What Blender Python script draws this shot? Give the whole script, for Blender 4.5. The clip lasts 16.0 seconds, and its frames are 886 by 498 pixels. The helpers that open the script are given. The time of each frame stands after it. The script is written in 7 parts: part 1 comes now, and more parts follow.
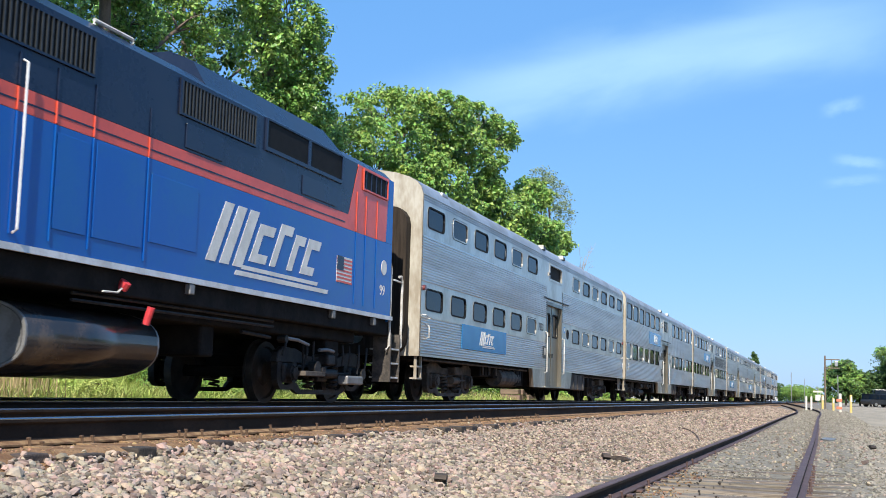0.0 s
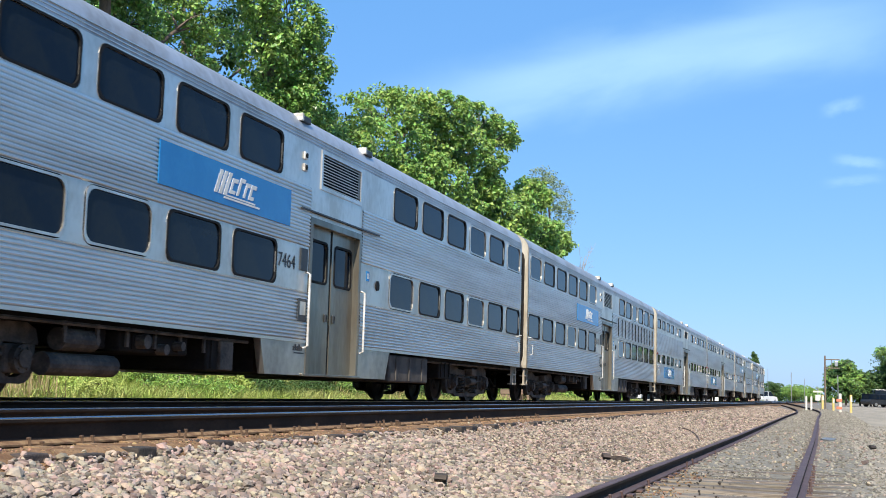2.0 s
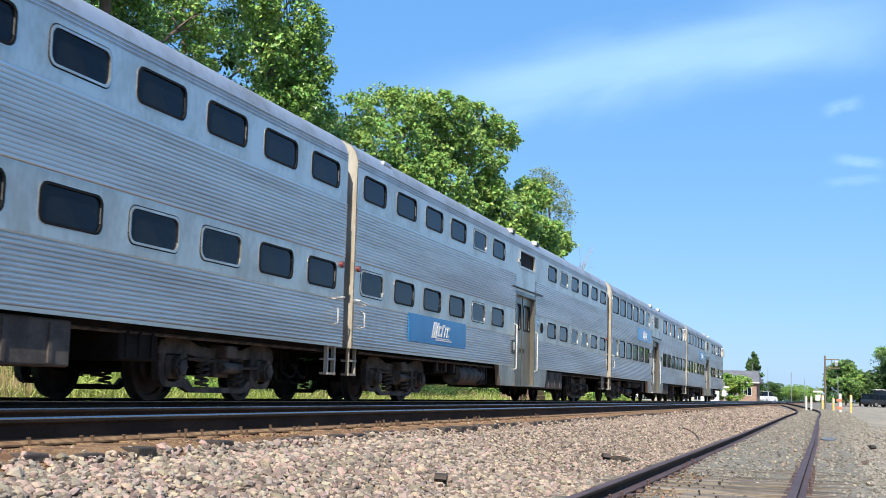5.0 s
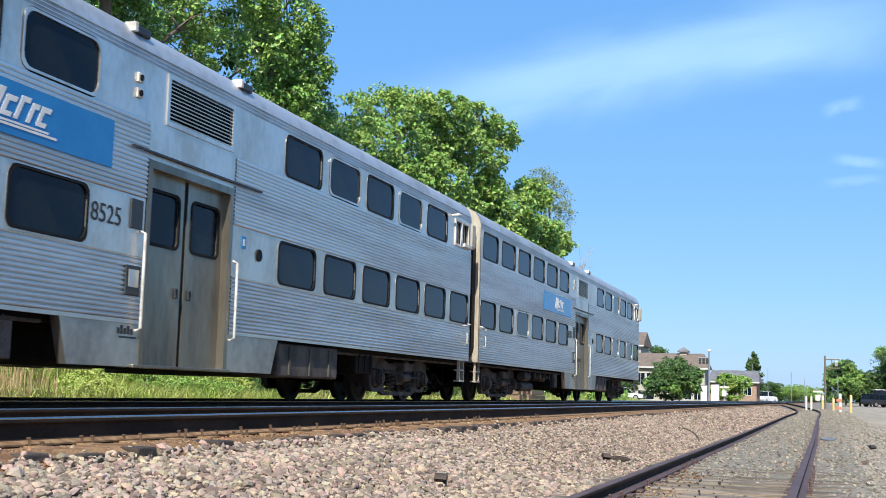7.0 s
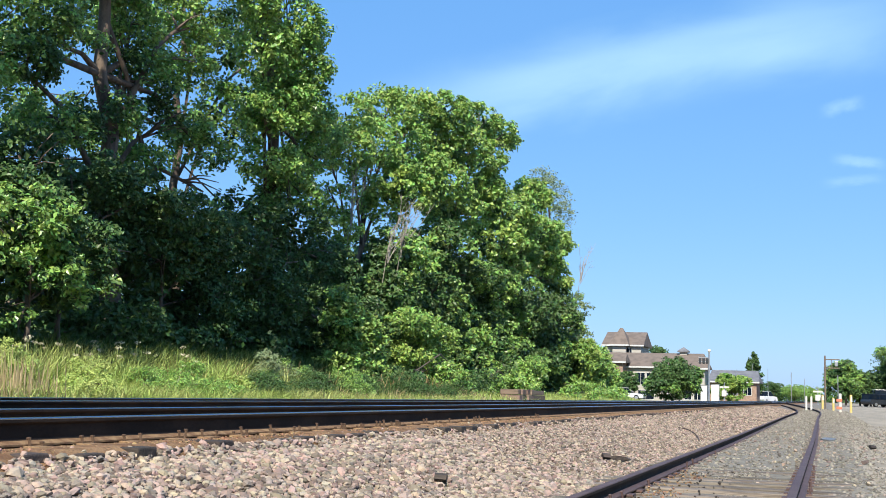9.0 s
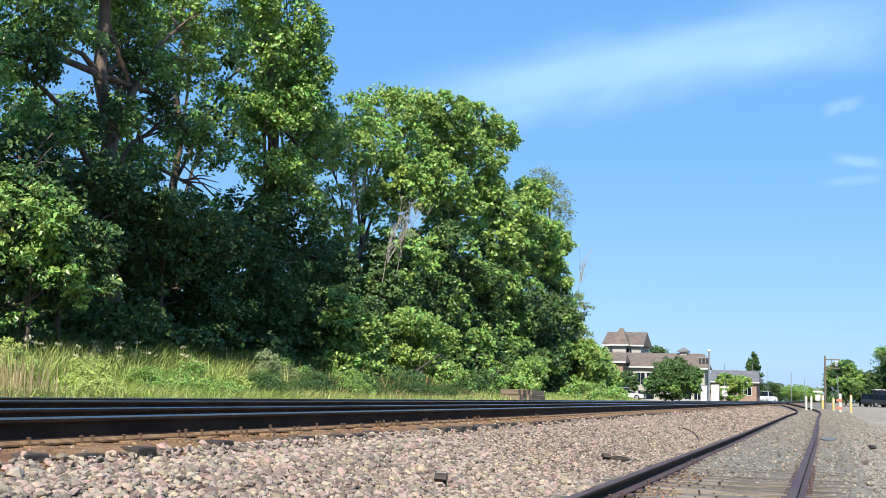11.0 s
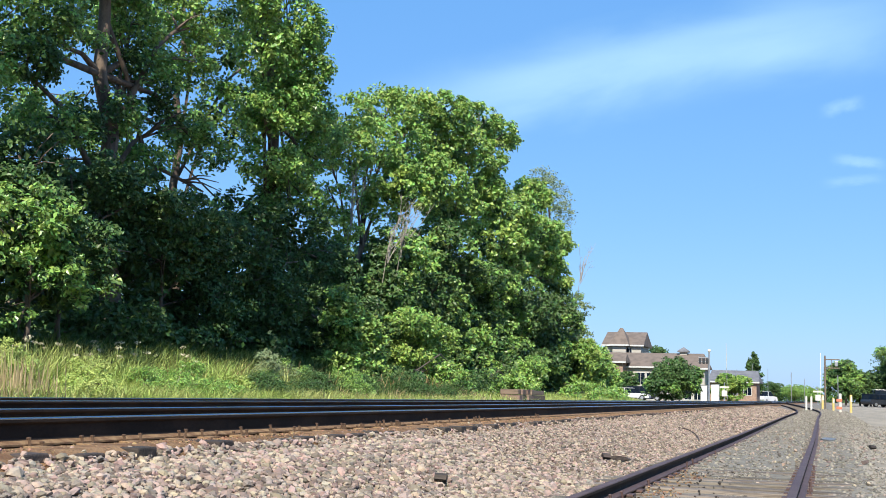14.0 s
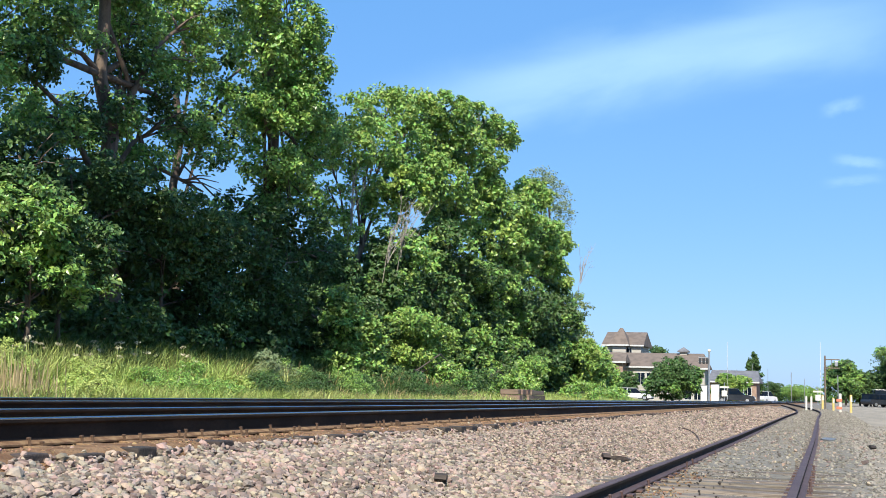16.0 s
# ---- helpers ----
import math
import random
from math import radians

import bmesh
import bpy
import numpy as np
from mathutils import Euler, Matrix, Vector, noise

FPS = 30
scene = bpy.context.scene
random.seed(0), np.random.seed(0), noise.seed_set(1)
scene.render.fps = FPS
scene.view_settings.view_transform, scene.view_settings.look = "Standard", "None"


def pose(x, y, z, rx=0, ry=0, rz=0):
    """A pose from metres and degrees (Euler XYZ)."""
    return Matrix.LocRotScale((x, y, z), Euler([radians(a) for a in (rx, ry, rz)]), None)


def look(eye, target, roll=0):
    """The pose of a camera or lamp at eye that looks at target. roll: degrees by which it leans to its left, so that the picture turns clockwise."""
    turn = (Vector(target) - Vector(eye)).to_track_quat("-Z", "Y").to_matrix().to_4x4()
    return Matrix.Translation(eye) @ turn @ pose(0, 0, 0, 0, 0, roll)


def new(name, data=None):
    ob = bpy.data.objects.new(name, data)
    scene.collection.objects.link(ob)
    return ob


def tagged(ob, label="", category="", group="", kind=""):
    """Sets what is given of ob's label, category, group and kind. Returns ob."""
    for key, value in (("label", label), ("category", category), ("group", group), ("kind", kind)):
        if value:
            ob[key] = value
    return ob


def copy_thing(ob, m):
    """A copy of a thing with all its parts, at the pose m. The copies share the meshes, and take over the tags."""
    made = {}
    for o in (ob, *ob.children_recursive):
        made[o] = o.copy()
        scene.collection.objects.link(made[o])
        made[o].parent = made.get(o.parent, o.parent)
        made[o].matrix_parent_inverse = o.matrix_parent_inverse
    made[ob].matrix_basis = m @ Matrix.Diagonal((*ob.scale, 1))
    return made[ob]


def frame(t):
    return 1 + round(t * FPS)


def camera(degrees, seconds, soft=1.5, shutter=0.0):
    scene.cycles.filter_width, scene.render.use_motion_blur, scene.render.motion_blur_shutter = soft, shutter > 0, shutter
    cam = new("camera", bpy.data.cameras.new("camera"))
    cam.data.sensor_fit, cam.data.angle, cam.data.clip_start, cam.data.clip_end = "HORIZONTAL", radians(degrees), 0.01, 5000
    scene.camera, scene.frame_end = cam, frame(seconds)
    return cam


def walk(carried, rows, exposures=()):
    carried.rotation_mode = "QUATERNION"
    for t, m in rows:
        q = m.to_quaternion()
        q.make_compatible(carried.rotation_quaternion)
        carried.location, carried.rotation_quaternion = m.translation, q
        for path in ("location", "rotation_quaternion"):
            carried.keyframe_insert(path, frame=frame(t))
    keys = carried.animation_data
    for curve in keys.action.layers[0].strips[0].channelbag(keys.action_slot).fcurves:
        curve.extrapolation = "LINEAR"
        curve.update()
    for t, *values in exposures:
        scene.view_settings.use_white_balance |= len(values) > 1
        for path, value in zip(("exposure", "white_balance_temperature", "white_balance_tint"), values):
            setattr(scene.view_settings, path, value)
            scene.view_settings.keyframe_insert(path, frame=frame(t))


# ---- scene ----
# ---------------------------------------------------------------- camera
EYE = (0.0, 0.0, 0.238)
cam = camera(41.07, 16.0, soft=0.55, shutter=0.04)
CAM_POSE = look(EYE, (-3.0808, 9.4388, 1.4293), 1.58)
walk(cam, [(0.0, CAM_POSE), (16.0, CAM_POSE)], exposures=[(0.0, 0.65), (16.0, 0.65)])

# ---------------------------------------------------------------- light
SUN_FROM = Vector((0.20, -1.0, 0.92)).normalized()
world = bpy.data.worlds.new("sky")
scene.world = world
world.use_nodes = True
wn = world.node_tree.nodes
sky = wn.new("ShaderNodeTexSky")
sky.sky_type = "NISHITA"
sky.sun_disc = False
sky.sun_elevation = math.asin(SUN_FROM.z)
sky.sun_rotation = math.atan2(SUN_FROM.x, SUN_FROM.y)
sky.air_density, sky.dust_density, sky.ozone_density = 1.0, 0.4, 3.0
wn["Background"].inputs["Strength"].default_value = 0.096
tint = wn.new("ShaderNodeMix")
tint.data_type, tint.blend_type = "RGBA", "MIX"
tint.inputs["Factor"].default_value = 0.62
tint.inputs["B"].default_value = (0.92, 3.16, 7.2, 1)
world.node_tree.links.new(sky.outputs[0], tint.inputs["A"])
world.node_tree.links.new(tint.outputs["Result"], wn["Background"].inputs["Color"])
sun = new("sun", bpy.data.lights.new("sun", "SUN"))
sun.data.energy, sun.data.angle, sun.data.color = 5.0, radians(0.5), (1.0, 0.94, 0.83)
sun.matrix_world = look(SUN_FROM * 100, (0, 0, 0))


# ---------------------------------------------------------------- materials
def material(name, base, rough=0.6, metal=0.0, second=None, scale=8.0, detail=6.0, bump=0.0, bump_scale=40.0,
             island=0.0, per_object=0.0, stretch=(1, 1, 1), spec=0.5, rough_var=0.0, translucent=0.0, patchy=(0.4, 0.65)):
    """A procedural surface: base and second colour mixed by noise at two scales, random value by piece, fine relief."""
    m = bpy.data.materials.new(name)
    m.use_nodes = True
    nt = m.node_tree
    n, l = nt.nodes, nt.links
    bsdf = n["Principled BSDF"]
    bsdf.inputs["Roughness"].default_value = rough
    bsdf.inputs["Metallic"].default_value = metal
    bsdf.inputs["Specular IOR Level"].default_value = spec
    coord = n.new("ShaderNodeTexCoord")
    mp = n.new("ShaderNodeMapping")
    mp.inputs["Scale"].default_value = stretch
    l.new(coord.outputs["Object"], mp.inputs["Vector"])
    big = n.new("ShaderNodeTexNoise")
    big.inputs["Scale"].default_value = scale
    big.inputs["Detail"].default_value = detail
    l.new(mp.outputs[0], big.inputs["Vector"])
    fine = n.new("ShaderNodeTexNoise")
    fine.inputs["Scale"].default_value = scale * 9
    fine.inputs["Detail"].default_value = 3
    l.new(mp.outputs[0], fine.inputs["Vector"])
    add = n.new("ShaderNodeMath")
    add.operation = "MULTIPLY_ADD"
    add.inputs[1].default_value = 0.35
    l.new(fine.outputs["Fac"], add.inputs[0])
    sub = n.new("ShaderNodeMath")
    sub.operation = "SUBTRACT"
    sub.inputs[1].default_value = 0.175
    l.new(big.outputs["Fac"], sub.inputs[0])
    l.new(sub.outputs[0], add.inputs[2])
    ramp = n.new("ShaderNodeMapRange")
    ramp.inputs["From Min"].default_value, ramp.inputs["From Max"].default_value = patchy
    l.new(add.outputs[0], ramp.inputs["Value"])
    mix = n.new("ShaderNodeMix")
    mix.data_type = "RGBA"
    second = second or tuple(c * 0.72 for c in base)
    mix.inputs["A"].default_value = (*base, 1)
    mix.inputs["B"].default_value = (*second, 1)
    l.new(ramp.outputs[0], mix.inputs["Factor"])
    out = mix.outputs["Result"]
    if island or per_object:
        hsv = n.new("ShaderNodeHueSaturation")
        l.new(out, hsv.inputs["Color"])
        if island:
            src = n.new("ShaderNodeNewGeometry").outputs["Random Per Island"]
        else:
            src = n.new("ShaderNodeObjectInfo").outputs["Random"]
        amount = island or per_object
        rng = n.new("ShaderNodeMapRange")
        rng.inputs["To Min"].default_value, rng.inputs["To Max"].default_value = 1 - amount, 1 + amount
        l.new(src, rng.inputs["Value"])
        l.new(rng.outputs[0], hsv.inputs["Value"])
        hue = n.new("ShaderNodeMapRange")
        hue.inputs["To Min"].default_value, hue.inputs["To Max"].default_value = 0.5 - amount * 0.06, 0.5 + amount * 0.06
        scr = n.new("ShaderNodeMath")
        scr.operation = "FRACT"
        mul = n.new("ShaderNodeMath")
        mul.operation = "MULTIPLY"
        mul.inputs[1].default_value = 17.31
        l.new(src, mul.inputs[0])
        l.new(mul.outputs[0], scr.inputs[0])
        l.new(scr.outputs[0], hue.inputs["Value"])
        l.new(hue.outputs[0], hsv.inputs["Hue"])
        out = hsv.outputs["Color"]
    l.new(out, bsdf.inputs["Base Color"])
    if rough_var:
        rr_ = n.new("ShaderNodeMapRange")
        rr_.inputs["To Min"].default_value, rr_.inputs["To Max"].default_value = rough - rough_var, rough + rough_var
        l.new(add.outputs[0], rr_.inputs["Value"])
        l.new(rr_.outputs[0], bsdf.inputs["Roughness"])
    if bump:
        bt = n.new("ShaderNodeTexNoise")
        bt.inputs["Scale"].default_value = bump_scale
        bt.inputs["Detail"].default_value = 5
        l.new(mp.outputs[0], bt.inputs["Vector"])
        bp = n.new("ShaderNodeBump")
        bp.inputs["Strength"].default_value = bump
        bp.inputs["Distance"].default_value = 0.02
        l.new(bt.outputs["Fac"], bp.inputs["Height"])
        l.new(bp.outputs[0], bsdf.inputs["Normal"])
    if translucent:
        tr = n.new("ShaderNodeBsdfTranslucent")
        l.new(out, tr.inputs["Color"])
        ms = n.new("ShaderNodeMixShader")
        ms.inputs[0].default_value = translucent
        l.new(bsdf.outputs[0], ms.inputs[1])
        l.new(tr.outputs[0], ms.inputs[2])
        l.new(ms.outputs[0], n["Material Output"].inputs["Surface"])
    return m


STEEL = material("stainless_steel", (0.70, 0.685, 0.66), 0.34, 0.95, (0.54, 0.52, 0.495), 0.9, 6, 0.12, 3, stretch=(1, 0.22, 3.0), rough_var=0.10)
STEEL_FLAT = material("stainless_sheet", (0.68, 0.64, 0.585), 0.38, 0.92, (0.52, 0.485, 0.43), 1.4, 6, 0.04, 5, stretch=(1, 1, 0.6), rough_var=0.08)
STEEL_ROOF = material("roof_steel", (0.50, 0.51, 0.53), 0.5, 0.7, (0.33, 0.33, 0.33), 0.8, 6, 0.05, 8, rough_var=0.1)
SKIRT_STEEL = material("dull_skirt_sheet", (0.56, 0.53, 0.49), 0.34, 0.88, (0.32, 0.30, 0.275), 0.7, 6, 0.06, 8, rough_var=0.1)
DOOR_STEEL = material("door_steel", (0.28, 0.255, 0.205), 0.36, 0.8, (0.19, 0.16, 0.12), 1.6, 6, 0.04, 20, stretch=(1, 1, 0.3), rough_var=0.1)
END_CREAM = material("cream_end_paint", (0.426, 0.394, 0.328), 0.6, 0.0, (0.271, 0.23, 0.172), 2.2, 6, 0.05, 30, stretch=(1, 1, 0.35))
GLASS_DARK = material("tinted_window_glass", (0.005, 0.010, 0.020), 0.05, 0.0, (0.012, 0.016, 0.020), 1.5, 3, 0.02, 3, spec=0.12)
RUBBER = material("black_rubber", (0.012, 0.012, 0.012), 0.7, 0.0, bump=0.05, spec=0.15)
# Bellows brown, darkened further for the shade between the cars
BELLOWS = material("brown_bellows_and_shade", (0.022, 0.016, 0.012), 0.85, 0.0, (0.04, 0.030, 0.022), 3, 6, 0.3, 20, stretch=(6, 6, 0.4), spec=0.2)
UNDER = material("grimy_underframe", (0.009, 0.0085, 0.008), 0.8, 0.0, (0.020, 0.017, 0.015), 3.0, 6, 0.3, 14, spec=0.12)
BOX_BROWN = material("dusty_brown_box", (0.060, 0.052, 0.046), 0.7, 0.0, (0.11, 0.095, 0.08), 2.5, 6, 0.25, 14, spec=0.2)
TRUCK = material("dusty_cast_steel", (0.045, 0.040, 0.036), 0.7, 0.1, (0.12, 0.10, 0.082), 3.5, 6, 0.35, 18, spec=0.25)
WHEEL = material("wheel_steel", (0.022, 0.019, 0.017), 0.6, 0.3, (0.05, 0.04, 0.033), 4, 6, 0.2, 16)
WHITE_STEEL = material("white_step_paint", (0.59, 0.582, 0.549), 0.5, 0.0, (0.369, 0.344, 0.303), 5, 5, 0.05, 30)
DARK_GREY = material("dark_louver", (0.05, 0.055, 0.06), 0.5, 0.5, bump=0.05)
LOGO_BLUE = material("sign_blue", (0.010, 0.15, 0.38), 0.22, 0.0, (0.015, 0.17, 0.41), 2, 4, 0.02, 10, spec=0.5)
LOGO_WHITE = material("sign_white", (0.66, 0.66, 0.63), 0.5, 0.0, (0.54, 0.54, 0.51), 4)
BLACK_INK = material("black_lettering", (0.02, 0.02, 0.022), 0.5)
LOCO_BLUE = material("loco_blue_paint", (0.003, 0.078, 0.35), 0.2, 0.0, (0.006, 0.092, 0.33), 1.2, 6, 0.03, 5, rough_var=0.08, spec=0.45)
LOCO_NAVY = material("loco_navy_paint", (0.008, 0.016, 0.040), 0.28, 0.0, (0.014, 0.022, 0.045), 1.2, 6, 0.03, 7, rough_var=0.08, spec=0.3)
GALV_DULL = material("dull_grey_steel", (0.24, 0.24, 0.24), 0.5, 0.4, (0.16, 0.155, 0.15), 4, 5, 0.1, 20)
LOCO_TRUCK = material("oily_black_truck", (0.012, 0.011, 0.011), 0.6, 0.1, (0.035, 0.031, 0.028), 4, 6, 0.3, 18, spec=0.3)
TANK_BLACK = material("glossy_black_tank", (0.014, 0.014, 0.016), 0.2, 0.0, (0.045, 0.034, 0.027), 2.5, 6, 0.05, 10, rough_var=0.1, spec=0.8)
LOCO_ORANGE = material("loco_orange_paint", (0.66, 0.085, 0.045), 0.33, 0.0, (0.52, 0.07, 0.045), 1.5, 6, 0.03, 8, rough_var=0.08)
LOCO_SILVER = material("loco_silver_stripe", (0.66, 0.67, 0.68), 0.4, 0.2, (0.5, 0.5, 0.5), 3)
LAMP_RED = material("dull_red_lens", (0.16, 0.03, 0.025), 0.3, 0.0, (0.10, 0.02, 0.02), 6)
RED_PAINT = material("red_cap_paint", (0.6, 0.05, 0.06), 0.45, 0.0)
RAIL_TOP = material("polished_rail_head", (0.42, 0.42, 0.45), 0.24, 1.0, (0.34, 0.34, 0.36), 4, 5, 0.03, 30, stretch=(1, 0.15, 1))
# Brown web taken near black, with the shade on the rail's side included
RAIL_SIDE = material("brown_shaded_rail_web", (0.024, 0.017, 0.013), 0.8, 0.1, (0.045, 0.030, 0.021), 5, 6, 0.15, 50, stretch=(1, 0.4, 1), spec=0.15)
RUST_RAIL = material("rusty_siding_rail", (0.0846, 0.0494, 0.0437), 0.62, 0.3, (0.12, 0.074, 0.0621), 7, 6, 0.2, 60, stretch=(1, 0.4, 1))
SPIKE = material("brown_spike_iron", (0.085, 0.050, 0.030), 0.8, 0.2, (0.16, 0.095, 0.05), 20, 5, 0.2, 80)
PLATE = material("rusty_tie_plate", (0.156, 0.082, 0.0394), 0.85, 0.1, (0.271, 0.172, 0.0861), 12, 6, 0.25, 60)
TIE = material("creosote_tie", (0.028, 0.022, 0.019), 0.9, 0.0, (0.07, 0.052, 0.04), 6, 8, 0.5, 30, stretch=(0.25, 3, 3), per_object=0.25)
TIE_GREY = material("weathered_grey_tie", (0.18, 0.152, 0.115), 0.92, 0.0, (0.0615, 0.0492, 0.0385), 6, 8, 0.6, 26, stretch=(0.22, 3, 3), per_object=0.28)
DIRT = material("rusty_track_dirt", (0.135, 0.066, 0.027), 0.95, 0.0, (0.25, 0.145, 0.068), 7, 9, 0.9, 45)
STONE_RUST = material("rust_stained_stone", (0.205, 0.115, 0.0558), 0.9, 0.0, (0.279, 0.172, 0.0943), 14, 6, 0.3, 90, island=0.4)
STONE = material("ballast_stone", (0.285, 0.208, 0.152), 0.9, 0.0, (0.200, 0.170, 0.143), 11.0, 6, 0.3, 90, island=0.6)
STONE_GREY = material("grey_ballast_stone", (0.24, 0.212, 0.166), 0.9, 0.0, (0.155, 0.141, 0.116), 14, 6, 0.3, 90, island=0.5)
# Bed darker than its stones, which paints shade into the gaps between them
BALLAST = material("ballast_bed", (0.205, 0.172, 0.143), 0.95, 0.0, (0.0984, 0.082, 0.0697), 16, 8, 0.9, 22, patchy=(0.35, 0.7))
GROUND_GREY = material("grey_siding_gravel", (0.212, 0.19, 0.151), 0.95, 0.0, (0.134, 0.12, 0.0955), 7, 8, 0.9, 40)
GROUND = material("gravel_ground", (0.324, 0.275, 0.208), 0.95, 0.0, (0.19, 0.166, 0.127), 1.1, 8, 0.6, 30)
GRASS_GROUND = material("grassy_soil", (0.10, 0.135, 0.035), 0.95, 0.0, (0.15, 0.14, 0.06), 0.8, 8, 0.5, 12)
BARK = material("tree_bark", (0.15, 0.11, 0.08), 0.9, 0.0, (0.07, 0.05, 0.038), 5, 7, 0.8, 14, stretch=(1, 1, 0.25))
DEADWOOD = material("bare_grey_twigs", (0.30, 0.27, 0.22), 0.9, 0.0, (0.2, 0.18, 0.15), 5)
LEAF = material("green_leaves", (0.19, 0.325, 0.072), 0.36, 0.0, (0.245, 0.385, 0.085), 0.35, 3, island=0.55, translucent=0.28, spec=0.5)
# Dark leaves; shade is put into this colour inside crowns and low shrubs
LEAF_DARK_SHADED = material("dark_and_shaded_leaves", (0.054, 0.108, 0.030), 0.42, 0.0, (0.075, 0.135, 0.036), 0.35, 3, island=0.45, translucent=0.12, spec=0.3)
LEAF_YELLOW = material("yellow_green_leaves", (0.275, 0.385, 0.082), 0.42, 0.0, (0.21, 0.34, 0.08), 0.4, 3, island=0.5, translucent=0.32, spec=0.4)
LEAF_PALE = material("pale_leaves", (0.23, 0.29, 0.15), 0.6, 0.0, (0.18, 0.24, 0.11), 0.4, 3, island=0.3, translucent=0.35, spec=0.3)
GRASS = material("long_grass", (0.38, 0.48, 0.13), 0.7, 0.0, (0.44, 0.46, 0.17), 0.5, 4, island=0.35, translucent=0.3, spec=0.25)
STRAW = material("dry_straw_grass", (0.44, 0.37, 0.22), 0.8, 0.0, (0.34, 0.25, 0.13), 0.8, 4, island=0.3, translucent=0.25, spec=0.2)
SEEDHEAD = material("rust_seed_heads", (0.36, 0.24, 0.12), 0.85, 0.0, (0.38, 0.25, 0.12), 2, island=0.3, translucent=0.2)
PETAL = material("white_umbels", (0.56, 0.50, 0.35), 0.8, 0.0, (0.46, 0.42, 0.28), 6, island=0.25, translucent=0.2)


# ---------------------------------------------------------------- mesh helpers
def link_mesh(name, me, mat, parent=None, label="", smooth=False):
    if not me.materials:
        me.materials.append(mat)
    if smooth:
        me.polygons.foreach_set("use_smooth", [True] * len(me.polygons))
    ob = new(name, me)
    if parent is not None:
        ob.parent = parent
    if label:
        tagged(ob, label)
    return ob


def part(name, bm, mat, parent=None, label="", smooth=False):
    me = bpy.data.meshes.new(name)
    bmesh.ops.recalc_face_normals(bm, faces=bm.faces)
    bm.to_mesh(me)
    bm.free()
    return link_mesh(name, me, mat, parent, label, smooth)


def arrays(name, verts, faces, mat, parent=None, label=""):
    """One mesh from numpy arrays: verts (n, 3), faces (m, k) all of k corners."""
    me = bpy.data.meshes.new(name)
    verts, faces = np.asarray(verts, dtype=np.float32), np.asarray(faces, dtype=np.int32)
    k = faces.shape[1]
    me.vertices.add(len(verts))
    me.vertices.foreach_set("co", verts.ravel())
    me.loops.add(faces.size)
    me.loops.foreach_set("vertex_index", faces.ravel())
    me.polygons.add(len(faces))
    me.polygons.foreach_set("loop_start", np.arange(0, faces.size, k, dtype=np.int32))
    me.polygons.foreach_set("loop_total", np.full(len(faces), k, dtype=np.int32))
    me.polygons.foreach_set("use_smooth", np.zeros(len(faces), dtype=bool))
    me.update(calc_edges=True)
    return link_mesh(name, me, mat, parent, label)


def thing(name, label, category, m=None, group="", kind=""):
    ob = tagged(new(name), label, category, group, kind)
    if m is not None:
        ob.matrix_basis = m
    return ob


def box(bm, x0, x1, y0, y1, z0, z1, bevel=0.0):
    geo = bmesh.ops.create_cube(bm, size=1.0)
    vs = geo["verts"]
    for v in vs:
        v.co = Vector(((x0 + x1) / 2 + v.co.x * (x1 - x0), (y0 + y1) / 2 + v.co.y * (y1 - y0), (z0 + z1) / 2 + v.co.z * (z1 - z0)))
    if bevel:
        es = list({e for v in vs for e in v.link_edges})
        bmesh.ops.bevel(bm, geom=es, offset=bevel, segments=2, affect="EDGES", profile=0.5)
    return bm


def boxed(*dims, bevel=0.0):
    return box(bmesh.new(), *dims, bevel=bevel)


def tube(bm, points, radius, sides=8, end_radius=None):
    """A round bar along points, tapering to end_radius."""
    pts = [Vector(p) for p in points]
    rings = []
    end_radius = radius if end_radius is None else end_radius
    for i, p in enumerate(pts):
        d = (pts[min(i + 1, len(pts) - 1)] - pts[max(i - 1, 0)]).normalized()
        a = d.orthogonal().normalized()
        if abs(d.z) < 0.95:
            a = d.cross(Vector((0, 0, 1))).normalized()
        else:
            a = d.cross(Vector((0, 1, 0))).normalized()
        b = d.cross(a)
        r = radius + (end_radius - radius) * i / max(1, len(pts) - 1)
        rings.append([bm.verts.new(p + (a * math.cos(t) + b * math.sin(t)) * r) for t in [2 * math.pi * k / sides for k in range(sides)]])
    for r0, r1 in zip(rings, rings[1:]):
        for k in range(sides):
            bm.faces.new((r0[k], r0[(k + 1) % sides], r1[(k + 1) % sides], r1[k]))
    bm.faces.new(rings[0][::-1])
    bm.faces.new(rings[-1])
    return bm


def prism(bm, outline, x0, x1):
    """An outline in (y, z) given thickness from x0 to x1."""
    a = [bm.verts.new((x0, y, z)) for y, z in outline]
    b = [bm.verts.new((x1, y, z)) for y, z in outline]
    n = len(a)
    bm.faces.new(a[::-1])
    bm.faces.new(b)
    for i in range(n):
        bm.faces.new((a[i], a[(i + 1) % n], b[(i + 1) % n], b[i]))
    return bm


def rounded(y0, y1, z0, z1, r, n=4):
    pts = []
    for cy, cz, a0 in ((y1 - r, z1 - r, 0), (y0 + r, z1 - r, 90), (y0 + r, z0 + r, 180), (y1 - r, z0 + r, 270)):
        for i in range(n + 1):
            a = radians(a0 + 90 * i / n)
            pts.append((cy + r * math.cos(a), cz + r * math.sin(a)))
    return pts


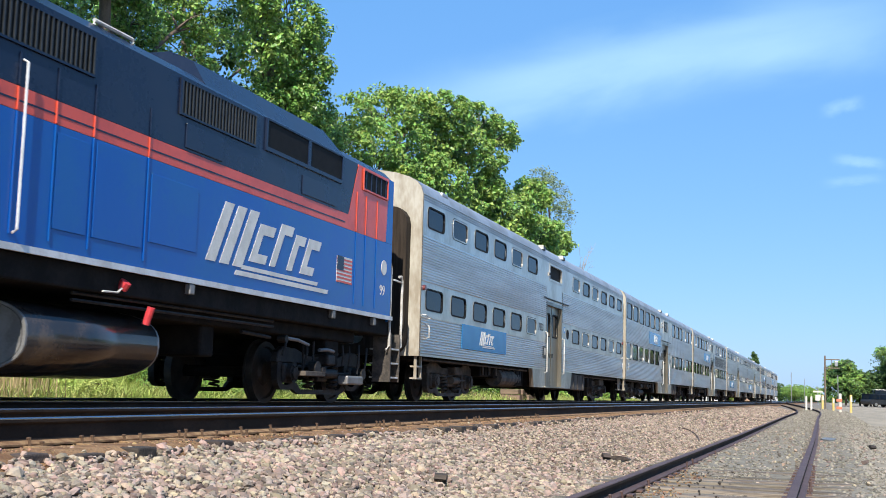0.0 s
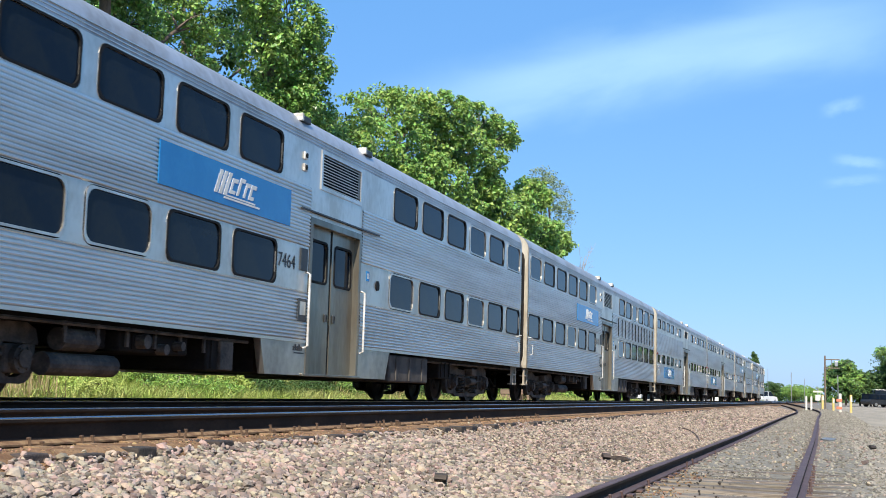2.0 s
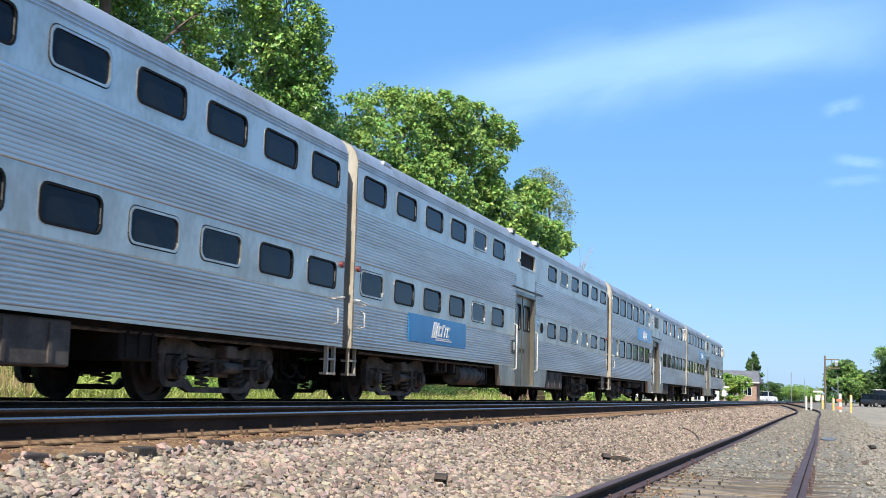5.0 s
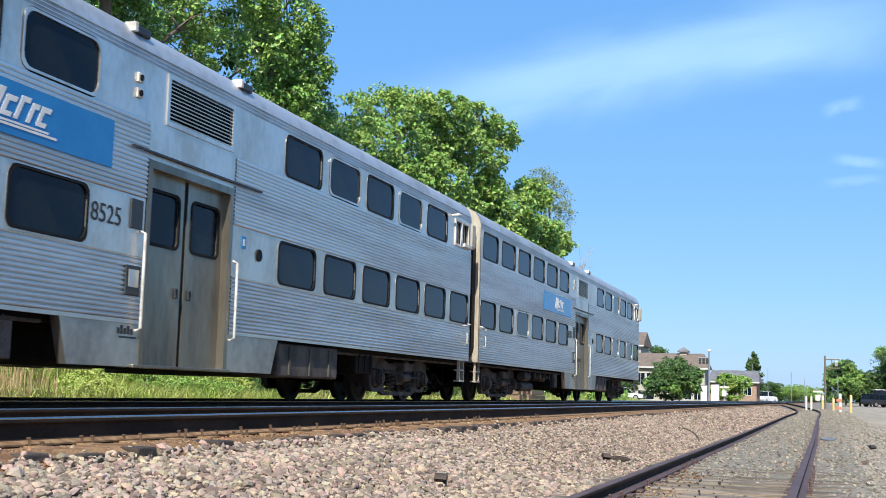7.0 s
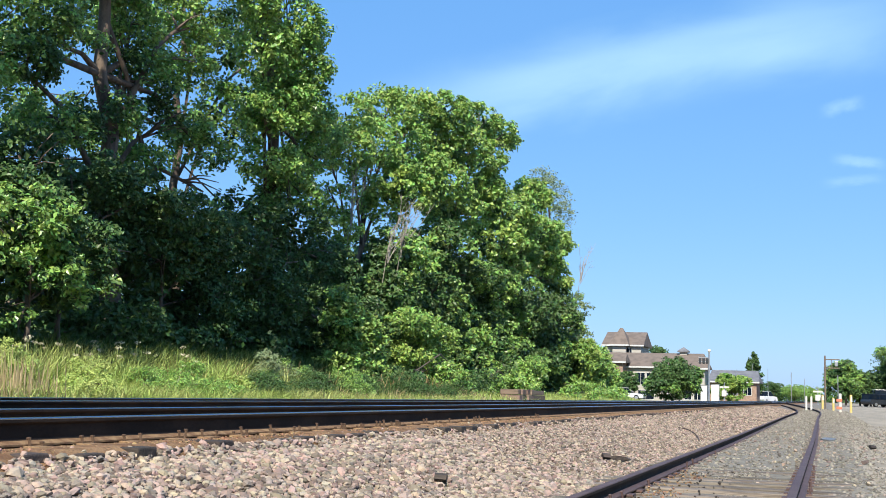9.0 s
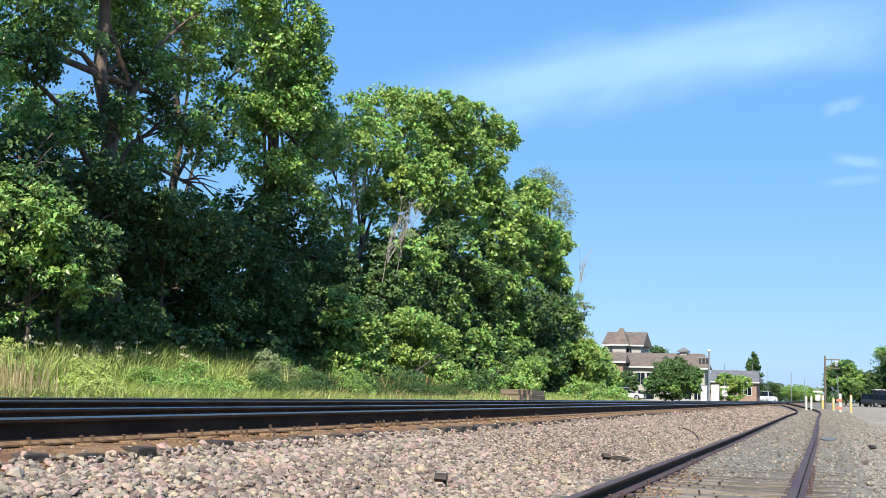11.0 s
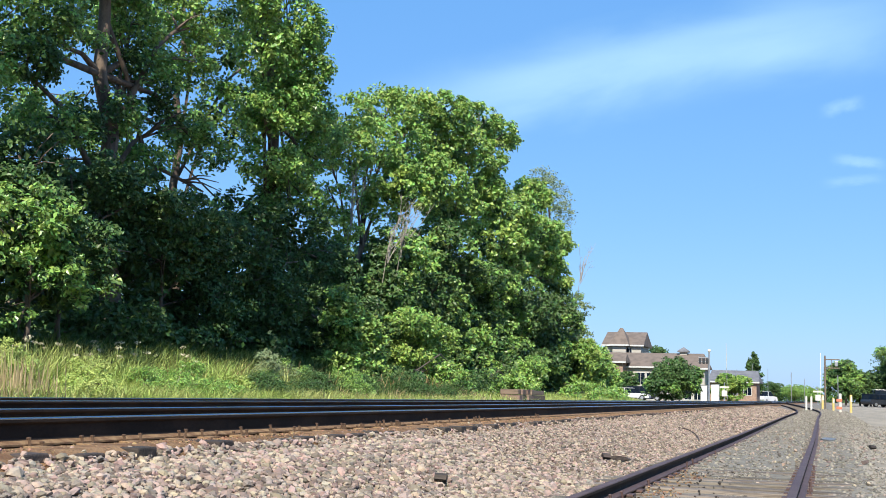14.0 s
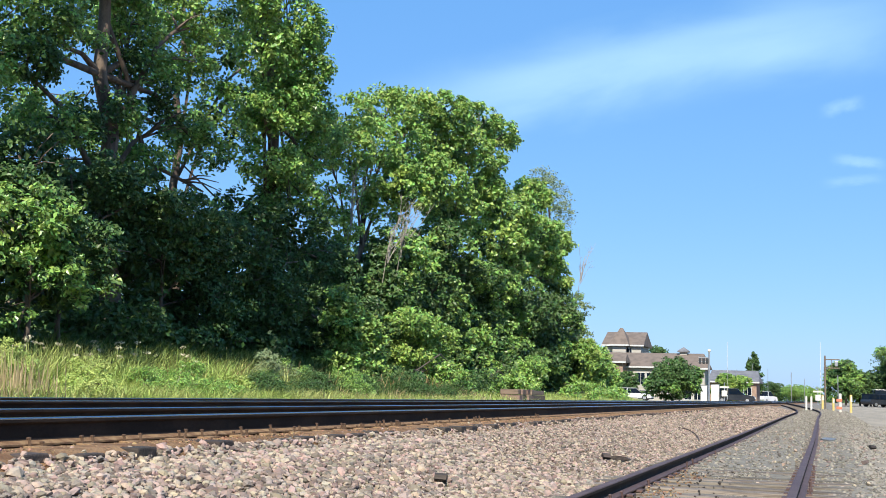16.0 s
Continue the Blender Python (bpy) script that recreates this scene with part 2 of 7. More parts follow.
def ring(bm, outer, inner, x_back, x_front):
    """A frame between two outlines in (y, z) of equal count."""
    n = len(outer)
    of = [bm.verts.new((x_front, *p)) for p in outer]
    nf = [bm.verts.new((x_front, *p)) for p in inner]
    ob_ = [bm.verts.new((x_back, *p)) for p in outer]
    nb = [bm.verts.new((x_back, *p)) for p in inner]
    for i in range(n):
        j = (i + 1) % n
        bm.faces.new((of[i], of[j], nf[j], nf[i]))
        bm.faces.new((of[j], of[i], ob_[i], ob_[j]))
        bm.faces.new((nf[i], nf[j], nb[j], nb[i]))
        bm.faces.new((nb[i], nb[j], ob_[j], ob_[i]))
    return bm


def sweep(bm, section, line):
    """A section of (across, up) points carried along a line of (x, y, z) points that runs mostly along y."""
    rings = []
    for i, p in enumerate(line):
        a, b = Vector(line[max(i - 1, 0)]), Vector(line[min(i + 1, len(line) - 1)])
        d = (b - a).normalized()
        side = Vector((d.y, -d.x, 0)).normalized()
        rings.append([bm.verts.new(Vector(p) + side * u + Vector((0, 0, v))) for u, v in section])
    n = len(section)
    for r0, r1 in zip(rings, rings[1:]):
        for k in range(n):
            bm.faces.new((r0[k], r0[(k + 1) % n], r1[(k + 1) % n], r1[k]))
    bm.faces.new(rings[0][::-1])
    bm.faces.new(rings[-1])
    return bm


# ---------------------------------------------------------------- ground
TRACK_NEAR, TRACK_FAR = -5.58, -9.463
GAUGE = 1.505


def siding_x(y):
    """Centre line of the siding, which bends over to the near main track."""
    lean = 0.17 * min(1.0, max(0.0, (y - 25.0) / 35.0))
    t = min(1.0, max(0.0, (y - 82.0) / 70.0))
    return -1.03 - lean - 4.38 * t * t * (3 - 2 * t)


def siding_z(y):
    t = min(1.0, max(0.0, (y - 75.0) / 70.0))
    return -0.50 + 0.48 * t * t * (3 - 2 * t)


def height(x, y):
    """Height of the ground: gravel yard, siding bed, ballast shoulder, two main tracks, ditch and bank."""
    rise = siding_z(y) + 0.50
    fill = -0.68 + 0.045 * min(1.0, max(0.0, (y - 12.5) / 5.0))
    if x < -12.2:
        low = min(1.0, max(0.0, (y - 92.0) / 24.0))
        stops = [(-4000, 1.2), (-60, 1.0), (-24, 0.75), (-16.5, 0.35), (-14.2, -0.05), (-13.2, -0.28), (-12.2, -0.30)]
        for (x0, z0), (x1, z1) in zip(stops, stops[1:]):
            if x <= x1:
                return (z0 + (z1 - z0) * (x - x0) / (x1 - x0)) * (1 - low) - 0.30 * low
    yard = 0.38 * min(1.0, max(0.0, (y - 104.0) / 36.0))
    stops = [(-12.2, -0.30), (-11.3, -0.225), (-4.75, -0.188), (-4.6, -0.180), (-4.42, -0.183), (-4.34, -0.215), (-4.2, -0.29),
             (-3.85, -0.32), (-2.45, -0.675 + rise * 0.8), (-1.75, fill + rise * 0.9), (-0.3, fill + rise * 0.9), (0.6, -0.65 + max(rise * 0.4, yard)), (4.0, -0.66 + yard), (30, -0.7 + yard), (4000, -0.9)]
    for (x0, z0), (x1, z1) in zip(stops, stops[1:]):
        if x <= x1:
            t = (x - x0) / (x1 - x0)
            return z0 + (z1 - z0) * t
    return -0.9


def build_ground():
    xs = sorted({-3500, -1200, -400, -150, -80, -60, -45, -35, -28, -24, -20, -18, -16.5, -15.3, -14.2, -13.7, -13.2, -12.2, -11.3, -4.75, -4.6, -4.42, -4.34, -4.24, 2.0, 4, 7, 12, 20, 30, 60, 150, 400, 1200, 3500}
                | {round(-11.3 + 0.65 * i, 2) for i in range(11)} | {round(-4.15 + 0.2 * i, 2) for i in range(26)})
    ys = [-3000, -1000, -400, -150, -60, -25, -10, -3] + [0.4 * i for i in range(0, 75)] + [30 + 2 * i for i in range(0, 60)] + [155, 170, 200, 260, 350, 500, 800, 1400, 2400, 4200]
    bm = bmesh.new()
    rows = []
    for y in ys:
        row = []
        for x in xs:
            rough = 0.014 if -6 < x < 1.2 else 0.03
            z = height(x, y) + (noise.noise((x * 2.1, y * 2.1, 0.3)) * rough if abs(y) < 160 and x < 30 else 0)
            if -17 < x < -13:
                z += noise.noise((x * 0.5, y * 0.3, 4.0)) * 0.15
            row.append(bm.verts.new((x, y, z)))
        rows.append(row)
    for r0, r1 in zip(rows, rows[1:]):
        for i in range(len(xs) - 1):
            f = bm.faces.new((r0[i], r0[i + 1], r1[i + 1], r1[i]))
            mid = (xs[i] + xs[i + 1]) / 2
            f.material_index = 0 if mid < -12.4 else (4 if mid < -4.0 else 1 if mid < -2.5 else (2 if mid < 0.5 else 3))
            f.smooth = True
    me = bpy.data.meshes.new("ground")
    bm.to_mesh(me)
    bm.free()
    for m in (GRASS_GROUND, BALLAST, GROUND_GREY, GROUND, DIRT):
        me.materials.append(m)
    tagged(new("ground", me), "ballasted railway bed with gravel yard and grassy bank", "ground", kind="structure")


def solid(make):
    """Vertices and triangles of a small solid, from which the stones are broken."""
    bm = bmesh.new()
    make(bm)
    bmesh.ops.triangulate(bm, faces=list(bm.faces))
    v = np.array([q.co[:] for q in bm.verts])
    f = np.array([[q.index for q in g.verts] for g in bm.faces])
    bm.free()
    return v / np.linalg.norm(v, axis=1)[:, None], f


BLOCK = solid(lambda bm: bmesh.ops.create_cube(bm, size=1.0))
CHIP = solid(lambda bm: bmesh.ops.create_icosphere(bm, subdivisions=1, radius=1.0))


def stones(name, label, mat, count, x_range, y_range, size, seed, sink=0.35, skip=None, form=BLOCK):
    form_v, form_f = form
    rng = np.random.default_rng(seed)
    xs, ys = rng.uniform(*x_range, count), rng.uniform(0, 1, count)
    ys = y_range[0] + (y_range[1] - y_range[0]) * ys
    if skip is not None:
        keep = np.array([not skip(a, b) for a, b in zip(xs, ys)])
        xs, ys = xs[keep], ys[keep]
    n = len(xs)
    zs = np.array([height(a, b) for a, b in zip(xs, ys)])
    r = size * np.exp(rng.normal(0, 0.25, n))
    v = np.repeat(form_v[None], n, 0) * (1 + rng.uniform(*((-0.45, 0.35) if form is BLOCK else (-0.28, 0.22)), (n, len(form_v), 1)))
    v = v * (rng.uniform(0.55, 1.35, (n, 1, 3)) * r[:, None, None])
    q = rng.normal(size=(n, 4))
    q /= np.linalg.norm(q, axis=1)[:, None]
    w, x, y, z = q.T
    m = np.stack([1 - 2 * (y * y + z * z), 2 * (x * y - z * w), 2 * (x * z + y * w), 2 * (x * y + z * w), 1 - 2 * (x * x + z * z), 2 * (y * z - x * w),
                  2 * (x * z - y * w), 2 * (y * z + x * w), 1 - 2 * (x * x + y * y)], 1).reshape(n, 3, 3)
    v = np.einsum("nij,nkj->nki", m, v)
    v[:, :, 2] *= 0.8
    v += np.stack([xs, ys, zs + r * sink + rng.uniform(0, 1, n) * r * 0.5], 1)[:, None]
    f = form_f[None] + (np.arange(n) * len(form_v))[:, None, None]
    return tagged(arrays(name, v.reshape(-1, 3), f.reshape(-1, 3), mat), label, "ballast", kind="stuff")


def on_siding_tie(x, y):
    if abs(x - siding_x(y)) > 0.72:
        return False
    return y < 14.5 + 2.5 * noise.noise((x * 1.3, y * 0.6, 2.0)) and noise.noise((x * 3, y * 2, 5.0)) < 0.20


def build_ballast():
    main = "pinkish grey crushed stone ballast beside main track"
    stones("ballast_stones", main, STONE, 8600, (-4.33, -2.2), (3.6, 7.0), 0.0205, 1, form=CHIP)
    stones("ballast_stones", main, STONE, 13500, (-4.33, -2.2), (7.0, 12.5), 0.0212, 11, form=CHIP)
    stones("ballast_stones", main, STONE, 34000, (-4.33, -2.2), (12.5, 32), 0.0185, 2)
    stones("ballast_stones", main, STONE, 18000, (-4.33, -2.2), (32, 95), 0.031, 3)
    stones("ballast_stones", "rust stained ballast along the rail", STONE_RUST, 6500, (-4.75, -4.2), (4.0, 30), 0.0085, 6, -0.2)
    stones("ballast_stones", "loose pale stones along the rail", STONE, 160, (-4.5, -3.95), (4.0, 25), 0.018, 7, 0.0)
    worn = "worn grey ballast around the siding"
    stones("ballast_stones", worn, STONE_GREY, 11000, (-2.35, 1.8), (5.5, 16), 0.017, 4, -0.1, on_siding_tie)
    stones("ballast_stones", worn, STONE_GREY, 14000, (-2.35, 3.0), (16, 48), 0.0185, 5, -0.1, on_siding_tie)
    stones("ballast_stones", worn, STONE_GREY, 12000, (-2.6, 1.6), (48, 110), 0.032, 9, -0.1)
    stones("ballast_stones", "pale loose stones on the siding", STONE, 600, (-2.2, 1.8), (6, 40), 0.027, 8, 0.2, on_siding_tie)

    stones("track_litter", "brown bark and leaf litter along the siding rail", TIE, 260, (-1.72, -0.9), (5.0, 14.5), 0.012, 12, 2.4)
    stones("track_litter", "brown rust flakes along the siding rail", STONE_RUST, 700, (-1.74, -1.3), (5.0, 14.5), 0.010, 13, 2.4)


# ---------------------------------------------------------------- tracks
def rail_section(h, head, base):
    a, b = head / 2, base / 2
    body = [(-b, -h), (b, -h), (b, -h + 0.012), (0.02, -h + 0.032), (0.009, -h + 0.045), (0.009, -0.045), (a * 0.85, -0.036), (a, -0.03), (a, -0.012),
            (-a, -0.012), (-a, -0.03), (-a * 0.85, -0.036), (-0.009, -0.045), (-0.009, -h + 0.045), (-0.02, -h + 0.032), (-b, -h + 0.012)]
    top = [(-a, -0.012), (a, -0.012), (a, -0.006), (a * 0.75, 0.0), (-a * 0.75, 0.0), (-a, -0.006)]
    return body, top


def build_track(label, cx, h, y0, y1, tie_mat, tie_step, tie_detail, rusty, group):
    """cx(y), zt(y): centre and height of the rail heads. Ties near the eye are pieces, the rest one mesh."""
    xc, zt = cx
    track = thing("railway_track", label, "track", group=group, kind="structure")
    line = [y0, *[y for y in np.arange(math.ceil(y0 / 5) * 5 + 5, y1, 5.0)], y1] if rusty else [y0, y1]
    body, top = rail_section(h, 0.074, 0.15)
    for side in (-GAUGE / 2, GAUGE / 2):
        pts = [(xc(y) + side, y, zt(y)) for y in line]
        bm = sweep(bmesh.new(), body, pts)
        for face in bm.faces:
            low = sum(v.co.z for v in face.verts) / len(face.verts) - zt(face.verts[0].co.y)
            face.material_index = 1 if low < 0.036 - h and len(face.verts) == 4 else 0
        rail = part("rail", bm, RAIL_SIDE, track)
        rail.data.materials.append(RUST_RAIL if rusty else PLATE)
        part("rail_head", sweep(bmesh.new(), top, pts), RUST_RAIL if rusty else RAIL_TOP, rail)
    # ties
    tie_bm = bmesh.new()
    box(tie_bm, -1.3, 1.3, -0.115, 0.115, -0.17, 0.0, bevel=0.012)
    tie_me = bpy.data.meshes.new("tie")
    tie_bm.to_mesh(tie_me)
    tie_bm.free()
    tie_me.materials.append(tie_mat)
    plate_bm = boxed(-0.13 if rusty else -0.19, 0.13 if rusty else 0.19, -0.09, 0.09, -0.004, 0.018, bevel=0.004)
    plate_me = bpy.data.meshes.new("tie_plate")
    plate_bm.to_mesh(plate_me)
    plate_bm.free()
    plate_me.materials.append(RUST_RAIL if rusty else PLATE)
    spike_bm = bmesh.new()
    tube(spike_bm, [(0, 0, -0.02), (0, 0, 0.058)], 0.011, 6)
    box(spike_bm, -0.016, 0.010, -0.012, 0.012, 0.052, 0.068, bevel=0.005)
    spike_me = bpy.data.meshes.new("spike")
    spike_bm.to_mesh(spike_me)
    spike_bm.free()
    spike_me.materials.append(RUST_RAIL if rusty else SPIKE)
    rng = random.Random(5)
    far = bmesh.new()
    y = y0 + 0.3
    while y < y1:
        z = zt(y) - h - 0.02
        yy = y + rng.uniform(-0.05, 0.05)
        if tie_detail[0] < y < tie_detail[1]:
            t = new("tie", tie_me)
            t.parent = track
            t.matrix_basis = pose(xc(y) + rng.uniform(-0.06, 0.06), yy, z + rng.uniform(-0.006, 0.010), 0, rng.uniform(-0.5, 0.5), rng.uniform(-1.5, 1.5))
            for side in (-GAUGE / 2, GAUGE / 2):
                p = new("tie_plate", plate_me)
                p.parent = track
                p.matrix_basis = pose(xc(y) + side, yy, z + 0.003)
                for sx, sy in ((0.105, -0.06), (0.105, 0.06), (0.155, -0.02), (0.15, 0.07)):
                    if y > 20 or rng.random() < ((0.75 if sx < 0.11 else 1.0) if rusty else 0.22 if sx < 0.11 else 0.62):
                        continue
                    s = new("spike", spike_me)
                    s.parent = track
                    s.matrix_basis = pose(xc(y) + side + sx, yy + sy, z + 0.01 + rng.uniform(-0.032, 0.022), rng.uniform(-8, 8), rng.uniform(-10, 10))
        elif y > -20 and y < 170:
            box(far, xc(y) - 1.3, xc(y) + 1.3, yy - 0.115, yy + 0.115, z - 0.17, z)
        y += tie_step
    tagged(part("ties", far, tie_mat, track), kind="stuff")
    return track


build_ground()
build_ballast()
build_track("double main line track with polished rail heads", (lambda y: TRACK_NEAR, lambda y: 0.0), 0.175, -400.0, 900.0, TIE, 0.54, (3.0, 42.0), False, "main line tracks")
build_track("second main line track with polished rail heads", (lambda y: TRACK_FAR, lambda y: 0.0), 0.175, -400.0, 900.0, TIE, 0.54, (0.0, 0.0), False, "main line tracks")
build_track("rusty siding track on weathered grey timber ties", (siding_x, siding_z), 0.13, 1.0, 168.0, TIE_GREY, 0.56, (4.0, 48.0), True, "siding")


# ---------------------------------------------------------------- train
COACH, BODY = 25.91, 25.10
HALF = 1.6
SILL, EAVE = 0.93, 4.13
WIDE_STARTS = [0.11 + 1.735 * i for i in range(6)] + [15.02 + 1.717 * i for i in range(6)]
WIDE_UPPER = [0.23 + 1.725 * i for i in range(6)] + [15.13 + 1.695 * i for i in range(6)]
NARROW_STARTS = [0.31 + 1.735 * i for i in range(6)] + [15.12 + 1.70 * i for i in range(6)]


def rib_profile(z0, z1, pitch=0.056, deep=0.019):
    pts, z = [], z0
    while z < z1 - 1e-6:
        for f, d in ((0.0, 0.0), (0.16, 0.0), (0.34, 0.85), (0.58, 1.0), (0.84, 0.85)):
            if z + f * pitch < z1:
                pts.append((HALF - 0.003 + d * deep, z + f * pitch))
        z += pitch
    pts.append((HALF - 0.003, z1))
    return pts


def strip(bm, profile, y0, y1, sign=1):
    a = [bm.verts.new((x * sign, y0, z)) for x, z in profile]
    b = [bm.verts.new((x * sign, y1, z)) for x, z in profile]
    for i in range(len(profile) - 1):
        bm.faces.new((a[i], b[i], b[i + 1], a[i + 1]))
    return bm


def belt(bm, y0, y1, z0, z1, holes, hz0, hz1, sign=1):
    """A flat band with window openings, each with a reveal 4 cm deep."""
    def quad(ya, yb, za, zb):
        bm.faces.new([bm.verts.new((HALF * sign, *p)) for p in ((ya, za), (yb, za), (yb, zb), (ya, zb))])
    cuts = [y0]
    for a, b in holes:
        cuts += [a, b]
    cuts.append(y1)
    for i in range(0, len(cuts), 2):
        if cuts[i + 1] - cuts[i] > 0.001:
            quad(cuts[i], cuts[i + 1], z0, z1)
    for a, b in holes:
        quad(a, b, z0, hz0)
        quad(a, b, hz1, z1)
        loop = [(a, hz0), (b, hz0), (b, hz1), (a, hz1)]
        for (p, q), (r, s) in zip(loop, loop[1:] + loop[:1]):
            bm.faces.new([bm.verts.new(c) for c in ((HALF * sign, p, q), (HALF * sign, r, s), ((HALF - 0.05) * sign, r, s), ((HALF - 0.05) * sign, p, q))])
    return bm


def window_meshes(w, h, bright):
    fr = ring(bmesh.new(), rounded(-w / 2 - 0.03, w / 2 + 0.03, -h / 2 - 0.03, h / 2 + 0.03, 0.12), rounded(-w / 2, w / 2, -h / 2, h / 2, 0.15 if h > 0.5 else 0.11), -0.02, 0.012)
    bmesh.ops.recalc_face_normals(fr, faces=fr.faces)
    me = bpy.data.meshes.new("window_frame")
    fr.to_mesh(me)
    fr.free()
    me.materials.append(STEEL_FLAT if bright else RUBBER)
    rim = ring(bmesh.new(), rounded(-w / 2 - 0.045, w / 2 + 0.045, -h / 2 - 0.045, h / 2 + 0.045, 0.17 if h > 0.5 else 0.13), rounded(-w / 2 - 0.028, w / 2 + 0.028, -h / 2 - 0.028, h / 2 + 0.028, 0.155 if h > 0.5 else 0.12), -0.004, 0.003)
    bmesh.ops.recalc_face_normals(rim, faces=rim.faces)
    mr = bpy.data.meshes.new("rim")
    rim.to_mesh(mr)
    rim.free()
    mr.materials.append(RUBBER if bright else STEEL_FLAT)
    pn = prism(bmesh.new(), rounded(-w / 2 - 0.02, w / 2 + 0.02, -h / 2 - 0.02, h / 2 + 0.02, 0.11), -0.03, -0.012)
    bmesh.ops.recalc_face_normals(pn, faces=pn.faces)
    mp = bpy.data.meshes.new("pane")
    pn.to_mesh(mp)
    pn.free()
    mp.materials.append(GLASS_DARK)
    return me, mp, mr


WINDOWS = {(w, h, b): window_meshes(w, h, b) for w, h in ((1.09, 0.40), (1.33, 0.61)) for b in (False, True)}


def add_window(coach, y, z, w, h, bright, sign=1):
    fr, pn, rim = WINDOWS[(w, h, bright)]
    win = new("window", fr)
    win.parent = coach
    win.matrix_basis = pose(HALF * sign, y, z, 0, 0, 0 if sign > 0 else 180)
    p = new("pane", pn)
    p.parent = win
    p = new("rim", rim)
    p.parent = win
    return win


def add_logo(coach, y0, y1, z0, z1, big=False):
    """Blue panel with plain slanted white shapes standing in for a word mark."""
    panel = part("sign_panel", boxed(HALF + 0.010, HALF + 0.026, y0, y1, z0, z1, bevel=0.004), LOGO_BLUE, coach, "blue sign panel with white marks")
    w, h = y1 - y0, z1 - z0
    logo_marks(panel, y0 + w * 0.36, z0 + h * 0.16, w * 0.30, h * 0.68, HALF + 0.0265, LOGO_WHITE)


def logo_marks(parent, y, z, w, h, x, mat):
    """Plain slanted blocks on an underline."""
    def bar(name, quads):
        bm = bmesh.new()
        for k, q in enumerate(quads):
            prism(bm, [(y + (a + 0.16 * b) * w, z + b * h) for a, b in q], x, x + 0.005 + 0.0015 * k)
        part(name, bm, mat, parent)
    def block(a0, a1, b0, b1):
        return [(a0, b0), (a1, b0), (a1, b1), (a0, b1)]
    bar("mark", [block(0.0, 0.075, 0.12, 1.0)])
    bar("mark", [block(0.11, 0.185, 0.12, 1.0)])
    bar("mark", [block(0.22, 0.30, 0.12, 1.0)])
    for a0, a1, b1 in ((0.34, 0.49, 0.84), (0.53, 0.66, 0.94), (0.70, 0.81, 0.84), (0.84, 0.98, 0.84)):
        bar("mark", [block(a0, a0 + 0.055, 0.24, b1)])
        bar("mark", [block(a0 + 0.055, a1, b1 - 0.16, b1)])
        if a1 - a0 > 0.13:
            bar("mark", [block(a0 + 0.055, a1, 0.24, 0.38)])
    bar("underline", [block(0.30, 1.06, 0.10, 0.16)])
    bar("underline", [block(0.26, 1.20, 0.0, 0.07)])


def text_part(parent, body, y, z, size, x, mat, name="lettering"):
    cu = bpy.data.curves.new(name, "FONT")
    cu.body, cu.size, cu.extrude = body, size, 0.002
    tmp = new("tmp", cu)
    bpy.context.view_layer.update()
    me = bpy.data.meshes.new_from_object(tmp.evaluated_get(bpy.context.evaluated_depsgraph_get()))
    bpy.data.objects.remove(tmp)
    me.materials.clear()
    me.materials.append(mat)
    ob = new(name, me)
    ob.parent = parent
    ob.matrix_basis = Matrix.Translation((x, y, z)) @ Euler((radians(90), 0, radians(90))).to_matrix().to_4x4()
    return ob


def wheel_mesh(r):
    bm = bmesh.new()
    outline = [(0.0, 0.10), (0.07, 0.10), (0.075, 0.16), (0.03, 0.2), (0.03, r - 0.09), (0.065, r - 0.07), (0.065, r), (-0.04, r + 0.005), (-0.04, r + 0.03), (-0.07, r + 0.03), (-0.07, r - 0.07), (-0.01, r - 0.1), (-0.01, 0.2), (-0.04, 0.1)]
    n = 28
    rings = [[bm.verts.new((x, rad * math.cos(2 * math.pi * k / n), rad * math.sin(2 * math.pi * k / n))) for x, rad in outline] for k in range(n)]
    for k in range(n):
        a, b = rings[k], rings[(k + 1) % n]
        for i in range(len(outline)):
            j = (i + 1) % len(outline)
            bm.faces.new((a[i], a[j], b[j], b[i]))
    bm.faces.new([r_[1] for r_ in rings])
    bmesh.ops.recalc_face_normals(bm, faces=bm.faces)
    me = bpy.data.meshes.new("wheel")
    bm.to_mesh(me)
    bm.free()
    me.materials.append(WHEEL)
    return me


WHEEL_ME = wheel_mesh(0.46)


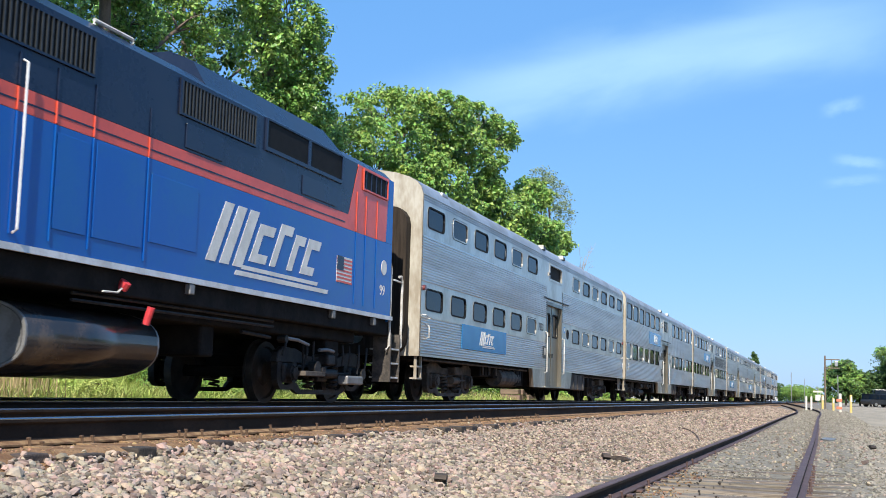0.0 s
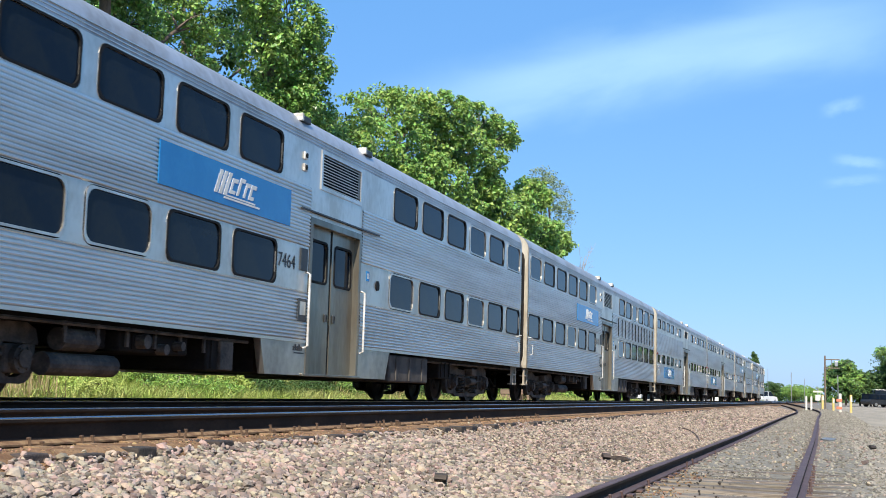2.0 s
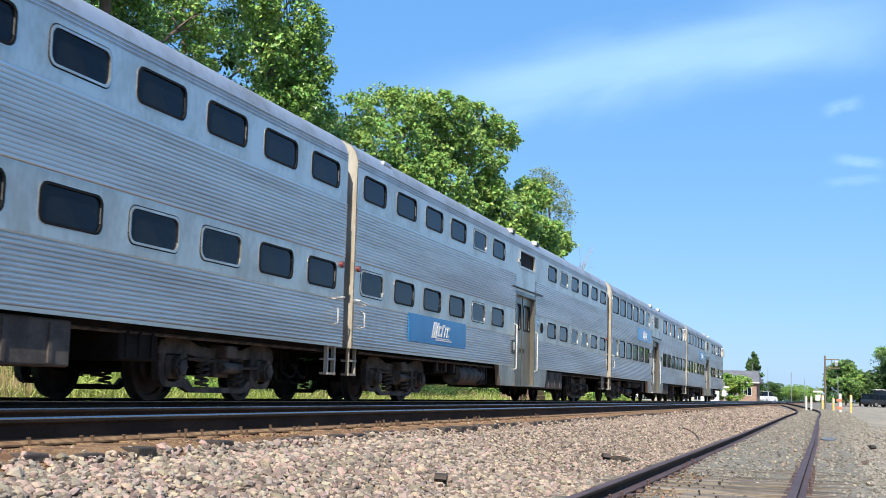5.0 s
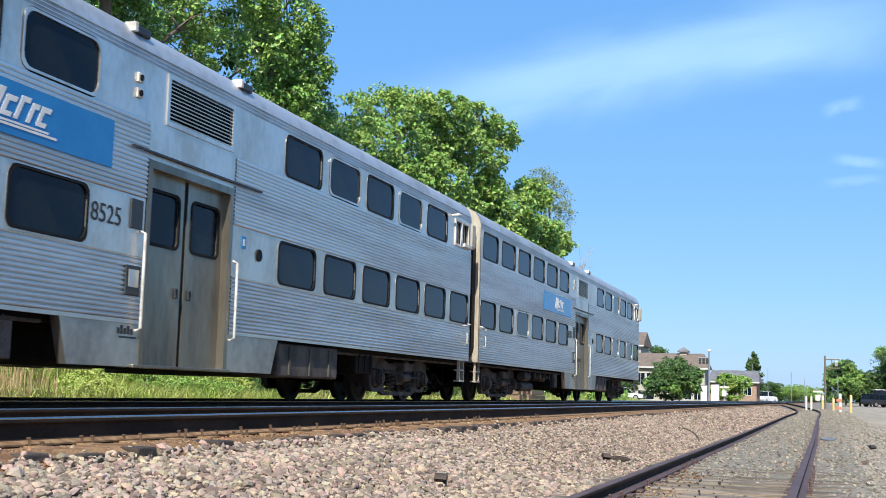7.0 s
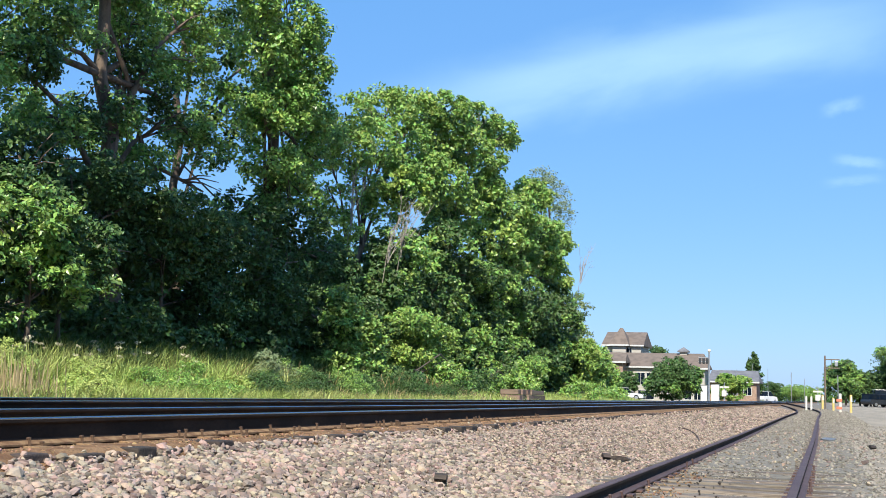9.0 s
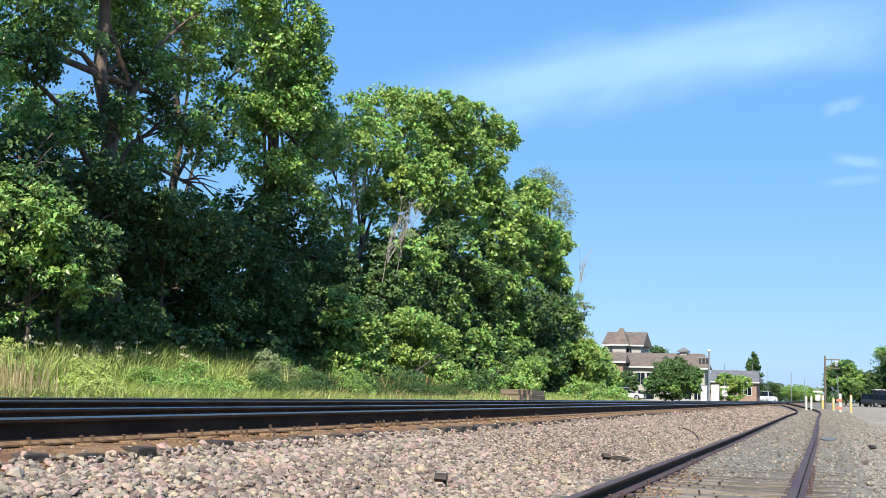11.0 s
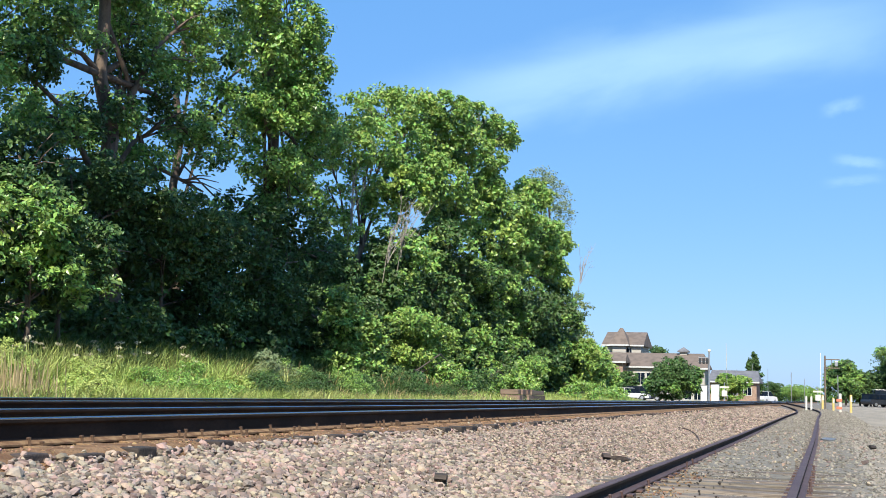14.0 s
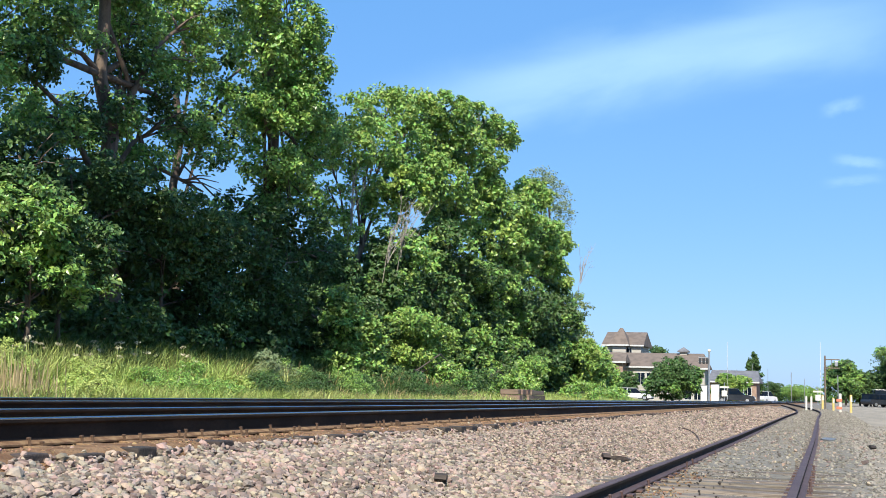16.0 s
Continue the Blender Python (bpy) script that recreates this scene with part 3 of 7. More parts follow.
def add_truck(car, y, base=2.59, r=0.46, x=1.02, cast=None):
    """Two-axle truck: bolster with side frames, springs, brake gear, four wheels."""
    tr = part("truck", boxed(-0.95, 0.95, y - 0.25, y + 0.25, 0.48, 0.78, bevel=0.03), UNDER, car, "grimy cast steel truck")
    hb = base / 2
    cast = cast or TRUCK
    for s in (1, -1):
        # cast frame: top beam with hanging pedestals, equalizer bar below
        bm = bmesh.new()
        prism(bm, [(y - hb - 0.42, 0.62), (y - hb - 0.36, 0.80), (y - hb - 0.15, 0.88), (y - hb + 0.30, 0.86), (y - 0.62, 0.74), (y + 0.62, 0.74), (y + hb - 0.30, 0.86), (y + hb + 0.15, 0.88),
                   (y + hb + 0.36, 0.80), (y + hb + 0.42, 0.62), (y + hb - 0.36, 0.64), (y + 0.55, 0.60), (y - 0.55, 0.60), (y - hb + 0.36, 0.64)], s * x, s * (x + 0.12))
        bmesh.ops.bevel(bm, geom=list(bm.edges), offset=0.014, segments=1, affect="EDGES")
        part("side_frame", bm, cast, tr)
        for e in (-hb, hb):
            bm = ring(bmesh.new(), rounded(y + e - 0.36, y + e + 0.36, 0.19, 0.82, 0.22, 5), rounded(y + e - 0.235, y + e + 0.235, 0.26, 0.70, 0.20, 5), s * x, s * (x + 0.11))
            part("pedestal", bm, cast, tr)
            bm = boxed(s * (x + 0.02), s * (x + 0.16), y + e - 0.20, y + e + 0.20, 0.30, 0.62, bevel=0.04)
            tube(bm, [(s * (x + 0.10), y + e, 0.46), (s * (x + 0.24), y + e, 0.46)], 0.155, 18)
            tube(bm, [(s * (x + 0.24), y + e, 0.46), (s * (x + 0.27), y + e, 0.46)], 0.10, 14)
            for k in range(6):
                q = math.pi / 3 * k
                tube(bm, [(s * (x + 0.24), y + e + 0.125 * math.cos(q), 0.46 + 0.125 * math.sin(q)), (s * (x + 0.262), y + e + 0.125 * math.cos(q), 0.46 + 0.125 * math.sin(q))], 0.016, 6)
            part("axle_box", bm, cast, tr)
            w = new("wheel", WHEEL_ME)
            w.parent = tr
            w.matrix_basis = pose(s * 0.72, y + e, 0.46, 0, 0, 0 if s > 0 else 180) @ Matrix.Scale(r / 0.46, 4)
        bm = bmesh.new()
        prism(bm, [(y - hb + 0.1, 0.34), (y - hb + 0.42, 0.30), (y - hb + 0.55, 0.20), (y + hb - 0.55, 0.20), (y + hb - 0.42, 0.30), (y + hb - 0.1, 0.34), (y + hb - 0.1, 0.24), (y + hb - 0.5, 0.12), (y - hb + 0.5, 0.12), (y - hb + 0.1, 0.24)], s * (x + 0.03), s * (x + 0.10))
        part("equalizer_bar", bm, cast, tr)
        for dy in (-0.50, 0.50):
            bm = bmesh.new()
            turns = [(s * (x + 0.10) + 0.085 * math.cos(q), y + dy + 0.085 * math.sin(q), 0.21 + 0.40 * q / (10 * math.pi)) for q in np.linspace(0, 10 * math.pi, 60)]
            tube(bm, turns, 0.022, 5)
            part("spring", bm, cast, tr)
        bm = boxed(s * (x + 0.01), s * (x + 0.14), y - 0.22, y + 0.22, 0.34, 0.62, bevel=0.03)
        tube(bm, [(s * (x + 0.19), y - 0.16, 0.48), (s * (x + 0.19), y + 0.34, 0.48)], 0.085, 14)
        tube(bm, [(s * (x + 0.19), y + 0.34, 0.48), (s * (x + 0.17), y + hb - 0.28, 0.50)], 0.022, 8)
        tube(bm, [(s * (x + 0.14), y - hb + 0.3, 0.58), (s * (x + 0.14), y - 0.2, 0.56)], 0.025, 6)
        part("brake_gear", bm, cast, tr)
        part("bolster_end", boxed(s * (x + 0.02), s * (x + 0.30), y - 0.16, y + 0.16, 0.62, 0.80, bevel=0.03), cast, tr)
    for e in (-hb, hb):
        bm = bmesh.new()
        tube(bm, [(-0.75, y + e, 0.46), (0.75, y + e, 0.46)], 0.09, 8)
        part("axle", bm, UNDER, tr)
    return tr


def add_door(coach, sign):
    """Recessed pair of sliding doors."""
    y0, y1, z0, z1 = 11.42, 13.42, 0.45, 2.86
    for i, (a, b) in enumerate(((y0, (y0 + y1) / 2 - 0.045), ((y0 + y1) / 2 + 0.045, y1))):
        bm = ring(bmesh.new(), [(b, z1), (b, z1), (b, z1), (b, z1), (b, z1), (a, z1), (a, z1), (a, z1), (a, z1), (a, z1), (a, z0), (a, z0), (a, z0), (a, z0), (a, z0), (b, z0), (b, z0), (b, z0), (b, z0), (b, z0)],
                  rounded(a + 0.12, b - 0.12, 1.96, 2.62, 0.09), sign * (HALF - 0.16), sign * (HALF - 0.10))
        bmesh.ops.remove_doubles(bm, verts=bm.verts, dist=0.0005)
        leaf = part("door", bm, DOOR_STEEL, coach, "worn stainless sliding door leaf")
        part("pane", prism(bmesh.new(), rounded(a + 0.10, b - 0.10, 1.94, 2.64, 0.10), sign * (HALF - 0.15), sign * (HALF - 0.125)), GLASS_DARK, leaf)
        part("gasket", ring(bmesh.new(), rounded(a + 0.09, b - 0.09, 1.93, 2.65, 0.11), rounded(a + 0.13, b - 0.13, 1.97, 2.61, 0.08), sign * (HALF - 0.11), sign * (HALF - 0.09)), RUBBER, leaf)
        hy = b - 0.12 if i == 0 else a + 0.12
        part("door_handle", boxed(sign * (HALF - 0.10), sign * (HALF - 0.07), hy - 0.035, hy + 0.035, 1.32, 1.45, bevel=0.008), DARK_GREY, leaf)
        part("key_slot", boxed(sign * (HALF - 0.072), sign * (HALF - 0.066), hy - 0.015, hy + 0.015, 1.36, 1.43), RUBBER, leaf)
    part("door_gap", boxed(sign * (HALF - 0.16), sign * (HALF - 0.115), (y0 + y1) / 2 - 0.045, (y0 + y1) / 2 + 0.045, z0, z1), RUBBER, coach)
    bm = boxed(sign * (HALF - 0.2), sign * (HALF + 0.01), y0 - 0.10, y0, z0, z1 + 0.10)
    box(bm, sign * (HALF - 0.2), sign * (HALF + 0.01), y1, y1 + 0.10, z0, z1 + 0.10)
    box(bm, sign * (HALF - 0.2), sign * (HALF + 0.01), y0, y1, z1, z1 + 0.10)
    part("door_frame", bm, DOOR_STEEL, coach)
    part("drip_rail", boxed(sign * HALF, sign * (HALF + 0.05), 10.9, 14.3, 3.03, 3.055), DARK_GREY, coach)
    part("door_step", boxed(sign * (HALF - 0.2), sign * (HALF + 0.04), y0 - 0.25, y1 + 0.15, 0.41, 0.45, bevel=0.008), DOOR_STEEL, coach)
    for yy, za, zb in ((y0 - 0.19, 0.85, 2.05), (y1 + 0.17, 0.85, 1.95)):
        bm = bmesh.new()
        tube(bm, [(sign * HALF, yy, za), (sign * (HALF + 0.07), yy, za + 0.03), (sign * (HALF + 0.07), yy, zb - 0.03), (sign * HALF, yy, zb)], 0.019, 8)
        part("grab_rail", bm, WHITE_STEEL, coach)


def build_coach(kind, number, label, posts=False, cab=False):
    coach = thing("passenger_coach", label, "train coach", group="coaches of the train")
    small = kind == "low_sign"
    ww, wh = (1.09, 0.40) if small else (1.33, 0.61)
    starts = NARROW_STARTS if small else WIDE_STARTS
    uppers = NARROW_STARTS if small else WIDE_UPPER
    zl, zu = (2.11, 3.82) if small else (2.10, 3.77)
    # sides
    for sign in (1, -1):
        bm = bmesh.new()
        for y0, y1 in ((0.0, 11.30), (13.54, BODY)):
            strip(bm, rib_profile(2.45, 3.42), y0, y1, sign)
            strip(bm, rib_profile(SILL + 0.04, 1.74), y0, y1, sign)
            strip(bm, [(HALF, SILL), (HALF + 0.012, SILL), (HALF + 0.012, SILL + 0.04), (HALF - 0.003, SILL + 0.04)], y0, y1, sign)
        part("ribbed_panel", bm, STEEL, coach, "fluted stainless steel side panels")
        bm = bmesh.new()
        for y0, y1, part_of, over in ((0.0, 11.30, starts[:6], uppers[:6]), (13.54, BODY, starts[6:], uppers[6:])):
            lower = [(s, s + ww) for s in part_of]
            upper = [(s, s + ww) for s in over]
            if cab and y0 > 1:
                upper = upper[:5] + [(23.85, 24.80)]
            belt(bm, y0, y1, 1.74, 2.45, lower, zl - wh / 2, zl + wh / 2, sign)
            belt(bm, y0, y1, 3.42, EAVE, upper, zu - wh / 2, zu + wh / 2, sign)
        lv = (11.70, 13.40)
        belt(bm, 11.30, 13.54, 2.96, EAVE, [lv], 3.50 if not small else 3.64, 4.08, sign)
        part("window_band", bm, STEEL_FLAT, coach, "smooth stainless window bands")
        # skirts round the doors, letter board
        for outline in ([(9.75, SILL), (9.92, 0.42), (11.32, 0.42), (11.32, SILL)], [(13.52, SILL), (13.52, 0.42), (14.92, 0.42), (15.12, SILL)]):
            part("door_skirt", prism(bmesh.new(), outline, sign * (HALF - 0.12), sign * (HALF - 0.004)), SKIRT_STEEL, coach, "flat steel skirt below the doors")
        add_door(coach, sign)
        for i, (s, u) in enumerate(zip(starts, uppers)):
            rnd = random.Random(i * 7 + int(number or 3))
            add_window(coach, s + ww / 2, zl, ww, wh, rnd.random() < 0.25, sign)
            if not (cab and i == 11):
                add_window(coach, u + ww / 2, zu, ww, wh, rnd.random() < 0.2, sign)
        # louver or small dark window in the middle
        z0 = 3.50 if not small else 3.64
        lou = part("louver", ring(bmesh.new(), [(13.44, 4.12), (11.66, 4.12), (11.66, z0 - 0.04), (13.44, z0 - 0.04)], [(13.38, 4.06), (11.72, 4.06), (11.72, z0 + 0.02), (13.38, z0 + 0.02)], sign * (HALF - 0.04), sign * (HALF + 0.015)), STEEL_FLAT, coach, "ventilation louver")
        part("backing", boxed(sign * (HALF - 0.10), sign * (HALF - 0.06), 11.68, 13.42, z0, 4.1), RUBBER, lou)
        if not small:
            for k in range(11):
                zz = 3.545 + k * 0.049
                bm = prism(bmesh.new(), [(0, 0), (0, 0.012), (1.66, 0.012), (1.66, 0)], 0, 0.05)
                for v in bm.verts:
                    v.co = Vector((sign * (HALF - 0.045 + v.co.x), 11.72 + v.co.y, zz + v.co.z - v.co.x * 0.55 + 0.01))
                part("slat", bm, STEEL_FLAT, lou)
    # shell behind the sides: roof, ends, floor
    half = [(HALF - 0.003, EAVE), (1.598, 4.20), (1.585, 4.30), (1.54, 4.42), (1.45, 4.53), (1.28, 4.63), (1.0, 4.72), (0.6, 4.79), (0.0, 4.825)]
    arch = half + [(-x, z) for x, z in half[-2::-1]]
    bm = bmesh.new()
    a = [bm.verts.new((x, 0.0, z)) for x, z in arch]
    b = [bm.verts.new((x, BODY, z)) for x, z in arch]
    for i in range(len(arch) - 1):
        bm.faces.new((a[i], a[i + 1], b[i + 1], b[i]))
    for f in bm.faces:
        f.smooth = True
    part("roof", bm, STEEL_ROOF, coach, "dull stainless roof")
    bm = bmesh.new()
    for zz in (4.16, 4.21, 4.26):
        box(bm, HALF - 0.01, HALF + 0.006, 0.0, BODY, zz, zz + 0.012)
    part("letter_board", bm, STEEL_FLAT, coach)
    for yy, d in ((0.0, 1), (BODY, -1)):
        outline = [(HALF - 0.004, SILL)] + arch + [(-HALF + 0.004, SILL)]
        bm = bmesh.new()
        fa = [bm.verts.new((x * 0.995, yy - d * 0.012, z)) for x, z in outline]
        bm.faces.new(fa)
        fb = [bm.verts.new((x * 0.995, yy + d * 0.10, z)) for x, z in outline]
        for i in range(len(outline)):
            j = (i + 1) % len(outline)
            bm.faces.new((fa[i], fa[j], fb[j], fb[i]))
        part("end_wall", bm, END_CREAM if d > 0 else STEEL_FLAT, coach, "cream weathered end wall" if d > 0 else "")
        # diaphragm round the gangway
        bm = ring(bmesh.new(), rounded(-1.34 if small else -1.49, 1.34 if small else 1.49, 0.93, 3.98 if small else 4.28, 0.35), rounded(-0.48, 0.48, 1.15, 3.1, 0.2), 0.0, 0.275)
        for v in bm.verts:
            v.co = Vector((v.co.y, yy - d * v.co.x, v.co.z))
        part("diaphragm", bm, BELLOWS, coach, "dark brown ribbed gangway bellows")
        for sx in (1, -1):
            bm = bmesh.new()
            for off in (0.06, 0.36):
                box(bm, sx * 1.46, sx * 1.52, yy + d * off, yy + d * (off + 0.05), 0.46, SILL, bevel=0.008)
            for zz in (0.46, 0.70):
                box(bm, sx * 1.38, sx * 1.53, yy + d * 0.062, yy + d * 0.405, zz, zz + 0.035)
            part("end_step", bm, END_CREAM, coach, "cream painted steel end steps")
        for hx, sag in ((0.45, 0.30), (0.62, 0.40), (-0.5, 0.34)):
            bm = bmesh.new()
            tube(bm, [(hx, yy + d * 0.35, 0.90), (hx, yy + d * 0.30, sag + 0.12), (hx + 0.05, yy + d * 0.12, sag), (hx + 0.05, yy - d * 0.10, sag + 0.02), (hx, yy - d * 0.33, sag + 0.22)], 0.028, 8)
            part("brake_hose", bm, RUBBER, coach)
        for sx in (1, -1):
            bm = bmesh.new()
            tube(bm, [(sx * HALF, yy + d * 0.10, 1.78), (sx * (HALF + 0.07), yy + d * 0.12, 1.77), (sx * (HALF + 0.07), yy + d * 0.50, 1.72), (sx * HALF, yy + d * 0.52, 1.72)], 0.014, 6)
            part("grab_rail", bm, WHITE_STEEL, coach)
            bm = bmesh.new()
            tube(bm, [(sx * HALF, yy + d * 0.35, 1.3), (sx * (HALF + 0.07), yy + d * 0.37, 1.32), (sx * (HALF + 0.07), yy + d * 0.37, 1.55), (sx * HALF, yy + d * 0.35, 1.6)], 0.014, 6)
            part("grab_rail", bm, WHITE_STEEL, coach)
        part("coupler", boxed(-0.14, 0.14, yy - d * 0.26, yy + d * 0.6, 0.72, 0.98, bevel=0.04), UNDER, coach)
    part("floor", boxed(-1.40, 1.40, 0.1, BODY - 0.1, 0.86, 0.98), UNDER, coach)
    part("floor_well", boxed(-1.38, 1.38, 9.98, 14.82, 0.44, 0.9), UNDER, coach)
    # under floor gear
    for y0, y1, z0, z1, x1, mat in ((6.5, 8.1, 0.60, 0.86, 1.36, UNDER), (8.45, 9.2, 0.42, 0.88, 1.45, UNDER), (15.3, 17.6, 0.38, 0.9, 1.53, BOX_BROWN), (18.75, 19.6, 0.5, 0.9, 1.40, UNDER), (5.5, 6.3, 0.62, 0.9, 1.3, UNDER)):
        bm = boxed(-x1, x1, y0, y1, z0, z1, bevel=0.03)
        eq = part("equipment_box", bm, mat, coach)
        for k in range(3):
            yy = y0 + (y1 - y0) * (k + 0.5) / 3
            part("strap", boxed(x1, x1 + 0.02, yy - 0.03, yy + 0.03, z0 + 0.04, z1 - 0.04), mat, eq)
    bm = bmesh.new()
    if small:
        tube(bm, [(1.25, 6.9, 0.62), (1.25, 8.9, 0.62)], 0.23, 16)
    else:
        tube(bm, [(1.30, 5.35, 0.70), (1.30, 6.0, 0.70)], 0.13, 16)
        tube(bm, [(1.25, 5.15, 0.42), (1.25, 6.5, 0.42)], 0.13, 16)
    part("air_tank", bm, TRUCK, coach)
    bm = bmesh.new()
    tube(bm, [(1.46, 0.6, 0.88), (1.46, 9.6, 0.86)], 0.025, 6)
    part("pipe", bm, TRUCK, coach)
    bm = bmesh.new()
    tube(bm, [(1.38, 15.0, 0.84), (1.38, 25.0, 0.86)], 0.03, 6)
    part("pipe", bm, TRUCK, coach)
    if not small:
        part("cabinet", boxed(1.28, 1.50, 8.75, 9.12, 0.44, 0.84, bevel=0.015), TRUCK, coach, "grey cabinet below the floor")
        for k, (yy, zz, rr_) in enumerate(((6.9, 0.74, 0.09), (7.35, 0.66, 0.07), (7.75, 0.72, 0.06))):
            bm = bmesh.new()
            tube(bm, [(1.36, yy, zz), (1.50, yy, zz)], rr_, 12)
            part("valve", bm, TRUCK, coach)
    for k in range(7):
        yy = 5.3 + k * 0.62
        part("hanger", boxed(1.40, 1.43, yy, yy + 0.05, 0.66, 0.90), TRUCK, coach)
    add_truck(coach, 3.55)
    add_truck(coach, 21.75)
    # signs and small fittings
    if small:
        add_logo(coach, 2.84, 6.73, 1.20, 1.76)
    else:
        add_logo(coach, 6.72, 10.52, 2.69, 3.25)
    if number:
        text_part(coach, number, 10.19 if not small else 10.36, 2.05, 0.31, HALF + 0.006, BLACK_INK)
    for yy, zz in ((10.95, 3.83), (10.95, 3.64)) if not small else ((11.50, 3.72),):
        lamp = part("marker_lamp", boxed(HALF, HALF + 0.03, yy, yy + 0.12, zz, zz + 0.12, bevel=0.01), WHITE_STEEL, coach)
        bm = bmesh.new()
        tube(bm, [(HALF + 0.03, yy + 0.06, zz + 0.06), (HALF + 0.045, yy + 0.06, zz + 0.06)], 0.04, 10)
        part("lens", bm, RUBBER, lamp)
    if small:
        part("roof_hatch", boxed(1.36, 1.53, 1.45, 1.85, 4.44, 4.54, bevel=0.03), STEEL_ROOF, coach, "dull steel roof edge hatch")
        for yy in (0.14, BODY - 0.14):
            bm = bmesh.new()
            tube(bm, [(HALF - 0.01, yy, 2.33), (HALF + 0.05, yy, 2.33)], 0.055, 12)
            part("marker_lamp", bm, LAMP_RED, coach, "small dull red side marker lamp")
    for yy in (11.02, 13.75):
        bm = boxed(1.40, 1.57, yy - 0.05, yy + 0.25, 4.44, 4.55, bevel=0.02)
        part("roof_light", bm, DARK_GREY, coach, "small roof edge lamp with white hood")
        part("hood", boxed(1.42, 1.58, yy - 0.12, yy - 0.05, 4.45, 4.57, bevel=0.01), WHITE_STEEL, coach)
    box_ = part("control_box", boxed(HALF, HALF + 0.03, 10.93, 11.24, 1.26, 1.62, bevel=0.01), DARK_GREY, coach, "small dark framed control box")
    part("cover", boxed(HALF + 0.03, HALF + 0.036, 10.98, 11.19, 1.36, 1.57, bevel=0.003), STEEL_FLAT, box_)
    if not small:
        part("display_panel", boxed(HALF, HALF + 0.02, 10.98, 11.24, 2.06, 2.42, bevel=0.01), DARK_GREY, coach)
    bm = bmesh.new()
    tube(bm, [(HALF, 14.35, 2.12), (HALF + 0.02, 14.35, 2.12)], 0.15 if small else 0.09, 20)
    part("vent_cap", bm, RUBBER, coach)
    if not small:
        bars = bmesh.new()
        for k in range(5):
            box(bars, HALF - 0.004, HALF + 0.004, 10.86 + k * 0.07, 10.90 + k * 0.07, 0.80, 0.87 + 0.03 * (k % 2))
        box(bars, HALF - 0.004, HALF + 0.003, 10.90, 11.26, 0.755, 0.775)
        part("stencil", bars, BLACK_INK, coach, "small black stencil marks")
    sign = part("pictogram", boxed(HALF, HALF + 0.008, 13.80, 13.94, 2.16, 2.34, bevel=0.002), LOGO_BLUE, coach, "small blue access sign")
    part("mark", boxed(HALF + 0.008, HALF + 0.011, 13.84, 13.90, 2.20, 2.30), LOGO_WHITE, sign)
    if posts:
        bm = bmesh.new()
        for zz in (2.52, 3.30):
            box(bm, HALF, HALF + 0.035, 14.95, 24.55, zz, zz + 0.035)
        for k in range(12):
            yy = 14.95 + k * 9.56 / 11
            if k == 11:
                box(bm, HALF, HALF + 0.035, yy, yy + 0.05, 2.52, 3.33)
            part("upright", boxed(HALF + 0.004, HALF + 0.03, yy - 0.085, yy - 0.004, 2.58, 3.28), RUBBER, coach, "dark upright bar")
        part("post_frame", bm, STEEL_FLAT, coach, "row of upright steel ribs")
    if cab:
        part("pane", boxed(HALF - 0.05, HALF - 0.03, 23.8, 24.85, zu - 0.3, zu + 0.3), GLASS_DARK, coach)
        fr = ring(bmesh.new(), [(24.86, zu + 0.3), (23.8, zu + 0.3), (23.8, zu - 0.3), (24.86, zu - 0.3)], [(24.8, zu + 0.25), (23.86, zu + 0.25), (23.86, zu - 0.25), (24.8, zu - 0.25)], HALF - 0.02, HALF + 0.03)
        box(fr, HALF - 0.01, HALF + 0.03, 24.28, 24.34, zu - 0.25, zu + 0.25)
        part("cab_window_frame", fr, WHITE_STEEL, coach)
        part("sun_shade", boxed(HALF, HALF + 0.10, 24.3, 24.95, zu - 0.28, zu - 0.2, bevel=0.01), WHITE_STEEL, coach)
        part("mirror", boxed(HALF + 0.06, HALF + 0.12, 24.8, 25.08, zu - 0.25, zu + 0.3, bevel=0.02), END_CREAM, coach)
        bm = bmesh.new()
        tube(bm, [(HALF, 23.6, zu + 0.33), (HALF + 0.15, 23.6, zu + 0.35), (HALF + 0.15, 23.75, zu + 0.35)], 0.03, 8)
        part("horn", bm, WHITE_STEEL, coach)
    return coach


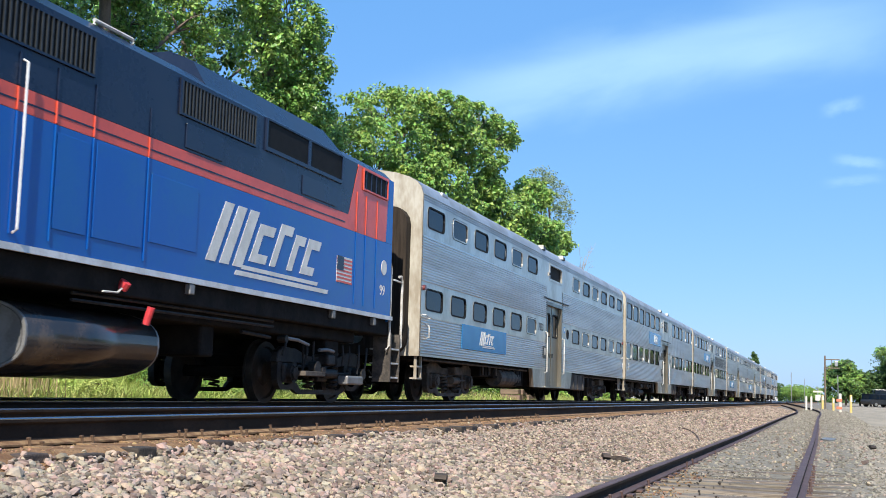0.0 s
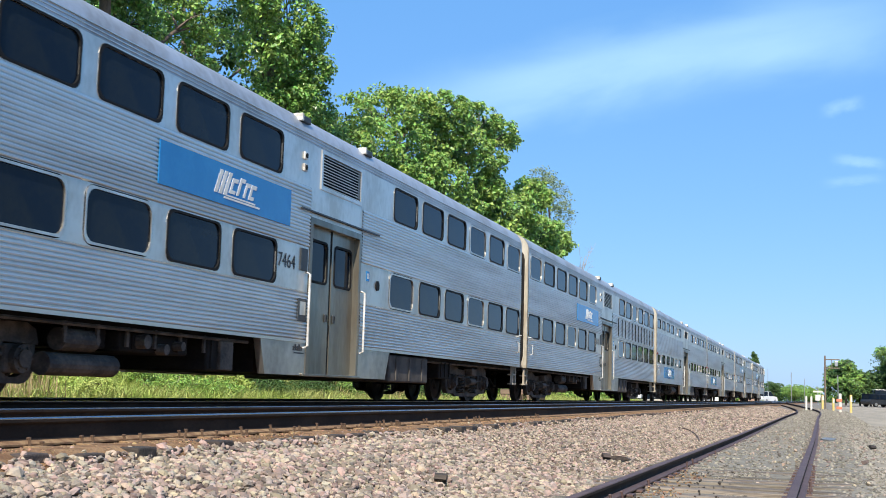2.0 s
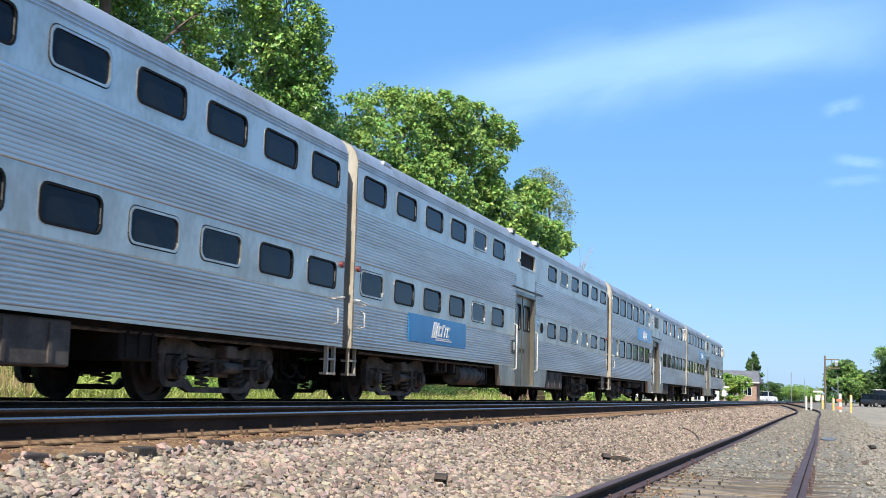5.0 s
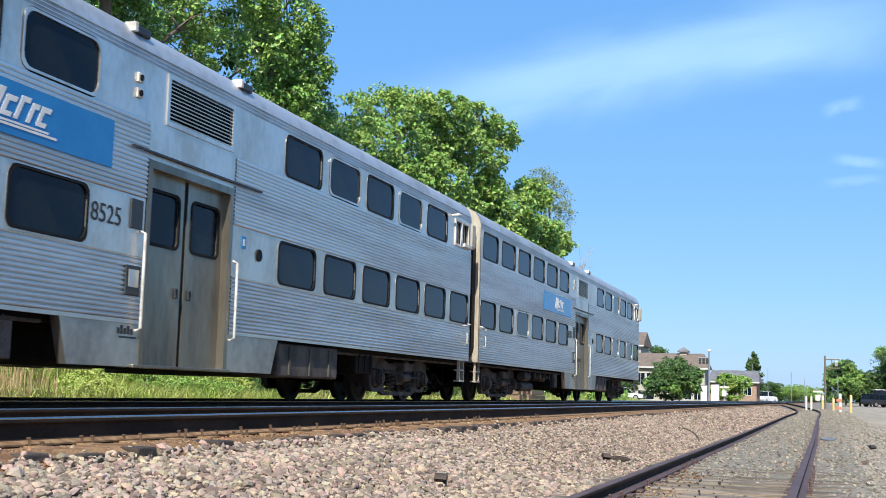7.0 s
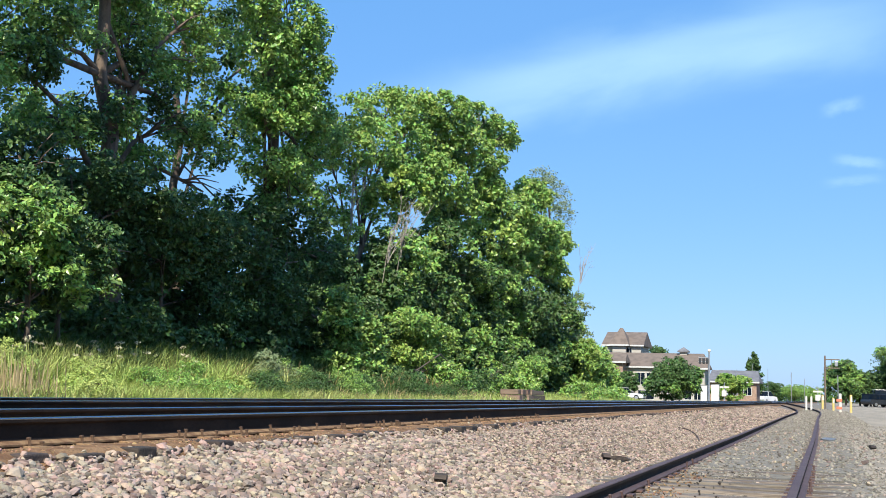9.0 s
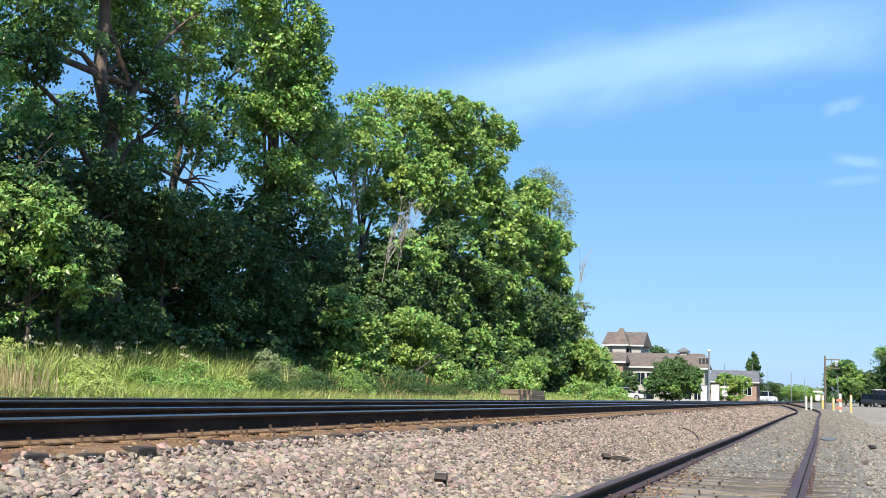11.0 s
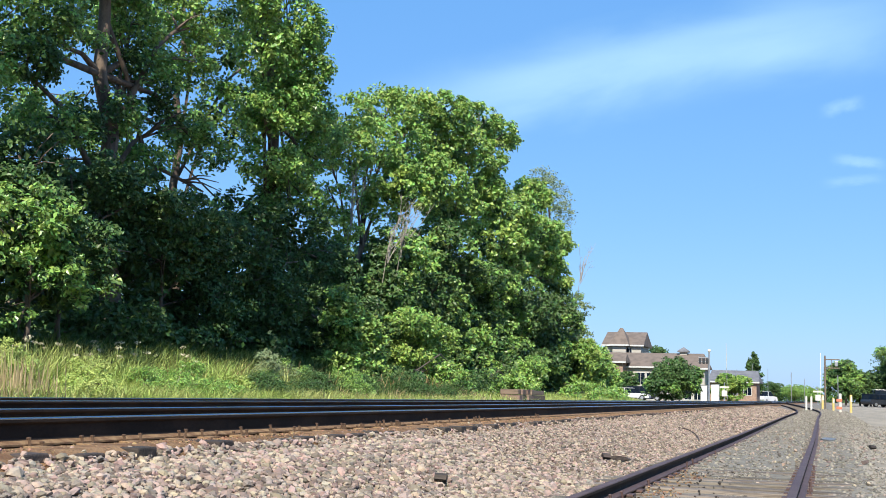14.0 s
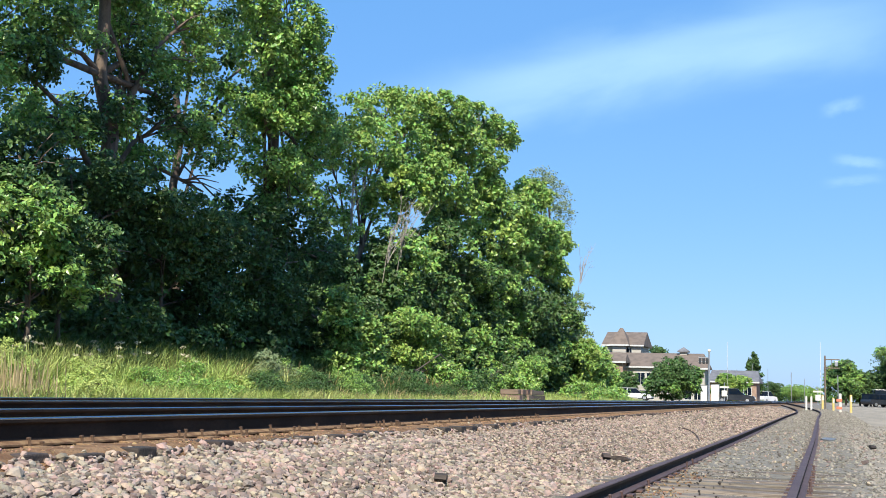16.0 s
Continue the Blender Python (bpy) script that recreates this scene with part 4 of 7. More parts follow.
def build_locomotive():
    """Local y = 0 at the rear end that couples to the first coach, running towards -y."""
    loco = thing("locomotive", "blue and orange diesel locomotive with silver stripe", "locomotive")
    L0, L1, x = -17.6, 0.0, 1.57
    def panel(name, outline, mat, x0=x - 0.02, x1=x, label=""):
        for s in (1, -1):
            part(name, prism(bmesh.new(), outline, s * x0, s * x1), mat, loco, label)
    panel("lower_side", [(L0 + 1.0, 1.62), (-0.15, 1.62), (-0.15, 2.98), (-0.6, 2.98), (L0 + 1.0, 2.98)], LOCO_BLUE, label="glossy blue lower body side")
    panel("orange_stripe", [(L0 + 1.0, 2.985), (-0.6, 2.985), (-0.5, 3.0), (-0.42, 4.2), (-1.95, 4.2), (-2.35, 3.24), (L0 + 1.0, 3.24)], LOCO_ORANGE, label="orange stripe sweeping up at the rear")
    panel("rear_corner", [(-0.6, 2.985), (-0.15, 2.985), (-0.15, 4.2), (-0.415, 4.2), (-0.495, 3.0)], LOCO_BLUE)
    panel("upper_side", [(L0 + 1.0, 3.245), (-2.36, 3.245), (-2.0, 4.2), (L0 + 1.0, 4.2)], LOCO_NAVY, label="dark navy upper body side")
    panel("thin_line", [(L0 + 1.0, 3.08), (-2.5, 3.08), (-2.5, 3.10), (L0 + 1.0, 3.10)], LOCO_NAVY, x, x + 0.004)
    panel("silver_stripe", [(L0 + 0.6, 1.54), (-0.05, 1.54), (-0.05, 1.615), (L0 + 0.6, 1.615)], LOCO_SILVER, x - 0.02, x + 0.02, "silver sill stripe")
    # roof and ends
    bm = prism(bmesh.new(), [(-x + 0.02, 4.2), (x - 0.02, 4.2), (x - 0.18, 4.36), (0.7, 4.48), (-0.7, 4.48), (-x + 0.18, 4.36)], 0, 1)
    for v in bm.verts:
        v.co = Vector((v.co.y, L0 + 1.2 + (-0.2 - L0 - 1.2) * v.co.x, v.co.z))
    part("roof", bm, LOCO_NAVY, loco)
    part("rear_wall", boxed(-x + 0.03, x - 0.03, -0.2, -0.12, 1.5, 4.2, bevel=0.03), LOCO_BLUE, loco)
    part("nose", prism(bmesh.new(), [(L0 + 1.0, 1.3), (L0 + 1.0, 4.2), (L0 + 1.5, 4.45), (L0 + 2.0, 4.45), (L0 + 2.0, 1.3)], -1.45, 1.45), LOCO_BLUE, loco)
    bm = boxed(-1.5, 1.5, L0, 0.0, 1.25, 1.56, bevel=0.03)
    part("underframe", bm, UNDER, loco)
    # raised roof hoods
    bm = prism(bmesh.new(), [(-x + 0.05, 4.2), (x - 0.05, 4.2), (x - 0.30, 4.62), (0.9, 4.78), (-0.9, 4.78), (-x + 0.30, 4.62)], 0, 1)
    for v in bm.verts:
        v.co = Vector((v.co.y, -7.3 + 4.9 * v.co.x, v.co.z))
        if v.co.y > -3 and v.co.z > 4.5:
            v.co.y -= 0.5
    part("roof_hood", bm, LOCO_NAVY, loco, "raised roof hood over the radiators")
    # grilles and dark windows on the upper side
    for y0, y1, z0, z1, n in ((-12.9, -9.95, 3.66, 4.14, 34), (-8.1, -5.95, 3.68, 4.16, 24), (-1.75, -0.5, 3.78, 4.17, 5)):
        g = part("grille", boxed(x, x + 0.01, y0, y1, z0, z1), RUBBER, loco, "radiator grille with upright bars")
        for k in range(n):
            yy = y0 + (y1 - y0) * (k + 0.5) / n
            part("bar", boxed(x + 0.01, x + 0.03, yy - (0.012 if z0 < 3.7 else 0.007), yy + (0.012 if z0 < 3.7 else 0.007), z0 + 0.02, z1 - 0.02), DARK_GREY if z0 < 3.7 else LOCO_NAVY, g)
        part("grille_frame", ring(bmesh.new(), [(y1, z1), (y0, z1), (y0, z0), (y1, z0)], [(y1 - 0.03, z1 - 0.03), (y0 + 0.03, z1 - 0.03), (y0 + 0.03, z0 + 0.03), (y1 - 0.03, z0 + 0.03)], x, x + 0.028), LOCO_NAVY if z0 < 3.7 else LOCO_ORANGE, g)
    for y0, y1 in ((-5.6, -4.15), (-4.05, -2.75)):
        part("radiator_screen", prism(bmesh.new(), [(y0, 3.76), (y1, 3.76), (y1, 4.19), (y0, 4.19)], x, x + 0.012), RUBBER, loco, "dark radiator intake screen")
        part("screen_frame", ring(bmesh.new(), [(y1 + 0.05, 4.2), (y0 - 0.05, 4.2), (y0 - 0.05, 3.71), (y1 + 0.05, 3.71)], [(y1, 4.17), (y0, 4.17), (y0, 3.77), (y1, 3.77)], x, x + 0.03), LOCO_NAVY, loco)
    for y0, y1, z0, z1 in ((-7.9, -6.9, 3.28, 3.6), (-4.3, -2.95, 3.28, 3.58), (-14.5, -13.4, 3.3, 3.9)):
        part("hatch", boxed(x, x + 0.018, y0, y1, z0, z1, bevel=0.006), LOCO_NAVY, loco)
    for yy in (-11.95, -11.25, -10.6, -9.9, -8.75):
        for z0, z1, mat in ((1.7, 2.975, LOCO_BLUE), (2.99, 3.235, LOCO_ORANGE), (3.25, 3.6, LOCO_NAVY)):
            part("door_post", boxed(x, x + 0.016, yy, yy + 0.024, z0, z1, bevel=0.004), mat, loco)
    for yy in (-11.88, -11.18):
        bm = bmesh.new()
        tube(bm, [(x, yy, 1.72), (x + 0.06, yy, 1.75), (x + 0.06, yy, 3.5), (x, yy, 3.53)], 0.016, 6)
        part("grab_rail", bm, LOCO_SILVER, loco)
    for y0, y1, z0, z1 in ((-10.55, -9.95, 1.85, 2.9), (-9.82, -8.8, 1.85, 2.95), (-8.65, -7.5, 1.95, 2.8)):
        part("side_door", boxed(x, x + 0.012, y0, y1, z0, z1, bevel=0.005), LOCO_BLUE, loco)
    for yy in (-2.0, -1.55, -1.0):
        for z0, z1, mat in ((1.7, 2.975, LOCO_BLUE), (2.99, 3.7, LOCO_ORANGE)):
            part("rib", boxed(x, x + 0.014, yy, yy + 0.022, z0, z1, bevel=0.004), mat, loco)
    # word mark, flag, roundel
    logo_marks(loco, -7.30, 1.78, 3.45, 0.98, x + 0.003, LOGO_WHITE)
    flag = part("flag", boxed(x, x + 0.006, -2.79, -2.12, 2.03, 2.48), LOGO_WHITE, loco, "small striped flag decal")
    for k in range(7):
        part("stripe", boxed(x + 0.006, x + 0.009, -2.79, -2.12, 2.03 + k * 0.064, 2.062 + k * 0.064), LOCO_ORANGE, flag)
    part("canton", boxed(x + 0.009, x + 0.012, -2.79, -2.50, 2.24, 2.48), LOCO_NAVY, flag)
    bm = bmesh.new()
    tube(bm, [(x, -0.55, 2.50), (x + 0.008, -0.55, 2.50)], 0.14, 20)
    part("roundel", bm, LOGO_WHITE, loco)
    text_part(loco, "99", -0.74, 1.98, 0.27, x + 0.004, LOGO_WHITE)
    # roof fittings
    bm = bmesh.new()
    tube(bm, [(1.38, -9.75, 4.36), (1.38, -9.75, 4.42), (1.38, -8.95, 4.42), (1.38, -8.95, 4.36)], 0.025, 6)
    part("roof_rail", bm, WHITE_STEEL, loco)
    # tank, trucks, gear
    pts = []
    for k in range(40):
        q = 2 * math.pi * k / 40
        cx_, cz_ = math.cos(q), math.sin(q)
        pts.append((1.50 * math.copysign(abs(cx_) ** 0.62, cx_), 0.70 + 0.44 * math.copysign(abs(cz_) ** 0.75, cz_)))
    bm = prism(bmesh.new(), pts, 0, 1)
    for v in bm.verts:
        v.co = Vector((v.co.y, -10.72 + 2.55 * v.co.x, v.co.z))
    for face in bm.faces:
        face.smooth = len(face.verts) == 4
    tank = part("fuel_tank", bm, TANK_BLACK, loco, "glossy black fuel tank")
    # End face coloured lighter than the black tank, for the sun falling on it
    bm = prism(bmesh.new(), [(a * 0.955, 0.7 + (b - 0.7) * 0.94) for a, b in pts], 0, 0.012)
    for v in bm.verts:
        v.co = Vector((v.co.y, -10.733 + v.co.x, v.co.z))
    part("sunlit_tank_end", bm, GALV_DULL, tank, "tank end plate coloured grey as if sunlit")
    for yy in (-10.75, -8.17):
        bm = ring(bmesh.new(), pts, [(a * 0.97, 0.7 + (b - 0.7) * 0.95) for a, b in pts], 0, 0.03)
        for v in bm.verts:
            v.co = Vector((v.co.y, yy + v.co.x, v.co.z))
        part("tank_flange", bm, GALV_DULL, tank)
    bm = bmesh.new()
    tube(bm, [(1.48, -8.45, 0.95), (1.55, -8.45, 1.16)], 0.05, 10)
    part("filler_cap", bm, RED_PAINT, loco, "red filler cap")
    bm = bmesh.new()
    tube(bm, [(1.5, -9.05, 1.34), (1.56, -9.05, 1.42)], 0.07, 10)
    part("filler_cap", bm, RED_PAINT, loco, "red filler cap")
    bm = bmesh.new()
    tube(bm, [(1.54, -9.1, 1.34), (1.55, -9.2, 1.28), (1.55, -9.5, 1.27)], 0.014, 6)
    part("hose", bm, WHITE_STEEL, loco)
    add_truck(loco, -2.35, 2.72, 0.50, 1.06, LOCO_TRUCK)
    add_truck(loco, -15.2, 2.72, 0.50, 1.06, LOCO_TRUCK)
    # brake rigging, sand pipes and hoses of the truck
    for y0, z0, y1, z1, r_ in ((-4.25, 1.0, -3.35, 0.93, 0.028), (-4.2, 1.0, -4.3, 0.72, 0.022), (-3.4, 0.93, -3.45, 0.62, 0.022), (-1.15, 1.02, -1.2, 0.5, 0.024), (-2.9, 0.86, -2.3, 0.86, 0.03), (-0.75, 0.98, -0.9, 0.45, 0.022), (-1.9, 0.98, -1.9, 0.62, 0.018), (-1.6, 0.98, -1.6, 0.62, 0.018)):
        bm = bmesh.new()
        tube(bm, [(1.36, y0, z0), (1.38, (y0 + y1) / 2, (z0 + z1) / 2 + 0.02), (1.36, y1, z1)], r_, 8)
        part("brake_rod", bm, GALV_DULL if r_ > 0.026 else LOCO_TRUCK, loco)
    for yy, zz, rr_ in ((-4.25, 0.98, 0.06), (-3.0, 0.56, 0.12), (-2.75, 0.50, 0.08), (-0.95, 0.5, 0.10)):
        bm = bmesh.new()
        tube(bm, [(1.26, yy, zz), (1.40, yy, zz)], rr_, 12)
        part("brake_cylinder", bm, LOCO_TRUCK, loco)
    part("sand_box", boxed(1.22, 1.42, -1.75, -1.0, 0.30, 0.46, bevel=0.03), GALV_DULL, loco)
    for yy in (-7.6, -2.9, -1.0):
        part("jack_pad", boxed(1.5, 1.585, yy, yy + 0.12, 1.40, 1.535, bevel=0.012), GALV_DULL, loco)
    for zz in (1.14, 1.22, 1.30):
        bm = bmesh.new()
        tube(bm, [(1.42, -9.9, zz), (1.42, -4.8, zz)], 0.022, 6)
        part("pipe", bm, LOCO_TRUCK, loco)
    # Added dark ring that imitates the shadow between locomotive and first coach
    bm = ring(bmesh.new(), rounded(-0.75, 0.75, 1.35, 3.6, 0.2), rounded(-0.42, 0.42, 1.5, 3.3, 0.15), 0.0, 0.45)
    for v in bm.verts:
        v.co = Vector((v.co.y, -0.12 + v.co.x, v.co.z))
    part("diaphragm", bm, BELLOWS, loco, "dark ring standing in for the shaded gap")
    for y0, y1, z0, z1, x1 in ((-8.0, -1.2, 1.05, 1.27, 1.30), (-6.6, -6.2, 0.62, 1.1, 1.2), (-2.4, -1.8, 0.62, 1.1, 1.25)):
        part("pipe_duct", boxed(-x1, x1, y0, y1, z0, z1, bevel=0.04), UNDER, loco)
    bm = bmesh.new()
    tube(bm, [(1.3, -5.6, 1.02), (1.32, -4.7, 0.98)], 0.03, 6)
    tube(bm, [(1.3, -3.4, 1.0), (1.3, -3.4, 0.5)], 0.02, 6)
    tube(bm, [(1.3, -3.0, 1.0), (1.3, -3.0, 0.5)], 0.02, 6)
    tube(bm, [(1.38, -7.9, 1.38), (1.38, -0.9, 1.38)], 0.035, 8)
    part("pipe", bm, LOCO_TRUCK, loco)
    part("sand_step", boxed(1.1, 1.45, -3.6, -2.8, 0.42, 0.5, bevel=0.01), TRUCK, loco)
    # end steps and hand rails
    for zz in (0.45, 0.72, 0.99):
        part("end_step", boxed(1.12, 1.55, 0.02, 0.46, zz, zz + 0.03), WHITE_STEEL, loco)
    for yy in (-0.02, 0.46):
        part("step_side", boxed(1.2, 1.56, yy, yy + 0.04, 0.38, 1.3), TRUCK, loco)
    for yy, top in ((-0.04, 2.62), (0.60, 2.42)):
        bm = bmesh.new()
        tube(bm, [(1.53, yy - 0.18, top), (1.53, yy - 0.06, top + 0.02), (1.53, yy, top - 0.08), (1.53, yy, 1.06), (1.50, yy - 0.08, 0.98)], 0.026, 8)
        if yy > 0:
            tube(bm, [(1.53, yy, top - 0.10), (1.53, 0.12, top - 0.08)], 0.018, 6)
        part("hand_rail", bm, WHITE_STEEL, loco, "white hand rail")
    part("coupler", boxed(-0.14, 0.14, -0.3, 0.7, 0.72, 0.98, bevel=0.04), UNDER, loco)
    return loco


LOCO = build_locomotive()
COACHES = [
    build_coach("low_sign", "7333", "fluted stainless double-deck coach with low blue sign"),
    build_coach("high_sign", "7464", "fluted stainless double-deck coach with blue sign between decks"),
    build_coach("high_sign", "6171", "stainless double-deck coach with steel ribs between its decks", posts=True),
]
COACHES.append(build_coach("low_sign", "", "fluted stainless double-deck coach with low blue sign"))
COACHES.append(copy_thing(COACHES[3], Matrix()))
COACHES.append(build_coach("high_sign", "8525", "stainless double-deck cab coach with blue sign", cab=True))
COACHES.append(build_coach("high_sign", "8587", "last stainless double-deck cab coach of the train", cab=True))


# small departures of the train from an even run: seconds, metres
UNEVEN = [(0.0, 0.05), (0.5, 0.03), (1.0, 0.0), (1.5, 0.0), (2.0, -0.10), (2.5, -0.22), (3.0, -0.15), (3.5, -0.20), (4.0, 0.45), (4.2, 0.45), (6.3, 0.03), (6.5, 0.03), (7.0, -0.10), (7.5, 0.05), (8.0, 0.0), (8.5, -0.05), (9.0, 0.0)]
SLACK = [0.0, 0.0, 0.0, 0.20, -0.15, 0.0, 0.0]  # play in the couplings, coach by coach


def head_place(t):
    """Place along the track of the first coach's front corner."""
    if t <= 9.0:
        return 22.686 - 21.195 * t - 0.0547 * t * t + float(np.interp(t, *zip(*UNEVEN)))
    return 22.686 - 21.195 * 9 - 0.0547 * 81 - 22.18 * (t - 9.0)


# ---------------------------------------------------------------- plants
def leaves(name, mat, parent, centres, radii, per, size, seed, droop=0.25, label="", flat=0.8, dome=0.0):
    """Leaf blades scattered round twig centres; each is a folded diamond of two triangles. dome: how far the blades gather on top of their twigs."""
    rng = np.random.default_rng(seed)
    n = len(centres)
    c = np.repeat(np.asarray(centres), per, 0)
    rad = np.repeat(np.asarray(radii), per)[:, None]
    d = rng.normal(size=(n * per, 3))
    d /= np.linalg.norm(d, axis=1)[:, None]
    under = (d[:, 2] < 0) & (rng.random(n * per) < dome)
    d[under, 2] *= -0.9
    rr = rng.uniform(0.25, 1.0, (n * per, 1)) ** 0.6
    p = c + d * rr * rad * np.array([1, 1, flat])
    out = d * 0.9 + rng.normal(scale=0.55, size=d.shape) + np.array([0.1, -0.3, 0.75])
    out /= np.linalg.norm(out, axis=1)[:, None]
    t = np.cross(out, rng.normal(size=d.shape))
    t[:, 2] -= droop
    t /= np.linalg.norm(t, axis=1)[:, None]
    b = np.cross(out, t)
    s = size * rng.uniform(0.6, 1.35, (n * per, 1))
    v = np.stack([p - t * s * 0.5, p + b * s * 0.36 + out * s * 0.08, p + t * s * 0.62 - out * s * 0.10, p - b * s * 0.36 + out * s * 0.08], 1)
    f = np.array([[0, 1, 2], [0, 2, 3]])[None] + (np.arange(n * per) * 4)[:, None, None]
    return arrays(name, v.reshape(-1, 3), f.reshape(-1, 3), mat, parent, label)


def twig_centres(lobes, spacing, seed, fill=0.25, gap=-0.14):
    """Twig centres on and in ellipsoid lobes (x, y, z, rx, ry, rz), broken up by noise so that the outline is uneven."""
    rng = np.random.default_rng(seed)
    pts = []
    for x, y, z, rx, ry, rz in lobes:
        area = 4 * math.pi * ((rx * ry) ** 1.6 / 3 + (rx * rz) ** 1.6 / 3 + (ry * rz) ** 1.6 / 3) ** (1 / 1.6)
        n = int(area / (spacing * spacing))
        for i in range(int(n * (1 + fill))):
            d = rng.normal(size=3)
            d /= np.linalg.norm(d)
            k = rng.uniform(0.35, 0.85) if i >= n else rng.uniform(0.78, 1.06)
            q = np.array([x + d[0] * rx * k, y + d[1] * ry * k, z + d[2] * rz * k])
            g = noise.noise(Vector(q * 0.55)) + 0.5 * noise.noise(Vector(q * 1.4 + 7.0))
            if g > gap:
                q = q + d * (0.55 * g) * min(rx, rz) * 0.6
                pts.append(q)
    return np.array(pts)


def limbs(parent, base, top, radius, lobes, seed, mat=None, name="trunk"):
    """A tapered, slightly crooked trunk with limbs that reach into the lobes."""
    rng = random.Random(seed)
    mat = mat or BARK
    b, t = Vector(base), Vector(top)
    path = [b.lerp(t, k / 8) + Vector((rng.uniform(-1, 1), rng.uniform(-1, 1), 0)) * 0.03 * (t - b).length * (0 < k < 8) * 0.6 for k in range(9)]
    tr = bmesh.new()
    tube(tr, [path[0] - Vector((0, 0, 0.5))] + path, radius * 1.15, 10, radius * 0.35)
    part(name, tr, mat, parent, smooth=True)
    for lobe in lobes:
        lb = bmesh.new()
        start = path[rng.randint(3, 7)]
        end = Vector(lobe[:3]) + Vector((rng.uniform(-0.3, 0.3) * lobe[3], rng.uniform(-0.3, 0.3) * lobe[4], rng.uniform(-0.2, 0.4) * lobe[5]))
        mid = start.lerp(end, 0.5) + Vector((0, 0, 0.12 * (end - start).length))
        tube(lb, [start, start.lerp(mid, 0.5), mid, mid.lerp(end, 0.6), end], radius * 0.34, 6, 0.03)
        for k in range(4):
            tip = Vector(lobe[:3]) + Vector((rng.uniform(-0.85, 0.85) * lobe[3], rng.uniform(-0.85, 0.85) * lobe[4], rng.uniform(-0.5, 0.9) * lobe[5]))
            root = mid.lerp(end, rng.uniform(0.1, 0.9))
            tube(lb, [root, root.lerp(tip, 0.5) + Vector((0, 0, 0.1)), tip], radius * 0.13, 5, 0.012)
        part("limb", lb, mat, parent, smooth=True)


def tree(label, base, top, radius, lobes, mat, seed, spacing=0.55, per=26, size=0.20, twig=0.55, name="tree", group="line side trees", second=None, gap=-0.14, dome=0.6, core=0.0, share=0.35):
    tr = thing(name, label, name if name in ("tree", "shrub", "bush") else "tree", group=group)
    limbs(tr, base, top, radius, lobes, seed)
    c = twig_centres(lobes, spacing, seed, gap=gap)
    rng = np.random.default_rng(seed + 1)
    # Inner leaves are darker than the crown, painting shade into its depth
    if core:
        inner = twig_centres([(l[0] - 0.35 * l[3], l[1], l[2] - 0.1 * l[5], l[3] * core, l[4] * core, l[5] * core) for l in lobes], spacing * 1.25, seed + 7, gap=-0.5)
        leaves("inner_foliage", LEAF_DARK_SHADED, tr, inner, [twig * 1.2] * len(inner), max(6, per // 3), size * 1.5, seed + 8)
    if second is not None:
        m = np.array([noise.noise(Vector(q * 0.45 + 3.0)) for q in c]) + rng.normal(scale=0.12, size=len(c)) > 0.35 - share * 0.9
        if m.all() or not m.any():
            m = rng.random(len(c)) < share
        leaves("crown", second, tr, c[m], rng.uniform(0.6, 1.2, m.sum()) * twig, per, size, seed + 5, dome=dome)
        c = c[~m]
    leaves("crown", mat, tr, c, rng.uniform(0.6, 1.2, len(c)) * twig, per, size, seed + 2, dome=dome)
    return tr


